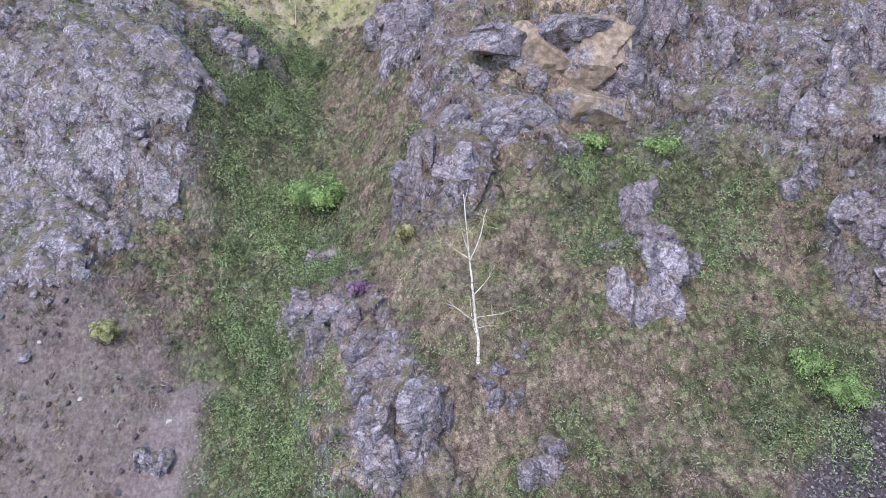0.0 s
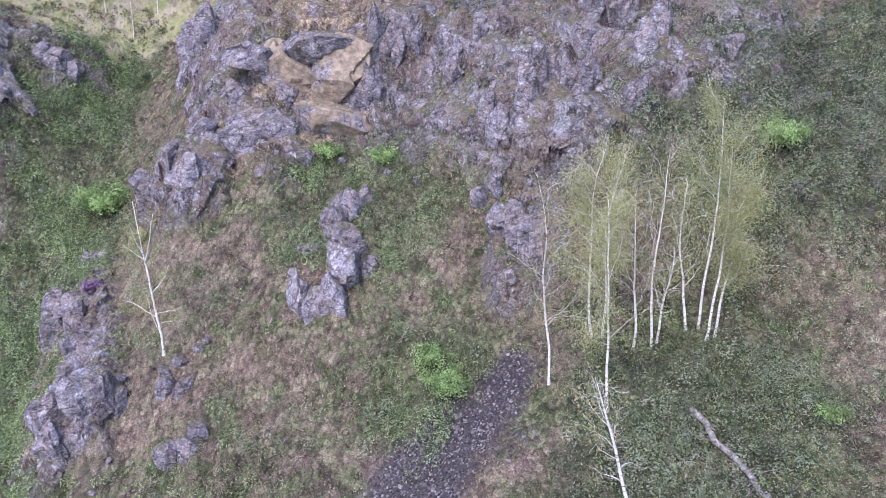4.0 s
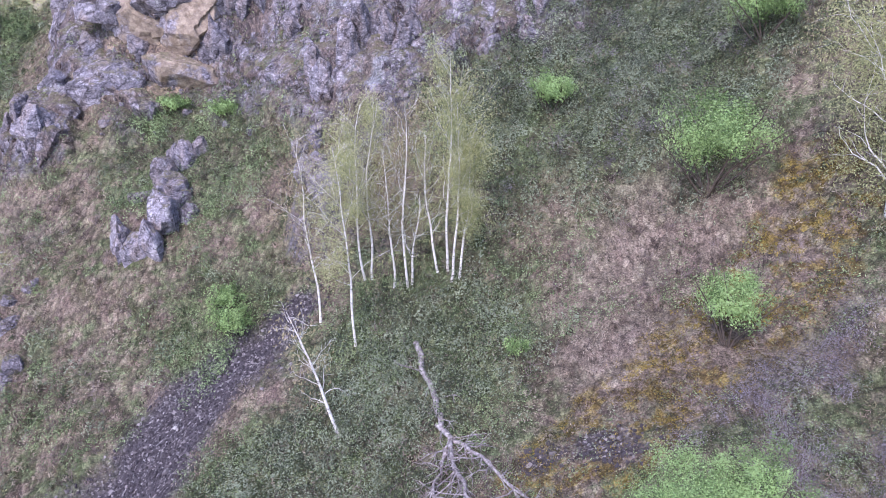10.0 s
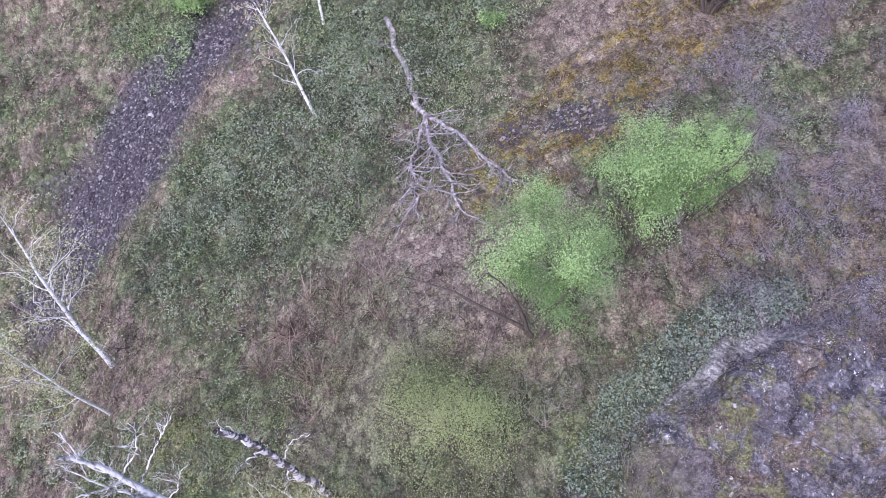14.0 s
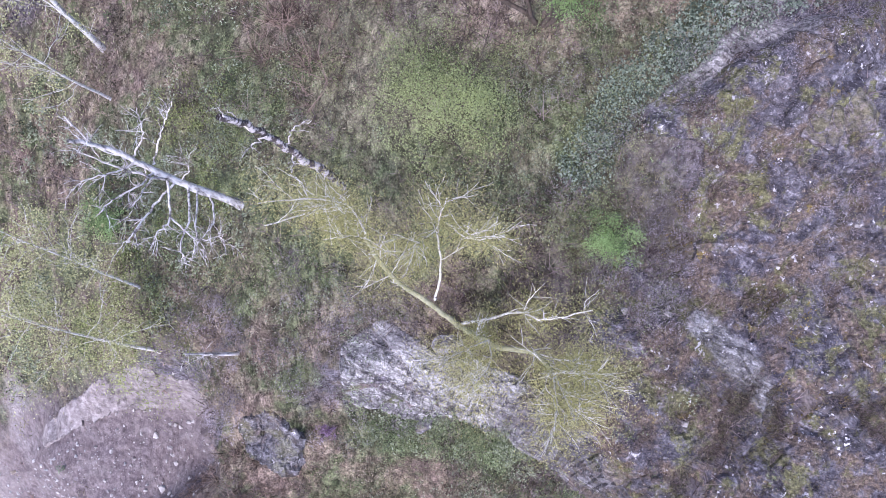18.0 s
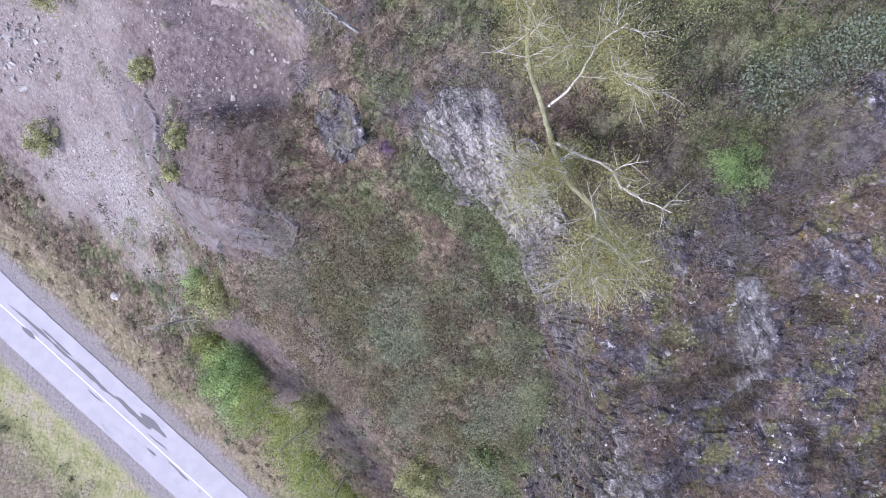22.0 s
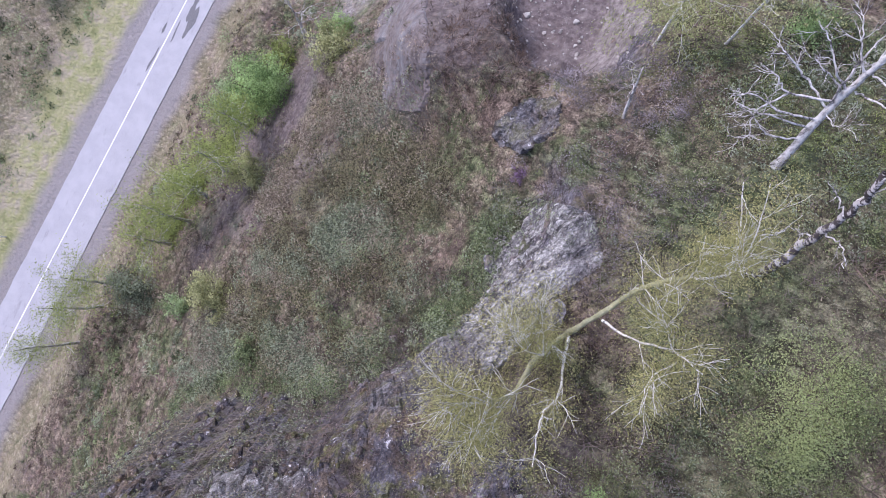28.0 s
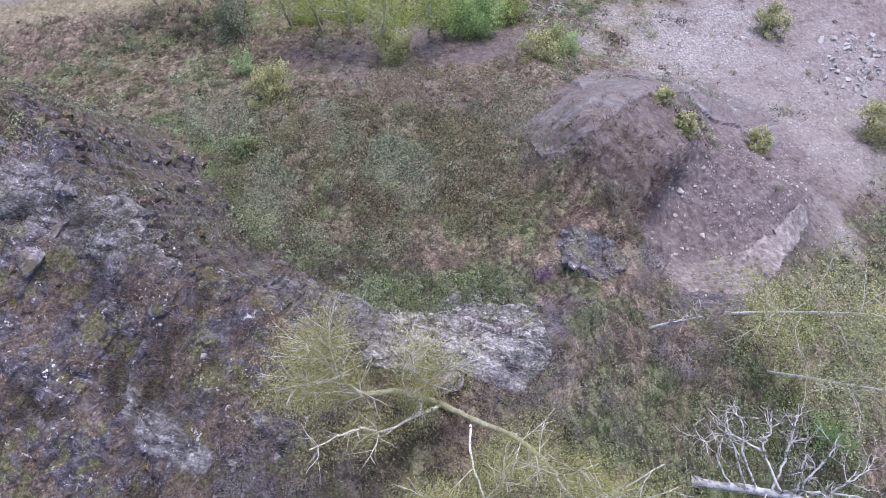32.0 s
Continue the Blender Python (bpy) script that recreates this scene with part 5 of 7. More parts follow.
crag(-50.2, 48.0, 7.5, 5.5, 7, 4, -30, PALE, 15, "pale fissured outcrop at the foot of a spine")
crag(-47.4, 48.6, 4, 3.5, 3.6, 2, 0, ROCK, 16, "low grey outcrop below the lone birch")
crag(-60.5, 70.5, 4, 3, 4, 2, 10, ROCK, 17, "small dark outcrop in dry turf")
crag(-50.4, 66.6, 4.5, 4, 7.5, 3, 0, ROCK, 18, "upright grey outcrop with a vertical cleft")
crag(-46.4, 65.4, 5, 4, 6.5, 3, 10, PALE, 19, "upright pale outcrop with a dark hollow")
crag(-43.2, 51.7, 2.2, 2, 2.2, 2, 0, ROCK, 20, "small grey rock under the lone birch")
crag(-42.3, 50.0, 2.6, 2, 3, 2, 30, ROCK, 21, "small violet-grey rock in turf")
crag(-41.1, 53.2, 1.6, 1.5, 1.6, 2, 0, ROCK, 22, "small grey rock in dry turf")
crag(-39.9, 45.8, 4, 3, 4, 3, 60, ROCK, 23, "grey outcrop half sunk in scrub")
crag(-30.9, 65.2, 4.2, 3.6, 5.6, 3, 0, ROCK, 24, "grey outcrop on a turf rib", "stacked rib")
crag(-31.6, 61.1, 7.0, 4.2, 6.2, 4, -10, ROCK, 25, "layered grey outcrop on a turf rib", "stacked rib")
crag(-31.5, 56.0, 7.2, 5.2, 7.8, 4, 15, PALE, 26, "layered pale outcrop with ledges on a turf rib", "stacked rib")
crag(-28.6, 57.8, 3, 2.6, 3.4, 2, 40, ROCK, 27, "dark grey outcrop beside a pale one", "stacked rib")
crag(-15.6, 56.4, 6, 5, 6.4, 4, -20, ROCK, 28, "broken grey crag behind the birches")
crag(-18.4, 64.2, 3, 3, 4, 2, 0, ROCK, 29, "small rusty-grey crag under the cliff")
crag(-70.8, 53.2, 4.5, 3, 3, 4, -20, PALE, 30, "pale pinkish broken rock on bare soil")
crag(-16.8, 67.2, 6, 3, 8, 4, 10, PALE, 31, "pale quartz-streaked slab in the cliff", lean=18)
crag(-21.0, 74.8, 6, 3.5, 5, 4, 5, PALE, 32, "white-flecked slab high in the cliff", lean=12)
crag(-11.5, 69.5, 8, 4, 9, 5, 0, ROCK, 33, "steep grey cliff rib with rusty seams", lean=10)
crag(-7.5, 75.0, 8, 4, 7, 5, 0, ROCK, 34, "broken grey cliff head", lean=8)
crag(-3.0, 70.2, 5, 4, 10, 3, 0, PALE, 35, "tall smooth slab at the cliff's end", rough=0.35)
crag(-5.3, 65.8, 2.6, 2, 5, 2, 0, ROCK, 36, "grey pillar with a dark square hollow")
crag(2.0, 68.0, 5, 3, 5, 3, 0, ROCK, 37, "dark low crag in grey-green scrub")
crag(-28, 76.5, 7, 4, 8, 5, 0, ROCK, 38, "streaked grey cliff beside the ochre bluff", lean=10)
crag(-24, 82, 10, 4, 7, 5, 0, ROCK, 39, "grey band of rock high in the cliff", lean=8)
crag(-36, 84, 8, 4, 6, 4, 5, OCHRE, 40, "ochre and grey rock band above the bluff")
crag(-53, 86, 8, 6, 9, 4, -30, ROCK, 41, "rusty-grey rock buttress above the gully", rough=0.35)
crag(-57, 93, 8, 5, 8, 4, -30, ROCK, 42, "rusty-grey rock buttress near the crest", rough=0.35)
crag(-12, 84, 9, 4, 7, 5, 0, ROCK, 43, "grey band of cliff near the crest", lean=8)


def ragged(m, x, y, size, seed, deep=0.5):
    """Eats gaps into a patch, most at its rim."""
    return step_up(m + deep * (rough_noise(x, y, size, 4, seed) - 0.5), 0.42, 0.62)


def shelf_cover(x, y):
    off = y - ridge_edge(x, y)
    m = np.maximum(blob(x, y, 17, 3, 13, 11, 10, rag=0.6), step_up(x, 6, 8) * (1 - step_up(off, 5, 8)))
    m = np.maximum(m, blob(x, y, 15, 14, 8, 4.5, 16, rag=0.6)) * step_up(off - 0.85 * ridge_face(x) * step_up(x, 8.5, 10.5), -0.1, 0.3)
    return ragged(m * step_up(x, 3.5, 6.5), x, y, 3.0, 101, 0.6)


def crest_cover(x, y):
    off = y - ridge_edge(x, y)
    back = np.interp(x, (-5, -3, 0, 2, 6), (1.8, 2.7, 1.9, 1.4, 1.4))
    m = step_up(off, -0.35, -0.1) * (1 - step_up(off, back, back + 0.9)) * step_up(x, -5.4, -4.2) * (1 - step_up(x, 7.0, 9))
    return ragged(m, x, y, 1.6, 103, 0.45)


rock_sheet("rock_shelf", (3.4, 36, -18.5, 19.5), 0.15, shelf_cover, ((2.4, 0.16), (0.95, 0.2), (0.42, 0.14)), CRUST, "dark violet-grey fissured rock shelf patched with brown moss", -40, 0.12, 0.25, seed=201, rise=0.6, cleft=0.15, fade=lambda x, y: 0.2 + 0.8 * step_up(x + 0.3 * y, 6, 11),
           pale=lambda x, y: 0.85 * np.maximum(strip(x, y, ((10.4, 6.5), (11.6, 5.4), (13, 3.6)), 1.1, rag=1.0), np.maximum(blob(x, y, 9.5, 15.6, 3.0, 1.0, 24, rag=1.0), 0.7 * blob(x, y, 15, -4.5, 7, 1.6, -24, rag=1.2))))
rock_sheet("ridge_crest", (-5.6, 9.2, -3, 7), 0.12, crest_cover, ((1.7, 0.5), (0.7, 0.26), (0.32, 0.13)), CRUST, "pale grey striated limestone crest above the grassy slope", -24, 0.15, 0.3, seed=203, rise=0.6, draw=(0.3, 1.0), cleft=0.6, fade=lambda x, y: 1 - 0.85 * step_up(y - ridge_edge(x, y), 1.2, 3.0),
           pale=lambda x, y: 1 - 0.75 * step_up(x + 2 * (rough_noise(x, y, 1.5, 3, 7) - 0.5), 1.5, 6))
rock_sheet("quarry_wall", (-34, -6, -15.5, -1), 0.2, lambda x, y: ragged(np.maximum(strip(x, y, ((-16, -10.8), (-20.6, -11.4), (-24, -10.0), (-29.0, -8.0), (-30.6, -6)), 4.4, edge=0.7, rag=1.3), step_up(knoll_wall(x, y), -0.5, 0.0) * (1 - step_up(knoll_wall(x, y), 2.4, 4.5)) * step_up(x, -31, -28) * (1 - step_up(x, -9, -6.5))), x, y, 2.5, 105), ((3.4, 0.14), (1.2, 0.07), (0.5, 0.04)), SLATE, "smooth blue-grey rock skirt over the gravel apron", 10, 0.12, 0.25, seed=205, cleft=0.3)
rock_sheet("quarry_bank", (-28, -10, -4, 8), 0.2, lambda x, y: ragged(strip(x, y, ((-26.2, 1.6), (-24.2, 2.8), (-20.4, 4.4), (-17.4, 4.4), (-15.2, 4.0)), 2.0, rag=0.6), x, y, 1.6, 106), ((1.6, 0.1), (0.6, 0.06)), BANK, "pale cut earth bank round the quarry floor", 10, 0.15, 0.1, seed=206)
rock_sheet("scree_cliff", (-118, -68, 62, 100), 0.3, lambda x, y: ragged(blob(x, y, -97, 80, 21, 17, 8, rag=0.7), x, y, 5, 107, 0.7), ((4.6, 0.7), (1.8, 0.26), (0.8, 0.12)), SCREE_ROCK, "violet-grey fissured cliff with turf in its cracks", 50, 0.1, 0.7, seed=207, crumb=0.4, draw=(1.0, 0.4), pale=lambda x, y: 0.2 + 0.5 * step_up(rough_noise(x, y, 4, 4, 113), 0.48, 0.6))
rock_sheet("limestone_cliff", (-58, 12, 61, 102), 0.28, lambda x, y: ragged(np.maximum.reduce([blob(x, y, -42, 78, 10, 9, 20, rag=0.7), blob(x, y, -12, 75, 21, 11, -8, rag=0.8), 0.85 * blob(x, y, -40, 92, 15, 12, 0, rag=1.0), 0.9 * blob(x, y, -14, 90, 22, 11, 0, rag=1.0)]), x, y, 5, 108, 0.75), ((4.2, 0.9), (1.6, 0.3), (0.7, 0.12)), CLIFF, "fissured grey limestone cliff with rusty and white streaks", 62, 0.15, 0.7, seed=208, crumb=0.4, draw=(1.0, 0.4),
           pale=lambda x, y: 0.8 * step_up(rough_noise(x, y, 4, 4, 110), 0.52, 0.62) * step_up(x, -34, -24), ochre=lambda x, y: np.maximum(blob(x, y, -36, 84, 9, 6, 0, rag=1.0), blob(x, y, -37, 74, 6, 4, 0, rag=1.0)))
rock_sheet("rock_spine", (-68, -38, 40, 74), 0.25, lambda x, y: ragged(np.maximum.reduce([blob(x, y, -55, 56, 14, 3.6, -62, rag=0.7), blob(x, y, -48, 67, 5, 3.6, 0, rag=0.7)]), x, y, 3.5, 109, 0.6), ((3.2, 0.8), (1.3, 0.28), (0.6, 0.12)), CLIFF, "violet-grey rock spine running down beside the gully", 55, 0.15, 0.7, seed=209, crumb=0.4, pale=lambda x, y: 0.5 * step_up(rough_noise(x, y, 3, 4, 111), 0.5, 0.62), ochre=lambda x, y: 0.7 * step_up(rough_noise(x, y, 4, 3, 112), 0.55, 0.65))
rock_sheet("lichen_hump", (-11.5, -5.5, -1.5, 4.5), 0.12, lambda x, y: ragged(blob(x, y, -8.2, 1.3, 1.7, 1.15, -25, rag=0.7), x, y, 1.4, 114, 0.7), ((1.5, 0.3), (0.6, 0.16), (0.3, 0.1)), CRUST, "lichen-grey rock hump in shrubs", 20, 0.3, 0.3, seed=210, pale=lambda x, y: 0 * x + 0.35)
rock_sheet("lichen_ledge", (5.5, 18, 10, 19.5), 0.12, lambda x, y: ragged(strip(x, y, ((8.2, 13.6), (10.2, 14.9), (12, 15.8), (14.6, 16.6)), 2.0, edge=0.6, rag=0.9), x, y, 1.6, 115, 0.55), ((1.8, 0.34), (0.7, 0.2), (0.32, 0.1)), CRUST, "pale lichened rock edge with broad-leaved plants", 28, 0.22, 0.3, seed=211, draw=(0.5, 1.0), pale=lambda x, y: 0.9 * step_up(rough_noise(x, y, 1.4, 4, 117), 0.42, 0.6))
crag(14.4, 13.8, 4, 3, 1.8, 4, 10, CLIFF, 83, "dark mossy slab of rock")
for i, (x, y, w) in enumerate(((-25.1, -28.2, 1.7), (-28.4, -21.6, 0.8), (-30.5, -20, 0.9), (-17.7, -1.4, 0.8), (-18.4, 1.8, 0.7), (-22.3, 39.8, 0.55), (-36, -17, 1.0), (-33, -13, 0.8), (-84, 60, 0.9), (-79, 57, 0.8), (-70.5, 55.6, 0.8))):
    boulder("boulder", x, y, (w * 0.7, w * 0.6, w * 0.5), i * 40, 0, CHALK, 100 + i, 3, 0.3, 0.5, "pale loose boulder on bare ground", "boulder", "loose boulders")

# ---- birches and dead trees ----
BIRCH = "slender white-barked birch with thin young leaves"
for i, (x, y, h, lx, ly, n, leaf) in enumerate((
        (-13.3, 46.6, 14.4, -0.09, -0.02, 900, TAN_LEAF), (-9.8, 42.8, 14.5, -0.07, -0.01, 2200, LIME_LEAF), (-10.2, 48.9, 13.8, 0.0, 0, 2600, LIME_LEAF),
        (-9.6, 48.4, 13.4, 0.05, 0, 1800, LIME_LEAF), (-7.7, 47.0, 10.4, -0.06, 0, 500, TAN_LEAF), (-6.6, 46.5, 13.6, 0.0, 0, 900, TAN_LEAF), (-6.3, 46.6, 7.0, 0.08, 0, 300, LIME_LEAF),
        (-4.4, 46.7, 10.2, -0.09, 0, 700, LIME_LEAF), (-3.7, 46.6, 15.2, 0.0, 0, 2600, LIME_LEAF), (-3.4, 45.7, 13.0, 0.02, 0, 2000, LIME_LEAF), (-2.8, 45.8, 10.6, 0.07, 0.02, 2600, LIME_LEAF))):
    tree("birch_tree", x, y, h, (lx, ly), count=int(n * 4.8), size=0.05, seed=200 + i, limbs=18, first=0.3, reach=0.24, label=BIRCH, category="birch tree", group="birch stand", leaf=leaf, radius=0.085, wander=0.055, up=1.3, droop=0.6)
tree("birch_tree", -9.3, 35.3, 8.8, (-0.30, -0.05), count=350, seed=230, limbs=14, first=0.25, reach=0.25, label="leaning half-bare birch above scrub", category="birch tree", radius=0.11, leaf=TAN_LEAF)
tree("birch_tree", 21.3, 38.8, 12.5, (-0.10, 0.10), count=26000, size=0.055, seed=231, limbs=26, first=0.12, reach=0.38, droop=1.3, label="broad birch with hanging yellow-green sprays", category="birch tree", leaf=LIME_LEAF, radius=0.17, fluff=0.55)
tree("birch_tree", -20.4, 22.5, 12.8, (-0.06, -0.03), count=3600, size=0.05, seed=232, limbs=18, first=0.25, reach=0.27, label="stout birch with forked limbs on the gully side", category="birch tree", leaf=LIME_LEAF, radius=0.17)
tree("birch_tree", -19.4, 19.4, 9.5, (-0.20, -0.18), count=3120, size=0.05, seed=233, limbs=16, first=0.25, reach=0.27, label="leaning birch on the gully side", category="birch tree", leaf=LIME_LEAF)
tree("birch_tree", -15.6, 5.9, 9.5, (-0.32, -0.03), count=8640, size=0.05, seed=234, limbs=18, first=0.3, reach=0.3, label="leaning birch in full young leaf above the quarry", category="birch tree", leaf=LIME_LEAF, fluff=0.5)
tree("birch_tree", -16.5, 9.0, 8.5, (-0.34, 0.02), count=5280, size=0.05, seed=235, limbs=16, first=0.3, reach=0.3, label="leaning young birch above the quarry", category="birch tree", leaf=LIME_LEAF, fluff=0.5)
tree("dead_tree", -10.1, 5.5, 4.0, (-0.38, -0.2), DEAD, count=0, seed=238, limbs=7, first=0.5, reach=0.3, radius=0.09, label="small bare dead stem in scrub", category="dead tree")
for i, (x, y, h, lx, ly, n) in enumerate(((-14.4, -21.4, 7, -0.08, -0.05, 0), (1.1, -22.2, 9.0, -0.06, -0.02, 1500), (4.3, -24.3, 10.5, -0.04, -0.02, 1600), (7.5, -25.1, 11, -0.06, -0.03, 1600), (10.6, -26.3, 9, -0.05, -0.03, 1300), (17.8, -30.5, 10.5, -0.1, -0.06, 1500), (20.5, -31.5, 9, 0, -0.1, 1300), (-3.5, -22, 8, 0, -0.05, 1700), (26, -33, 9, 0, -0.1, 1300))):
    tree("roadside_birch", x, y, h + 2, (lx, ly), DEAD, count=int(n * 2.8), seed=270 + i, limbs=14, first=0.25, reach=0.27, radius=0.17, size=0.075, fluff=0.5, label="young roadside birch with pale stem" if n else "bare pale young tree by the road", category="birch tree", group="roadside trees", leaf=LUSH)
for i, (x, y, h) in enumerate(((-76, 106, 9), (-72.5, 107, 10), (-69, 108, 9), (-71, 103.8, 6), (-64, 110, 10), (-80, 108, 9), (-40.6, 78.9, 5.5), (-56, 106, 9))):
    tree("crest_tree", x, y, h, (0, 0), count=500, seed=290 + i, limbs=12, first=0.2, reach=0.2, label="thin pale tree on the crest", category="tree", group="crest trees", leaf=TAN_LEAF, bark=BARK if i != 6 else BROWN)


# leaning trees by their stems: kind, thickness at both ends, and bends as east, north, height
def stem(tree_stems, kind, thick, thin, *bends):
    tree_stems.append((kind, thick, thin, bends))


RIDGE_BIRCH = []
stem(RIDGE_BIRCH, "trunk", 0.13, 0.08, (0.6, 6.4, 54.2), (-0.6, 6.9, 55.6), (-2.3, 7.6, 57.4), (-3.2, 8.5, 59.0))
stem(RIDGE_BIRCH, "limb", 0.08, 0.03, (-3.2, 8.5, 59.0), (-3.3, 8.8, 60.0), (-4.0, 9.0, 61.0), (-6.1, 7.6, 62.5))
stem(RIDGE_BIRCH, "limb", 0.06, 0.02, (-3.3, 8.8, 60.0), (-3.7, 9.0, 61.2), (-4.8, 8.7, 62.3), (-6.2, 8.1, 63.2))
stem(RIDGE_BIRCH, "limb", 0.06, 0.02, (-3.2, 8.5, 59.0), (-3.5, 8.4, 59.6), (-4.5, 7.9, 60.5))
stem(RIDGE_BIRCH, "limb", 0.08, 0.03, (-0.5, 7.1, 55.8), (-0.3, 8.0, 57.6), (-0.5, 8.9, 59.4), (-0.2, 9.8, 60.4))
stem(RIDGE_BIRCH, "limb", 0.05, 0.02, (-0.5, 8.9, 59.4), (-1.2, 8.1, 60.0), (-1.9, 7.2, 60.6))
stem(RIDGE_BIRCH, "limb", 0.05, 0.02, (-0.2, 9.2, 59.4), (0.7, 8.3, 60.2), (1.9, 8.2, 61.0))
stem(RIDGE_BIRCH, "trunk", 0.13, 0.06, (0.6, 6.4, 54.2), (1.1, 5.8, 55.6), (1.7, 5.3, 57.0))
stem(RIDGE_BIRCH, "limb", 0.05, 0.02, (1.7, 5.3, 57.0), (1.7, 4.2, 58.4), (0.9, 3.0, 59.4))
stem(RIDGE_BIRCH, "limb", 0.05, 0.02, (1.7, 5.3, 57.0), (0.7, 4.6, 58.2), (-0.1, 4.0, 59.0))
stem(RIDGE_BIRCH, "limb", 0.11, 0.03, (0.7, 6.4, 54.6), (1.7, 6.3, 56.2), (2.8, 6.3, 57.6), (3.6, 5.8, 58.8), (5.1, 5.9, 60.2))
stem(RIDGE_BIRCH, "trunk", 0.13, 0.1, (0.7, 6.3, 54.2), (2.1, 5.3, 55.8), (3.4, 4.8, 57.4), (4.0, 3.9, 58.6))
stem(RIDGE_BIRCH, "limb", 0.06, 0.02, (4.0, 3.9, 58.6), (5.0, 3.8, 59.8), (5.3, 3.3, 60.4))
stem(RIDGE_BIRCH, "limb", 0.07, 0.02, (4.0, 3.9, 58.6), (4.2, 3.0, 59.6), (4.4, 2.1, 60.4))
stem(RIDGE_BIRCH, "limb", 0.05, 0.02, (4.0, 3.9, 58.6), (3.9, 2.7, 59.8), (3.7, 1.7, 60.6))
stem(RIDGE_BIRCH, "limb", 0.05, 0.02, (3.4, 4.8, 57.4), (4.3, 4.3, 59.0), (5.1, 4.0, 60.0))
DEAD_TREE = []
stem(DEAD_TREE, "trunk", 0.23, 0.07, (-10.3, 12.4, 51.9), (-12.2, 12.2, 54.6), (-13.3, 12.1, 56.8), (-14.0, 12.0, 58.4), (-14.7, 11.5, 60.0))
stem(DEAD_TREE, "limb", 0.08, 0.03, (-12.6, 12.2, 55.4), (-13.4, 12.1, 57.2), (-14.4, 12.0, 58.6), (-14.8, 12.3, 60.4))
stem(DEAD_TREE, "limb", 0.08, 0.025, (-12.4, 12.15, 54.9), (-13.2, 11.7, 56.6), (-14.1, 11.5, 58.0), (-14.8, 11.5, 59.4))
stem(DEAD_TREE, "limb", 0.06, 0.02, (-13.1, 12.4, 56.2), (-12.7, 13.0, 57.0), (-12.2, 13.7, 57.8), (-11.8, 14.3, 58.4))
stem(DEAD_TREE, "limb", 0.05, 0.02, (-13.6, 12.2, 57.2), (-12.9, 12.7, 58.0), (-12.8, 13.2, 58.6), (-12.9, 13.6, 59.0))
stem(DEAD_TREE, "limb", 0.075, 0.025, (-12.45, 12.15, 55.1), (-13.1, 10.5, 55.6), (-13.3, 9.3, 56.2), (-13.4, 8.7, 56.4))
stem(DEAD_TREE, "limb", 0.075, 0.025, (-12.7, 12.15, 55.5), (-12.2, 10.2, 55.6), (-12.4, 9.4, 56.0), (-12.5, 8.6, 56.2))
stem(DEAD_TREE, "limb", 0.075, 0.025, (-12.1, 12.15, 54.5), (-11.6, 10.5, 55.0), (-11.6, 9.1, 55.4), (-11.1, 8.1, 55.6))
stem(DEAD_TREE, "limb", 0.065, 0.025, (-11.8, 12.2, 54.1), (-11.2, 9.8, 55.0), (-11.0, 8.7, 55.2))
stem(DEAD_TREE, "limb", 0.06, 0.02, (-11.4, 12.25, 53.5), (-10.9, 10.7, 53.8), (-11.3, 9.6, 54.2), (-11.3, 9.0, 54.4))
stem(DEAD_TREE, "limb", 0.05, 0.018, (-12.25, 10.3, 55.55), (-11.1, 9.5, 54.8), (-10.3, 9.8, 54.4), (-9.9, 9.0, 54.4))
stem(DEAD_TREE, "limb", 0.07, 0.022, (-13.0, 12.1, 56.2), (-13.2, 11.1, 56.8), (-13.9, 10.2, 57.4), (-14.1, 9.4, 57.8))
stem(DEAD_TREE, "limb", 0.06, 0.02, (-13.4, 12.05, 57.0), (-13.9, 11.2, 57.8), (-14.6, 10.6, 58.4), (-14.9, 10.0, 58.6))
stem(DEAD_TREE, "limb", 0.05, 0.018, (-12.9, 12.1, 56.0), (-12.9, 11.0, 57.0), (-12.6, 10.2, 57.8), (-12.8, 9.5, 58.2))
stem(DEAD_TREE, "limb", 0.04, 0.015, (-12.3, 12.2, 55.0), (-11.8, 12.6, 55.4), (-12.1, 13.0, 56.0))
BROKEN_BIRCH = []
stem(BROKEN_BIRCH, "trunk", 0.2, 0.12, (-4.8, 12.2, 55.3), (-6.3, 12.5, 57.2), (-7.7, 12.7, 59.2), (-8.8, 12.3, 61.0))
stem(BROKEN_BIRCH, "limb", 0.05, 0.015, (-8.0, 12.7, 59.2), (-8.4, 12.8, 59.8), (-8.7, 12.9, 60.4))
stem(BROKEN_BIRCH, "limb", 0.04, 0.015, (-7.5, 12.6, 59.0), (-8.0, 12.0, 59.2), (-8.3, 11.4, 59.4))
stem(BROKEN_BIRCH, "limb", 0.04, 0.015, (-7.0, 12.6, 58.0), (-6.6, 13.2, 58.6), (-5.8, 13.4, 59.0))
stem(BROKEN_BIRCH, "limb", 0.04, 0.015, (-6.7, 12.6, 57.6), (-6.7, 11.6, 57.6))
stem(BROKEN_BIRCH, "limb", 0.03, 0.012, (-8.6, 12.4, 60.8), (-8.7, 12.5, 61.4))


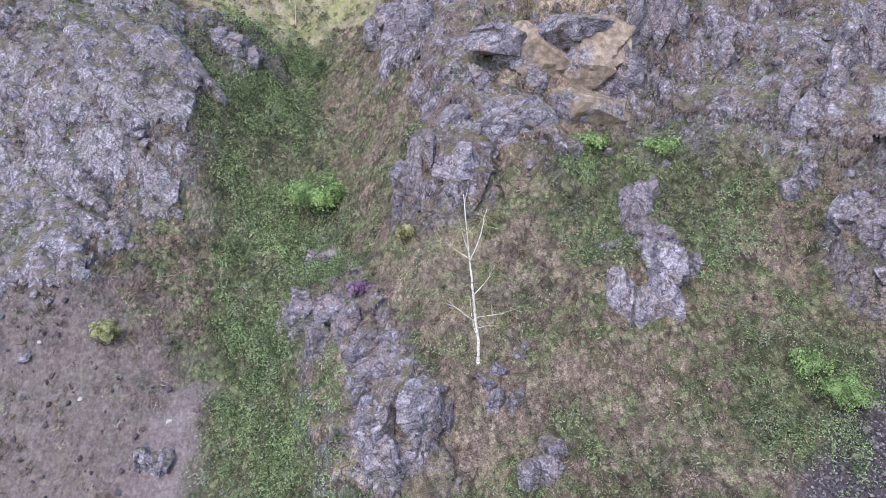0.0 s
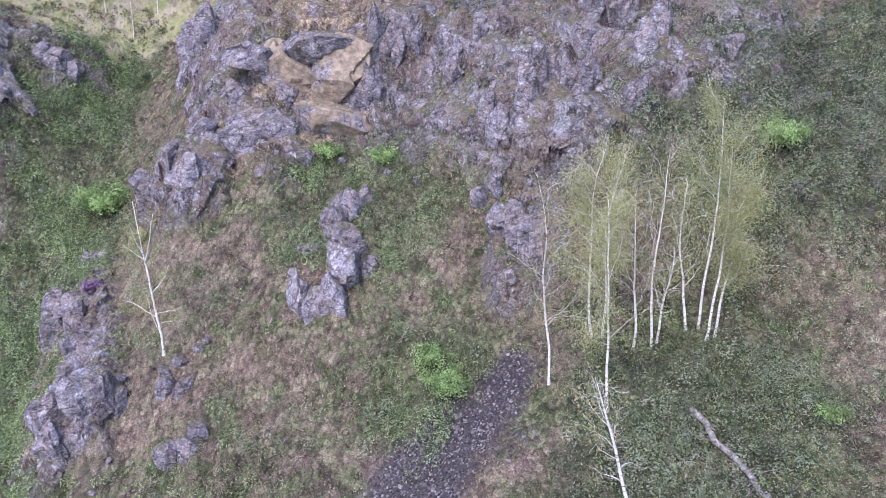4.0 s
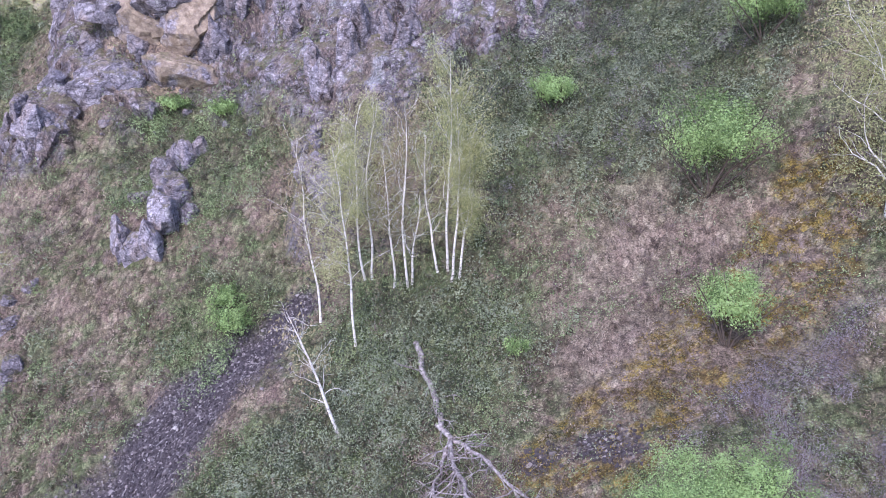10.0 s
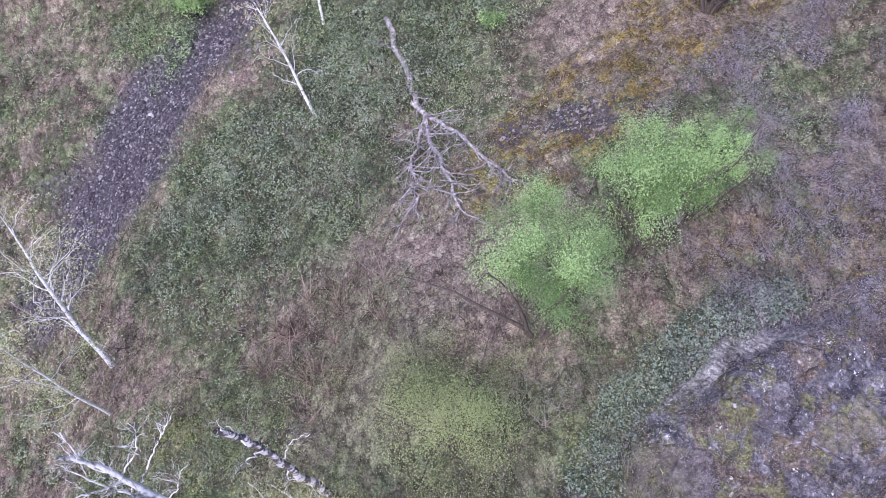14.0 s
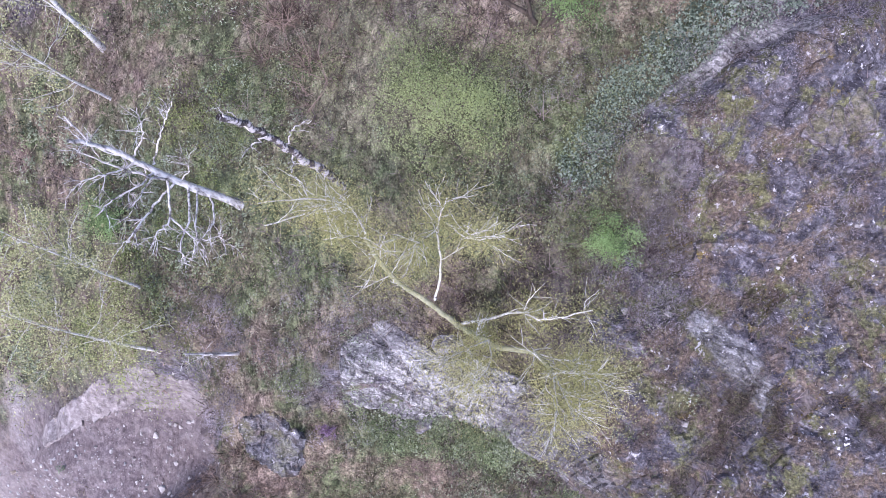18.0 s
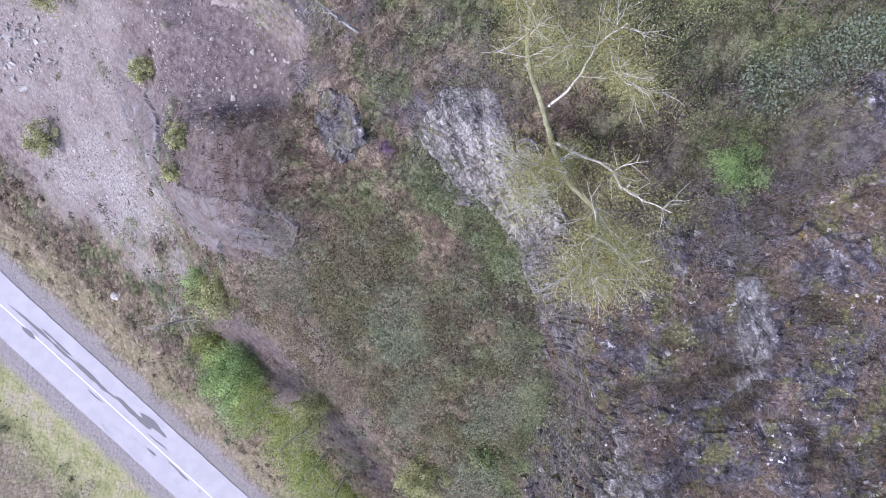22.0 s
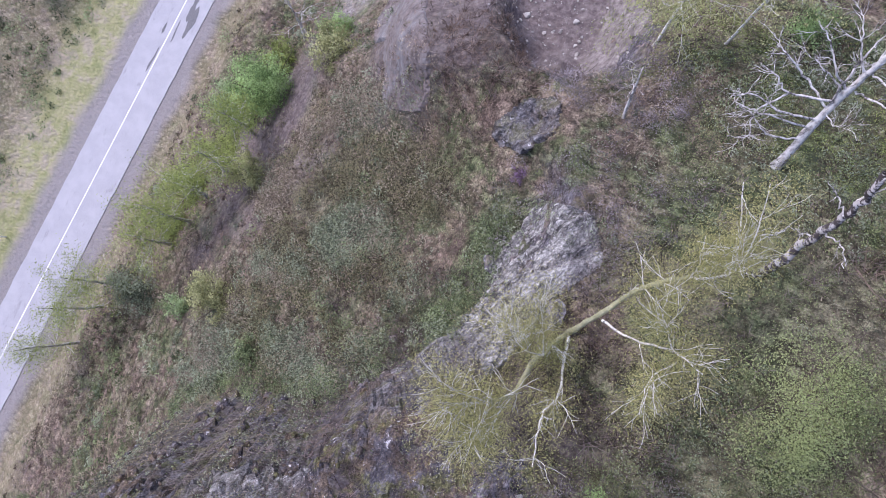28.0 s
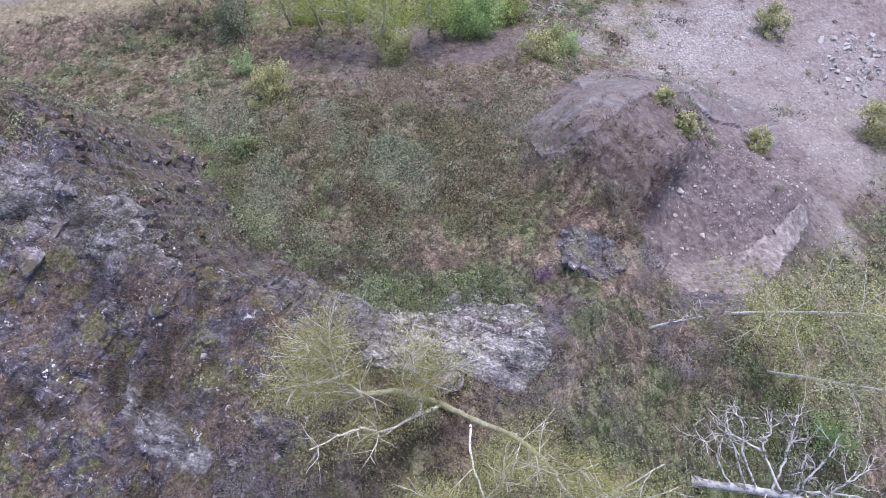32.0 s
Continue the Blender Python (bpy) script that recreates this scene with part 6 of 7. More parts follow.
def eased(points, steps=6):
    """A smooth line through a few bends."""
    p = np.array(points, float)
    p = np.concatenate([p[:1] * 2 - p[1:2], p, p[-1:] * 2 - p[-2:-1]])
    out = []
    for i in range(1, len(p) - 2):
        for u in np.arange(steps) / steps:
            out.append(0.5 * (2 * p[i] + (p[i + 1] - p[i - 1]) * u + (2 * p[i - 1] - 5 * p[i] + 4 * p[i + 1] - p[i + 2]) * u**2 + (3 * p[i] - p[i - 1] - 3 * p[i + 1] + p[i + 2]) * u**3))
    return np.array(out + [p[-2]])


def forked_tree(name, stems, trunk_bark, limb_bark, seed, label, category, sprays=7, length=1.1, leaf=None, count=0, size=0.03, fluff=0.35, crook=0.2, twigs=4, kink=0.03, slim=1.0):
    """A leaning tree built up from crooked stems that fork into branches and twigs."""
    rng = np.random.default_rng(seed)
    x0, y0, z0 = stems[0][3][0]
    z0 = float(ground(x0, y0)[0])
    root = new(name)
    root.empty_display_size = 0.2
    root.location = (x0, y0, z0)
    base = np.array([x0, y0, z0])
    ends = []
    for kind, r0, r1, points in stems:
        line = eased(points) - base
        if kind == "trunk":
            line[0, 2] = float(ground(line[0, 0] + x0, line[0, 1] + y0)[0]) - z0 - 0.3
        line[1:-1] += rng.normal(0, kink, (len(line) - 2, 3))
        r0, r1 = (r0, r1) if kind == "trunk" else (r0 * slim, r1 * slim)
        radii = r0 + (r1 - r0) * np.linspace(0, 1, len(line)) ** 0.8
        if kind == "trunk":
            radii[0] *= 1.3
        bearer = part(kind, Pile_of(tube(line, radii * rng.uniform(0.9, 1.12, len(line)), 8 if kind == "trunk" else 6), trunk_bark if kind == "trunk" else limb_bark, True), root)
        way = line[-1] - line[0]
        way /= np.linalg.norm(way)
        ends += [line[2:]] * 3
        for b in range(sprays if kind == "limb" else sprays * 3 // 4):
            u = (0.35 if kind == "limb" else 0.6) + rng.uniform(0, 0.62 if kind == "limb" else 0.38)
            i = min(int(u * (len(line) - 1)), len(line) - 2)
            d = way * rng.uniform(0.3, 1.1) + rng.normal(0, 0.6, 3) + np.array([0, 0, 0.2])
            ln = length * rng.uniform(0.5, 1.3)
            bough = bend(line[i], d / np.linalg.norm(d), ln, 6, rng, crook)
            pile = Pile()
            rb = min(0.5 * radii[i], 0.024)
            pile.add(*tube(bough, np.linspace(rb, 0.007, 7), 5))
            for t in range(twigs):
                td = (bough[-1] - bough[0]) / ln + rng.normal(0, 0.55, 3)
                twig = bend(bough[1 + t % 5], td / np.linalg.norm(td), ln * rng.uniform(0.3, 0.65), 4, rng, crook)
                pile.add(*tube(twig, np.linspace(rb * 0.55, 0.005, 5), 4))
                ends.append(twig)
            ends.append(bough[2:])
            part("branch", pile.mesh("branch", limb_bark, True), bearer)
    if count:
        ends = np.concatenate(ends)
        c = ends[rng.integers(0, len(ends), count)] + rng.normal(0, fluff, (count, 3)) * np.array([1, 1, 0.7])
        c[:, 2] -= np.abs(rng.normal(0, 0.2, count))
        v, f = leaves(c, size, rng, 0.5, 1.4, 0.4, None, True)
        part("crown", mesh_of("crown", v, f, leaf, tone=rng.uniform(0.2, 0.85, count).repeat(3)), root)
    return tagged(root, label, category)


forked_tree("birch_tree", RIDGE_BIRCH, GREENBARK, BARK, 251, "spreading birch with a mossy trunk leaning out over the ridge", "birch tree", 9, 1.5, OLD_GOLD, 80000, 0.03, 0.42, crook=0.13, kink=0.015, slim=0.7)
forked_tree("dead_tree", DEAD_TREE, DEAD, DEAD, 252, "bleached dead tree with bare forked branches", "dead tree", 8, 1.0, crook=0.22, twigs=3, kink=0.03, slim=0.85)
forked_tree("dead_tree", BROKEN_BIRCH, PEELING, DEAD, 253, "broken dead birch trunk with peeling bark", "dead tree", 3, 0.6, crook=0.3, twigs=2, kink=0.06)


def lone_birch():
    """A slender birch whose few limbs sweep upwards."""
    x, y = -44.4, 52.8
    z = float(ground(x, y)[0])
    stems = []

    def limb(kind, r0, r1, *bends):
        stem(stems, kind, r0, r1, *((x + 0.9 * across, y + along, z + 0.84 * up) for across, along, up in bends))

    limb("trunk", 0.13, 0.03, (0, 0, 0), (0, 0, 1.9), (-0.3, 0.1, 4.0), (-0.5, 0.1, 6.2), (-0.75, 0.2, 8.5), (-0.9, 0.2, 9.8), (-1.2, 0.3, 12.8), (-1.45, 0.4, 15.2))
    limb("limb", 0.06, 0.02, (-0.8, 0.2, 9.5), (-0.1, 0.0, 11.5), (0.25, 0.1, 13.4), (0.45, 0.2, 14.2))
    limb("limb", 0.05, 0.015, (-0.5, 0.1, 6.3), (0.6, 0.3, 7.7), (1.2, 0.4, 9.1))
    limb("limb", 0.06, 0.015, (-0.3, 0.1, 3.8), (-1.5, -0.2, 4.9), (-2.6, -0.4, 6.0))
    limb("limb", 0.04, 0.015, (-0.3, 0.1, 4.2), (0.9, -0.4, 4.7), (2.0, -0.6, 5.0))
    limb("limb", 0.04, 0.012, (-0.2, 0.1, 3.2), (0.9, 0.5, 3.3), (1.6, 0.7, 3.2))
    limb("limb", 0.04, 0.012, (-0.88, 0.2, 9.6), (-1.9, 0.4, 10.2), (-2.8, 0.5, 10.9))
    limb("limb", 0.045, 0.015, (-0.92, 0.2, 10.0), (-1.4, 0.0, 11.7), (-1.7, -0.1, 13.2))
    limb("limb", 0.045, 0.015, (-0.05, 0.0, 2.0), (-0.55, -0.2, 4.2), (-0.8, -0.3, 6.4))
    forked_tree("birch_tree", stems, BARK, BARK, 254, "lone slender birch, almost leafless, on dry turf", "birch tree", 4, 0.9, OLD_GOLD, 4500, 0.05, 0.5, crook=0.12, twigs=2, kink=0.012, slim=0.8)


lone_birch()


def fallen_tree():
    """A bleached trunk that lies down the slope, forked, with broken boughs."""
    rng = np.random.default_rng(9)
    root = new("fallen_tree")
    x0, y0 = -5.2, 40.6
    z0 = float(ground(x0, y0)[0])
    root.location = (x0, y0, z0)

    def lying(points, r0, r1, name, parent, sides=7, lift=0.35):
        pts = []
        for (ax, ay), (bx, by) in zip(points, points[1:]):
            for k in range(5):
                u = k / 5
                pts.append((ax + (bx - ax) * u + rng.normal(0, 0.12), ay + (by - ay) * u))
        pts.append(points[-1])
        p = np.array(pts)
        z = ground(p[:, 0], p[:, 1]) + lift + rng.normal(0, 0.06, len(p))
        q = np.stack([p[:, 0] - x0, p[:, 1] - y0, z - z0], 1)
        return part(name, Pile_of(tube(q, np.linspace(r0, r1, len(q)), sides), GREYWOOD, True), parent), q

    stem_a, a = lying(((-5.2, 40.6), (-3.2, 34.2)), 0.2, 0.17, "trunk", root)
    stem_b, b = lying(((-3.2, 34.2), (-1.8, 29.5), (-0.2, 24.6)), 0.17, 0.06, "limb", root)
    stem_c, c = lying(((-3.0, 33.6), (-0.6, 30.2), (2.2, 25.9)), 0.15, 0.05, "limb", root)
    stem_d, d = lying(((-2.4, 31.4), (-2.9, 28.6), (-2.3, 26.2)), 0.1, 0.03, "limb", root)
    for bearer, line, many in ((stem_a, a, 2), (stem_b, b, 4), (stem_c, c, 4), (stem_d, d, 3)):
        for k in range(2, len(line)):
            for _ in range(many):
                out = rng.normal(0, 0.7, 3) * [1, 1, 0.5] + [0.15, -1.1, 0.1]
                ln = rng.uniform(0.8, 3.0)
                twig = bend(line[k], out / np.linalg.norm(out), ln, 5, rng, 0.25)
                pile = Pile()
                pile.add(*tube(twig, np.linspace(0.05, 0.012, 6), 4))
                for _ in range(3):
                    dd = out + rng.normal(0, 0.8, 3)
                    pile.add(*tube(bend(twig[3], dd / np.linalg.norm(dd), ln * 0.4, 3, rng, 0.25), np.linspace(0.025, 0.008, 4), 3))
                part("branch", pile.mesh("branch", GREYWOOD, True), bearer)
    return tagged(root, "bleached fallen tree lying forked down the slope", "fallen tree")


fallen_tree()

# ---- bushes ----
GREEN = "rounded bush in bright fresh leaf on the slope"
def plant(x, y, w, h, n, leaf, words, seed):
    """A bush, with finer leaves where the path comes near."""
    near = math.dist((x, y, 60 if y > 0 else 20), (0, 0, 84))
    bush("bush", x, y, w * 1.2, h * 1.15, leaf, int(n * (3.6 if near < 36 else 1.7)), (0.00105 if near < 36 else 0.00135) * near + 0.006, seed, words, "bush", lumps=26 + int(w * 9))


plant(13.3, 45.2, 6.4, 6.6, 7000, BRIGHT_LEAF, GREEN, 400)
plant(12.5, 34.9, 3.8, 4.4, 4200, BRIGHT_LEAF, GREEN, 401)
plant(3.7, 56.4, 3.2, 3.2, 2600, BRIGHT_LEAF, GREEN, 402)
plant(18.7, 55.6, 5.4, 5, 4200, BRIGHT_LEAF, GREEN, 403)
plant(19.5, 62.8, 4.4, 4, 2600, BRIGHT_LEAF, GREEN, 404)
plant(3.2, 17.6, 4.7, 7.0, 11000, BRIGHT_LEAF, "tall bush in dense pale green leaf", 405)
plant(7.3, 20.9, 4.7, 6.4, 9000, BRIGHT_LEAF, "tall bush in dense pale green leaf", 406)
plant(9.9, 22.2, 3.4, 4.8, 4200, BRIGHT_LEAF, "open pale green bush with visible stems", 407)
plant(-0.4, 14.4, 6.0, 3.6, 7500, SPRING, "wide loosely leafed bush", 408)
plant(-62.1, 76.0, 5.4, 4, 3600, BRIGHT_LEAF, "pale green bush in the gully", 409)
plant(-51.1, 63.4, 1.6, 1.6, 700, LIME_LEAF, "small yellow-green bush in turf", 410)
plant(-77.9, 60.4, 2.4, 2, 900, LIME_LEAF, "small bush on bare soil", 411)
plant(6.6, 9.5, 2.4, 1.8, 1500, BRIGHT_LEAF, "broad-leaved yellow-green bush on the ridge", 412)
plant(-8.0, -21.7, 5.4, 5.6, 5000, BRIGHT_LEAF, "deep green bush beside the road", 413)
plant(-6.2, -23.6, 4, 4.4, 3200, BRIGHT_LEAF, "deep green bush beside the road", 414)
plant(-12.7, -15.8, 4.0, 3.4, 2600, LIME_LEAF, "lime-green bush below the rock wall", 415)
plant(0.4, -19.4, 3.6, 3.4, 2200, LIME_LEAF, "lime-green bush at the slope's foot", 416)
plant(11.1, -16.2, 4.0, 3.4, 2600, LIME_LEAF, "lime-green bush on the grassy slope", 417)
plant(16.2, -27.5, 5, 4.6, 3000, SCRUB_LEAF, "grey-green bush by the road", 418)
plant(-28.6, -4.8, 2.2, 1.8, 900, LIME_LEAF, "small lime bush on bare earth", 419)
plant(-18.6, -5.8, 1.8, 1.6, 700, LIME_LEAF, "small lime bush over the rock wall", 420)
plant(-17.8, -8.2, 1.6, 1.4, 600, LIME_LEAF, "small lime bush over the rock wall", 421)
plant(-39.6, -18.4, 3.4, 3, 1500, LIME_LEAF, "lime bush on the gravel apron", 422)
plant(-43.2, -5.2, 5, 5, 2600, LIME_LEAF, "lime bush beside the bare earth", 423)
plant(-18.5, 12.3, 2.4, 2.2, 1400, BRIGHT_LEAF, "vivid green bush in the scrub", 424)
plant(-30.5, 13, 3, 2.6, 1500, BRIGHT_LEAF, "vivid green bush in the scrub", 425)
plant(-34.6, 70.6, 3.2, 1.4, 1500, BRIGHT_LEAF, "green thicket at the foot of the bluff", 426)
plant(-28.2, 69.0, 3.4, 1.4, 1500, BRIGHT_LEAF, "green thicket at the foot of the cliff", 427)
plant(-20.6, 47.2, 3.6, 2.2, 2200, BRIGHT_LEAF, "bright thicket beside the scree", 428)
plant(-21.8, 49.4, 3, 2, 1600, BRIGHT_LEAF, "bright thicket beside the scree", 429)
plant(1.3, 37.7, 1.6, 1.5, 600, BRIGHT_LEAF, "small bright bush in dry grass", 430)
plant(-54.8, 60.6, 1.8, 1.5, 700, VIOLET, "violet-flowering bush beside the rock spine", 431)
plant(-5.6, 2.0, 0.9, 0.7, 260, VIOLET, "small violet-flowering bush on the ridge", 432)
plant(-8.4, -24.6, 4.6, 4.6, 2600, BRIGHT_LEAF, "deep green bush beside the road", 433)
plant(-5.4, -26.6, 4.4, 4.4, 2400, VERDANT, "dark green bush beside the road", 434)
plant(-11.6, -22.8, 3.4, 3.6, 1700, LUSH, "lime-green bush beside the road", 435)
plant(-1.0, -24.6, 4.2, 2.4, 2000, LUSH, "lime-green bush beside the road", 436)
plant(4.2, -26.8, 4.6, 2.4, 2000, LUSH, "lime-green bush beside the road", 437)
plant(8.8, -27.4, 4.6, 2.4, 2000, LUSH, "lime-green bush beside the road", 438)
plant(-15.2, -17.4, 3.2, 3.2, 1600, BRIGHT_LEAF, "fresh green bush at the gravel's edge", 439)
plant(14.6, -20.5, 2.6, 2.4, 1000, VERDANT, "low green bush on the grassy slope", 440)
plant(12.6, -9.8, 2.8, 1.8, 1100, HERB_LEAF, "low green bush on the grassy slope", 441)
for i, (x, y, h) in enumerate(((15.5, -55.5, 6), (18.5, -56.5, 7), (21, -54.5, 6), (24, -57, 7), (-10, -58, 6))):
    tree("young_pine", x, y, h, (0, 0), BROWN, PINE, 2600, 0.1, 500 + i, 26, 0.15, 0.2, 0.09, "dark green young pine beyond the road", "pine tree", "young pines", up=0.1, fluff=0.22, droop=0.1)

# ---- ground cover, countless pieces ----
cover_rng = np.random.default_rng(77)


def turf_weight(x, y):
    z = zones(x, y)
    bare = np.maximum.reduce([0.6 * z["rock"], z["earth"] * 0.96, z["gravel"], z["shingle"], z["verge"]])
    return np.clip(nearness(x, y) * (1 - bare) * (0.35 + 0.65 * step_up(rough_noise(x, y, 3, 3, 61), 0.3, 0.6)) * (1 - 0.45 * z["green"]), 0, 1)


def herb_weight(x, y):
    z = zones(x, y)
    bare = np.maximum.reduce([0.6 * z["rock"], z["earth"] * 0.97, z["gravel"] * 0.98, z["shingle"], z["verge"]])
    lush = 0.34 * step_up(rough_noise(x, y, 5, 4, 63), 0.48, 0.62) + z["green"] * (0.35 + 0.65 * step_up(rough_noise(x, y, 2.5, 3, 64), 0.3, 0.6))
    return np.clip(nearness(x, y) * (1 - bare) * lush * (1 - 0.8 * z["dry"]) * (1 - 0.6 * bowl(x, y)), 0, 1)


def grey_weight(x, y):
    z = zones(x, y)
    spots = 2.0 * blob(x, y, 15, 24, 7, 8, 0, rag=0.8) + blob(x, y, 11, 12, 7, 5, 0, rag=1.0) + 0.15 * blob(x, y, 10, 63, 15, 12, 0, rag=0.8) + 0.5 * blob(x, y, -8, 5, 8, 4, 0, rag=1.0)
    return np.clip(spots * (1 - 0.5 * z["rock"]) * nearness(x, y) * step_up(rough_noise(x, y, 2.2, 3, 66), 0.35, 0.6), 0, 1)


def twig_weight(x, y):
    z = zones(x, y)
    bare = np.maximum.reduce([0.45 * z["rock"], z["earth"] * 0.9, z["gravel"], z["shingle"], z["verge"]])
    return np.clip(nearness(x, y) * (1 - bare) * np.maximum(step_up(rough_noise(x, y, 4, 4, 68), 0.45, 0.62), 0.8 * blob(x, y, 1, 9, 12, 5, 0, rag=1.3)), 0, 1)


def drift(seed):
    """Turf of one kind gathers in drifts."""
    return lambda x, y: turf_weight(x, y) * (0.12 + 0.88 * step_up(rough_noise(x, y, 6, 4, seed), 0.46, 0.56))


for kind, mat, seed, words in (("straw_tussocks", STRAW, 121, "withered straw-coloured tussocks over the slope"), ("olive_tussocks", OLIVE, 131, "olive-brown grass tussocks over the slope"), ("rusty_tussocks", RUSTY, 141, "rusty-brown dry herbs over the slope")):
    x, y = scatter(5200, cover_rng, drift(seed))
    stuff(kind, clumps(x, y, cover_rng, 24, 0.3, 0.5, 0.085, 0.3, 1.9, 0.3), mat, words, "grass")
x, y = scatter(6500, cover_rng, herb_weight)
stuff("undergrowth", clumps(x, y, cover_rng, 14, 0.2, 0.5, 0.085), HERB_LEAF, "low green undergrowth of herbs and shrubs", "undergrowth")
x, y = scatter(1700, cover_rng, herb_weight)
stuff("green_thicket", clumps(x, y, cover_rng, 80, 0.5, 1.5, 0.08), HERB_LEAF, "rounded green shrubs in a thicket", "thicket")
x, y = scatter(620, cover_rng, lambda x, y: np.clip(blob(x, y, 8, 62, 16, 14, 0, rag=0.7) + 0.8 * blob(x, y, -6, 39, 7, 6, 0, rag=0.8) + 0.7 * blob(x, y, -11, 30, 6, 8, 0, rag=0.9), 0, 1), (-24, 28, 18, 78))
stuff("rounded_shrubs", clumps(x, y, cover_rng, 170, 0.72, 1.7, 0.085), SCRUB_LEAF, "rounded grey-green shrubs side by side on the slope", "shrubs")
x, y = scatter(1700, cover_rng, herb_weight)
stuff("scrub", clumps(x, y, cover_rng, 80, 0.5, 1.5, 0.08), SCRUB_LEAF, "grey-green scrub with small leaves", "scrub")
x, y = scatter(1500, cover_rng, lambda x, y: np.clip(blob(x, y, 4, 12, 7, 5, 0, rag=0.9) + 0.5 * blob(x, y, -8, 14, 9, 7, 0, rag=1.0), 0, 1) * step_up(rough_noise(x, y, 2.0, 3, 75), 0.4, 0.6))
stuff("fresh_herbs", clumps(x, y, cover_rng, 44, 0.34, 0.6, 0.05), SPRING, "fresh yellow-green herbs among the turf", "herbs")
x, y = scatter(1100, cover_rng, grey_weight)
stuff("grey_shrubs", clumps(x, y, cover_rng, 190, 0.44, 1.3, 0.042, 0.0, 1.8, 0.45), SILVER, "grey-violet low shrubs", "shrubs")
x, y = scatter(9500, cover_rng, twig_weight)
stuff("bare_shrubs", sprigs(x, y, cover_rng, 13, 0.85, 0.018), TWIG, "leafless violet-brown shrubs", "shrubs")
x, y = scatter(1000, cover_rng, lambda x, y: herb_weight(x, y) * (np.hypot(x, y - 8) < 32), (-30, 26, -20, 40))
stuff("low_thicket", clumps(x, y, cover_rng, 46, 0.3, 1.1, 0.085), SCRUB_LEAF, "fine-leaved low thicket below the ridge", "thicket")
x, y = scatter(5000, cover_rng, lambda x, y: 0.6 * blob(x, y, 14, 7, 13, 10, 0, rag=0.8) * step_up(rough_noise(x, y, 1.8, 3, 85), 0.42, 0.6), (0, 30, -6, 22))
stuff("rock_grass", sprigs(x, y, cover_rng, 14, 0.42, 0.012), OLIVE, "thin olive grass in cracks of the dark rock", "grass")
x, y = scatter(240, cover_rng, lambda x, y: step_up(-road_offset(x, y), 8, 10) * step_up(rough_noise(x, y, 6, 3, 88), 0.5, 0.6), (-60, 60, -62, -44))
stuff("field_shrubs", clumps(x, y, cover_rng, 40, 0.5, 1.4, 0.09), HERB_LEAF, "green shrubs in the field beyond the road", "shrubs")
x, y = scatter(1500, cover_rng, lambda x, y: zones(x, y)["moss"] * step_up(rough_noise(x, y, 1.5, 3, 69), 0.45, 0.6), (0, 26, 0, 46))
stuff("moss_cushions", clumps(x, y, cover_rng, 14, 0.2, 0.12, 0.07), MOSS, "golden moss cushions on stones", "moss")
x, y = scatter(6200, cover_rng, lambda x, y: blob(x, y, 13, 5, 15, 12, 0, rag=0.8) * step_up(rough_noise(x, y, 1.6, 4, 86), 0.48, 0.62), (0, 32, -10, 22))
stuff("shelf_heath", sprigs(x, y, cover_rng, 16, 0.5, 0.012), TWIG, "dry violet-brown heath on the dark rock", "heath")
x, y = scatter(7000, cover_rng, lambda x, y: zones(x, y)["rock"] * step_up(rough_noise(x, y, 3.5, 4, 95), 0.46, 0.58), (-112, 6, 60, 104))
stuff("cliff_turf", sprigs(x, y, cover_rng, 10, 0.8, 0.035), TWIG, "dry brown growth on ledges of the cliffs", "grass")
x, y = scatter(2000, cover_rng, lambda x, y: bowl(x, y) * (1.2 - upper_slope(x, y)) * step_up(rough_noise(x * 1.3, y * 0.6, 3, 4, 104), 0.45, 0.62), (-12, 26, -22, 3))
stuff("slope_stalks", clumps(x, y, cover_rng, 24, 0.36, 0.8, 0.075, 0.3, 1.8, 0.3), STRAW, "pale dry stalks on the steep slope", "grass")
x, y = scatter(500, cover_rng, lambda x, y: bowl(x, y) * step_up(rough_noise(x * 1.3, y * 0.6, 2.5, 4, 106), 0.48, 0.62), (-12, 26, -22, 3))
stuff("slope_brush", sprigs(x, y, cover_rng, 14, 0.7, 0.02), RUSTY, "leafless rusty brush on the steep slope", "shrubs")
x, y = scatter(60, cover_rng, lambda x, y: blob(x, y, -7, 19.5, 3.4, 3, 0, rag=0.8), (-14, 0, 14, 26))
stuff("bare_brush", sprigs(x, y, cover_rng, 22, 1.6, 0.02), RUSTY, "tall leafless pinkish-brown brush", "shrubs")
x, y = scatter(240, cover_rng, lambda x, y: blob(x, y, -11, -2.6, 4, 3.4, 15, rag=0.7), (-18, -5, -11, 3))
stuff("knoll_heath", sprigs(x, y, cover_rng, 18, 0.7, 0.018), RUSTY, "rusty-brown heath over the knoll", "heath")
x, y = scatter(850, cover_rng, lambda x, y: strip(x, y, ((5.4, 12.6), (6.6, 15), (8.6, 16.6), (11, 17.8), (13, 18.6)), 1.8), (2, 16, 10, 22))
stuff("broad_leaved_plants", clumps(x, y, cover_rng, 16, 0.24, 0.35, 0.11, 0.0, 1.1, 0.75), FERN, "broad blue-green leaves along the rock edge", "plants")

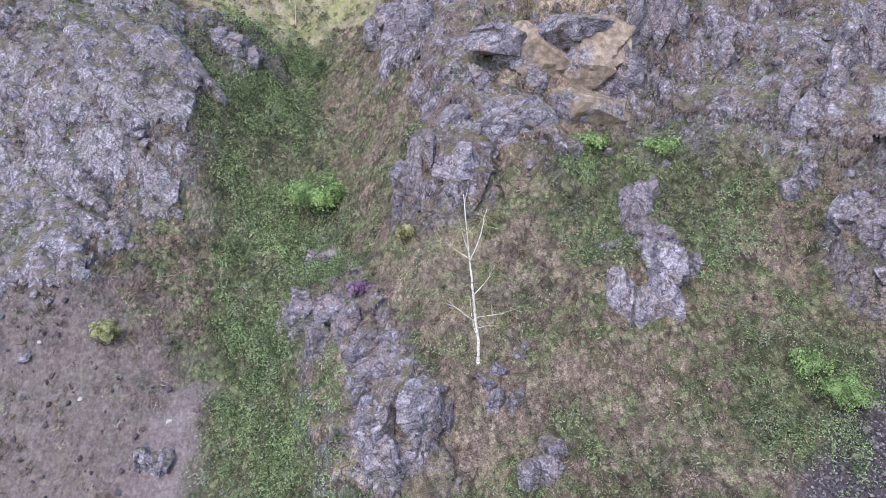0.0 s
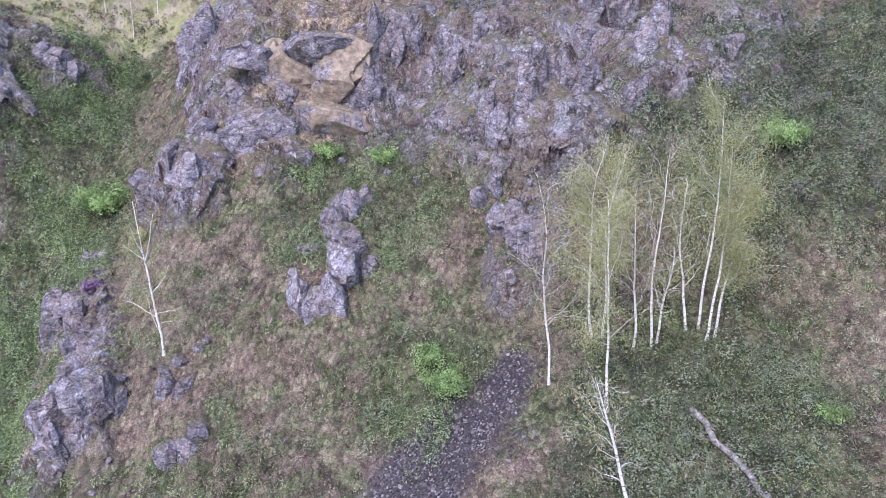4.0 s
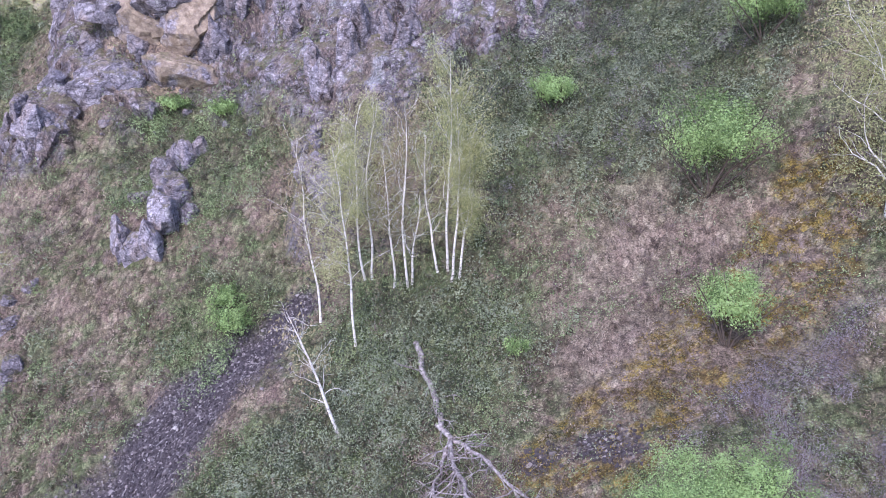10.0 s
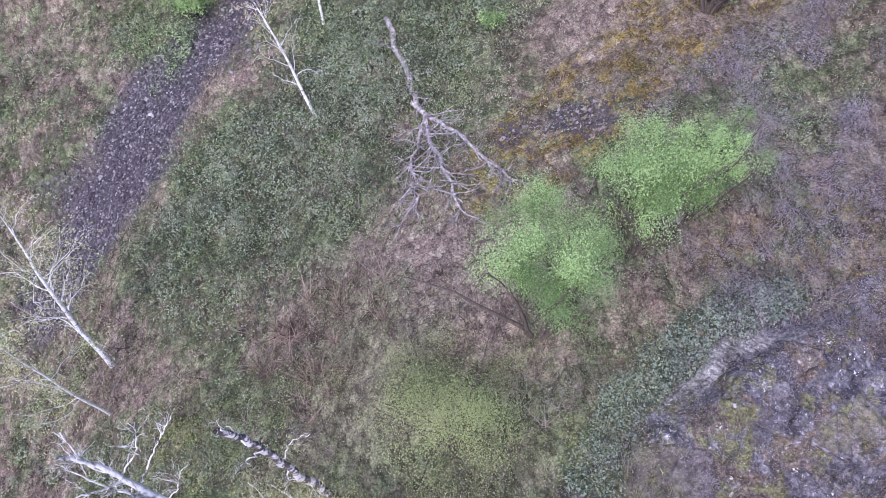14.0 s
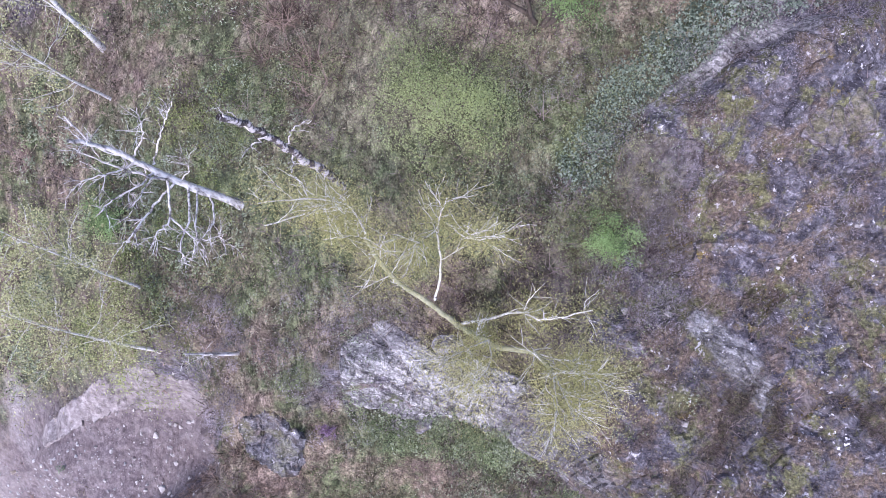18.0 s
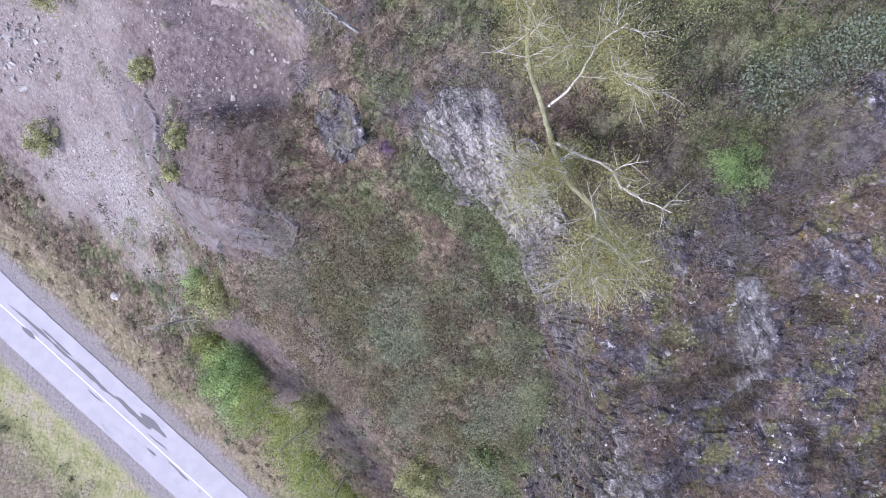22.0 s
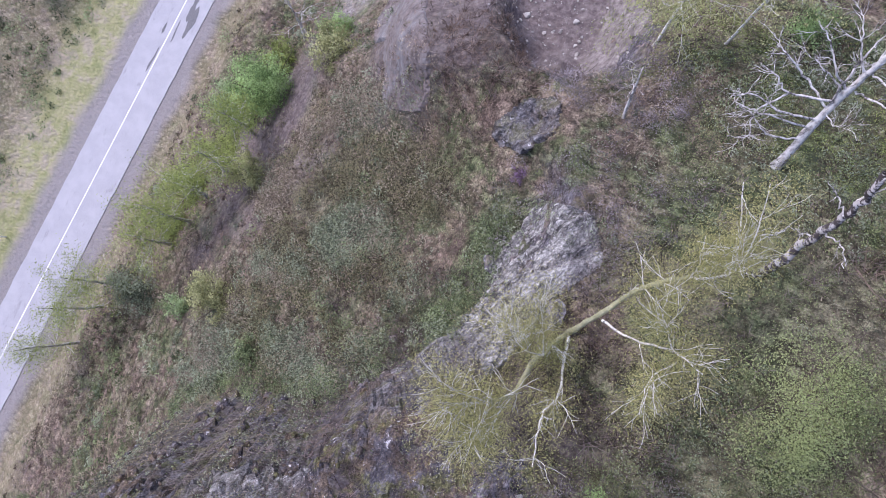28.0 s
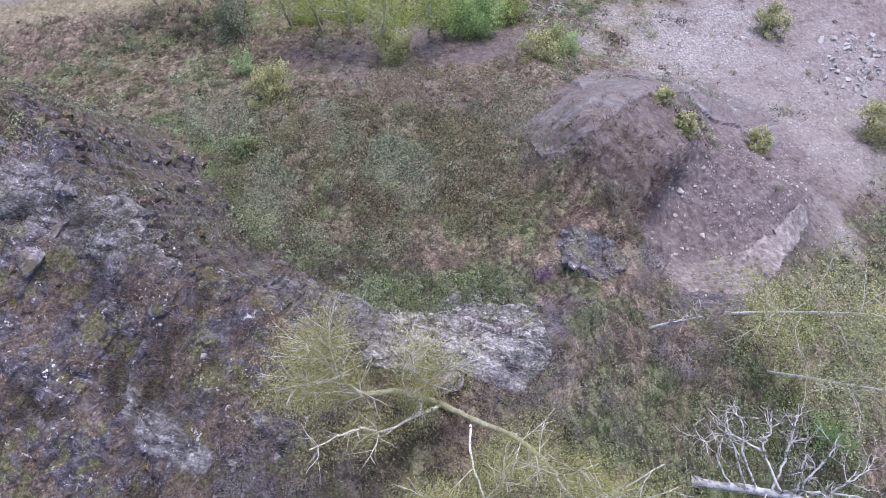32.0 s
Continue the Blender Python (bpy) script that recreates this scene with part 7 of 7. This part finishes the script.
x, y = scatter(2700, cover_rng, lambda x, y: bowl(x, y) * upper_slope(x, y) * (1 - zones(x, y)["earth"]) * step_up(rough_noise(x * 1.6, y * 0.5, 3, 4, 94), 0.4, 0.6), (-12, 24, -20, 3))
stuff("slope_tussocks", clumps(x, y, cover_rng, 26, 0.36, 0.8, 0.07), OLIVE, "olive-brown tussocks streaking the steep slope", "grass")
x, y = scatter(2000, cover_rng, lambda x, y: bowl(x, y) * upper_slope(x, y) * (1 - zones(x, y)["earth"]) * step_up(rough_noise(x * 1.3, y * 0.7, 4.5, 4, 98), 0.5, 0.6), (-10, 26, -22, 3))
stuff("slope_herbs", clumps(x, y, cover_rng, 30, 0.4, 0.8, 0.065), SCRUB_LEAF, "green herbs in streaks down the steep slope", "herbs")
x, y = scatter(1300, cover_rng, lambda x, y: zones(x, y)["rock"] * step_up(rough_noise(x, y, 5, 4, 96), 0.5, 0.6), (-112, 6, 62, 104))
stuff("cliff_shrubs", clumps(x, y, cover_rng, 30, 0.5, 1.3, 0.085), HERB_LEAF, "green shrubs rooted in cracks of the cliffs", "shrubs")
x, y = scatter(420, cover_rng, lambda x, y: np.clip(blob(x, y, -17, 7.5, 5, 4, 0, rag=0.9) + 0.7 * blob(x, y, -15, 14, 4, 5, 0, rag=0.9), 0, 1) * step_up(rough_noise(x, y, 2.5, 3, 97), 0.4, 0.6), (-26, -8, 2, 22))
stuff("lime_undergrowth", clumps(x, y, cover_rng, 50, 0.45, 0.9, 0.05), LUSH, "yellow-green undergrowth under the leaning birches", "undergrowth")
x, y = scatter(2200, cover_rng, lambda x, y: np.clip(0.8 * strip(x, y, ((-72, 96), (-70, 82), (-64, 68), (-60, 54), (-57, 42)), 11, rag=0.9) + blob(x, y, -60, 52, 3, 9, -28) + blob(x, y, -31, 69, 7, 2.5, 0) + 0.6 * blob(x, y, -29, 60, 7, 5, 0) + 0.8 * blob(x, y, -25, 47, 4, 6, 30), 0, 1) * step_up(rough_noise(x, y, 3, 3, 89), 0.42, 0.58), (-80, -18, 38, 100))
stuff("gully_shrubs", clumps(x, y, cover_rng, 44, 0.5, 1.5, 0.075), VERDANT, "vivid green shrubs crowding the gully", "shrubs")
x, y = scatter(1000, cover_rng, lambda x, y: step_up(-(y - ridge_edge(x, y)), -0.2, 0.2) * (1 - step_up(-(y - ridge_edge(x, y)), 0.8, 2.8)) * step_up(rough_noise(x, y, 2, 3, 90), 0.3, 0.55), (-4, 22, -16, 3))
stuff("ridge_foot_herbs", clumps(x, y, cover_rng, 40, 0.3, 0.7, 0.05), HERB_LEAF, "dark green herbs along the foot of the ridge", "herbs")
x, y = scatter(1500, cover_rng, lambda x, y: shelf_cover(x, y) * step_up(rough_noise(x, y, 2.4, 4, 92), 0.5, 0.62), (4, 34, -12, 19))
stuff("shelf_shrubs", clumps(x, y, cover_rng, 26, 0.26, 0.7, 0.045), OLIVE, "olive-brown dwarf shrubs on the rock shelf", "shrubs")

x, y = scatter(3800, cover_rng, lambda x, y: turf_weight(x, y) * step_up(rough_noise(x, y, 4.5, 4, 93), 0.5, 0.62), (-56, 24, 24, 74))
stuff("turf_herbs", clumps(x, y, cover_rng, 26, 0.36, 0.5, 0.06), VERDANT, "patches of fresh green herbs in the turf", "herbs")

# ---- stones ----
def crag_weight(x, y):
    z = zones(x, y)
    gaps = step_up(rough_noise(x, y, 5, 4, 71), 0.40, 0.52) * (1 - 0.9 * blob(x, y, 14, 6, 13, 10, 0, edge=0.8))
    return np.clip(z["rock"] * gaps * np.clip(nearness(x, y) * 1.2, 0.35, 1), 0, 1)


x, y = scatter(2600, cover_rng, crag_weight)
stuff("crag_blocks", chunks(x, y, cover_rng, 0.12, 1.25, (1.0, 0.7, 1.0), 0.34, 0.3, 3.6, 0.3), ROCK, "angular jointed blocks of the grey cliffs", "rock")
x, y = scatter(700, cover_rng, lambda x, y: step_up(y - ridge_edge(x, y), -0.5, 0.0) * (1 - step_up(y - ridge_edge(x, y), 1.3, 2.0)) * step_up(rough_noise(x, y, 2.4, 3, 72), 0.38, 0.55), (8, 30, -20, 1))
stuff("ridge_blocks", chunks(x, y, cover_rng, 0.15, 0.95, (1.0, 0.75, 0.6), 0.3, 0.35, 2.6, 0.3), CRUST, "angular dark rock ledges along the broken ridge", "rock")
x, y = scatter(2600, cover_rng, lambda x, y: np.clip(zones(x, y)["gravel"], 0, 1))
stuff("scree", chunks(x, y, cover_rng, 0.06, 0.36, (1, 0.8, 0.6), 0.2, 0.6, 3.0), STONE, "loose angular scree and gravel", "scree")


def stone_field(name, at, n, weight, box, lo, hi, mat, label, category, seed):
    """A field of loose stones, each a piece of its own."""
    rng = np.random.default_rng(seed)
    root = new(name)
    x0, y0 = at
    z0 = float(ground(x0, y0)[0])
    root.location = (x0, y0, z0)
    kinds = [mesh_of("stone", v, f, mat) for v, f in chunk_kinds(rng, 8, 14)]
    x, y = scatter(n, rng, weight, box)
    z = ground(x, y)
    for i in range(len(x)):
        ob = new("stone", kinds[i % 8])
        ob.parent = root
        s = lo + (hi - lo) * rng.uniform() ** 2.5
        ob.location = (x[i] - x0, y[i] - y0, z[i] - z0 + 0.1 * s)
        ob.rotation_euler = rng.uniform(0, 6.28, 3)
        ob.scale = (s, s * 0.8, s * 0.65)
    return tagged(root, label, category)


x, y = scatter(4200, cover_rng, lambda x, y: blob(x, y, -30, -18, 9, 4, 15, rag=0.8) + 0.25 * blob(x, y, -34, -8, 12, 9, 15, rag=0.9) + 0.25 * blob(x, y, -19, 0.5, 7, 4.5, 10), (-52, -8, -28, 8))
stuff("gravel", chunks(x, y, cover_rng, 0.06, 0.3, (1, 0.8, 0.6), 0.2, 0.6, 3.0), CHALK, "pale broken gravel spread below the quarry", "gravel")
stone_field("scree_run", SCREE_LINE[3], 290, lambda x, y: strip(x, y, SCREE_LINE, 4.6), (-30, -12, 26, 52), 0.15, 0.5, STONE, "run of dark broken stones down the gully", "scree", 31)
stone_field("stone_litter", (13, 8), 290, lambda x, y: blob(x, y, 14, 8, 9, 7, 0, rag=0.8) * step_up(rough_noise(x, y, 2.5, 3, 81), 0.45, 0.6), (2, 26, -2, 18), 0.08, 0.4, CHALK, "white-flecked loose stones on dark mossy rock", "stones", 32)
stone_field("quarry_stones", (-19, -1), 298, lambda x, y: 0.6 * blob(x, y, -20, 0, 7, 4.5, 10) + 0.4 * blob(x, y, -31, -15, 11, 8, 15), (-44, -10, -26, 8), 0.06, 0.34, CHALK, "pale stones strewn over bare quarry earth", "stones", 33)
stone_field("stone_heap", (-47, -12.5), 150, lambda x, y: blob(x, y, -47, -12.5, 5, 3.6, 15, rag=0.8), (-56, -38, -20, -6), 0.25, 0.95, CHALK, "heap of pale broken stones on pinkish gravel", "stones", 36)
stone_field("scree_slope", (-86, 55), 280, lambda x, y: blob(x, y, -86, 52, 14, 13, 0), (-104, -70, 36, 68), 0.2, 0.8, STONE, "loose stones on the violet-grey scree slope", "scree", 34)
stone_field("moss_stones", (5, 30), 120, lambda x, y: blob(x, y, 5.5, 29.5, 2.6, 1.6, 0, rag=0.7) + blob(x, y, 2.4, 29.6, 1.5, 1, 0, rag=0.7), (0, 10, 26, 33), 0.15, 0.45, STONE, "violet-grey stones showing through golden moss", "stones", 35)


# ---- by the road ----
def asphalt_patches():
    spots = ((-36, 0.75, 14, 0.32), (-31, 1.15, 5, 0.3), (-25.5, 1.0, 7, 0.45), (-19, 1.2, 6, 0.7), (-15.5, 1.75, 4.5, 0.8), (-13, 0.5, 3, 0.22), (-33, -0.3, 2.4, 0.5), (-9, -0.4, 3.5, 0.25), (-12, -0.9, 1.6, 0.35), (-22, -0.35, 2.5, 0.18))
    for i, (s, off, ln, w) in enumerate(spots):
        tagged(road_strip("asphalt_patch", off - w / 2, off + w / 2, 0.072 + 0.001 * i, PATCH, s, s + ln, 0.5, 0.25, True), "dark worn patch in the pale asphalt", "road patch", kind="structure")


asphalt_patches()


def marker_post(x, y):
    root = new("marker_post")
    root.location = (x, y, float(ground(x, y)[0]))
    part("post", Pile_of(tube([(0, 0, -0.2), (0, 0, 1.5), (0.02, 0, 1.9)], [0.09, 0.09, 0.085], 10), PAINT), root)
    part("band", Pile_of(tube([(0.02, 0, 1.9), (0.02, 0, 2.2), (0.02, 0, 2.22)], [0.092, 0.092, 0.001], 10), BROWN), root, "dark band round the top")
    return tagged(root, "white roadside post with a dark top", "marker post")


marker_post(19.5, -48.0)
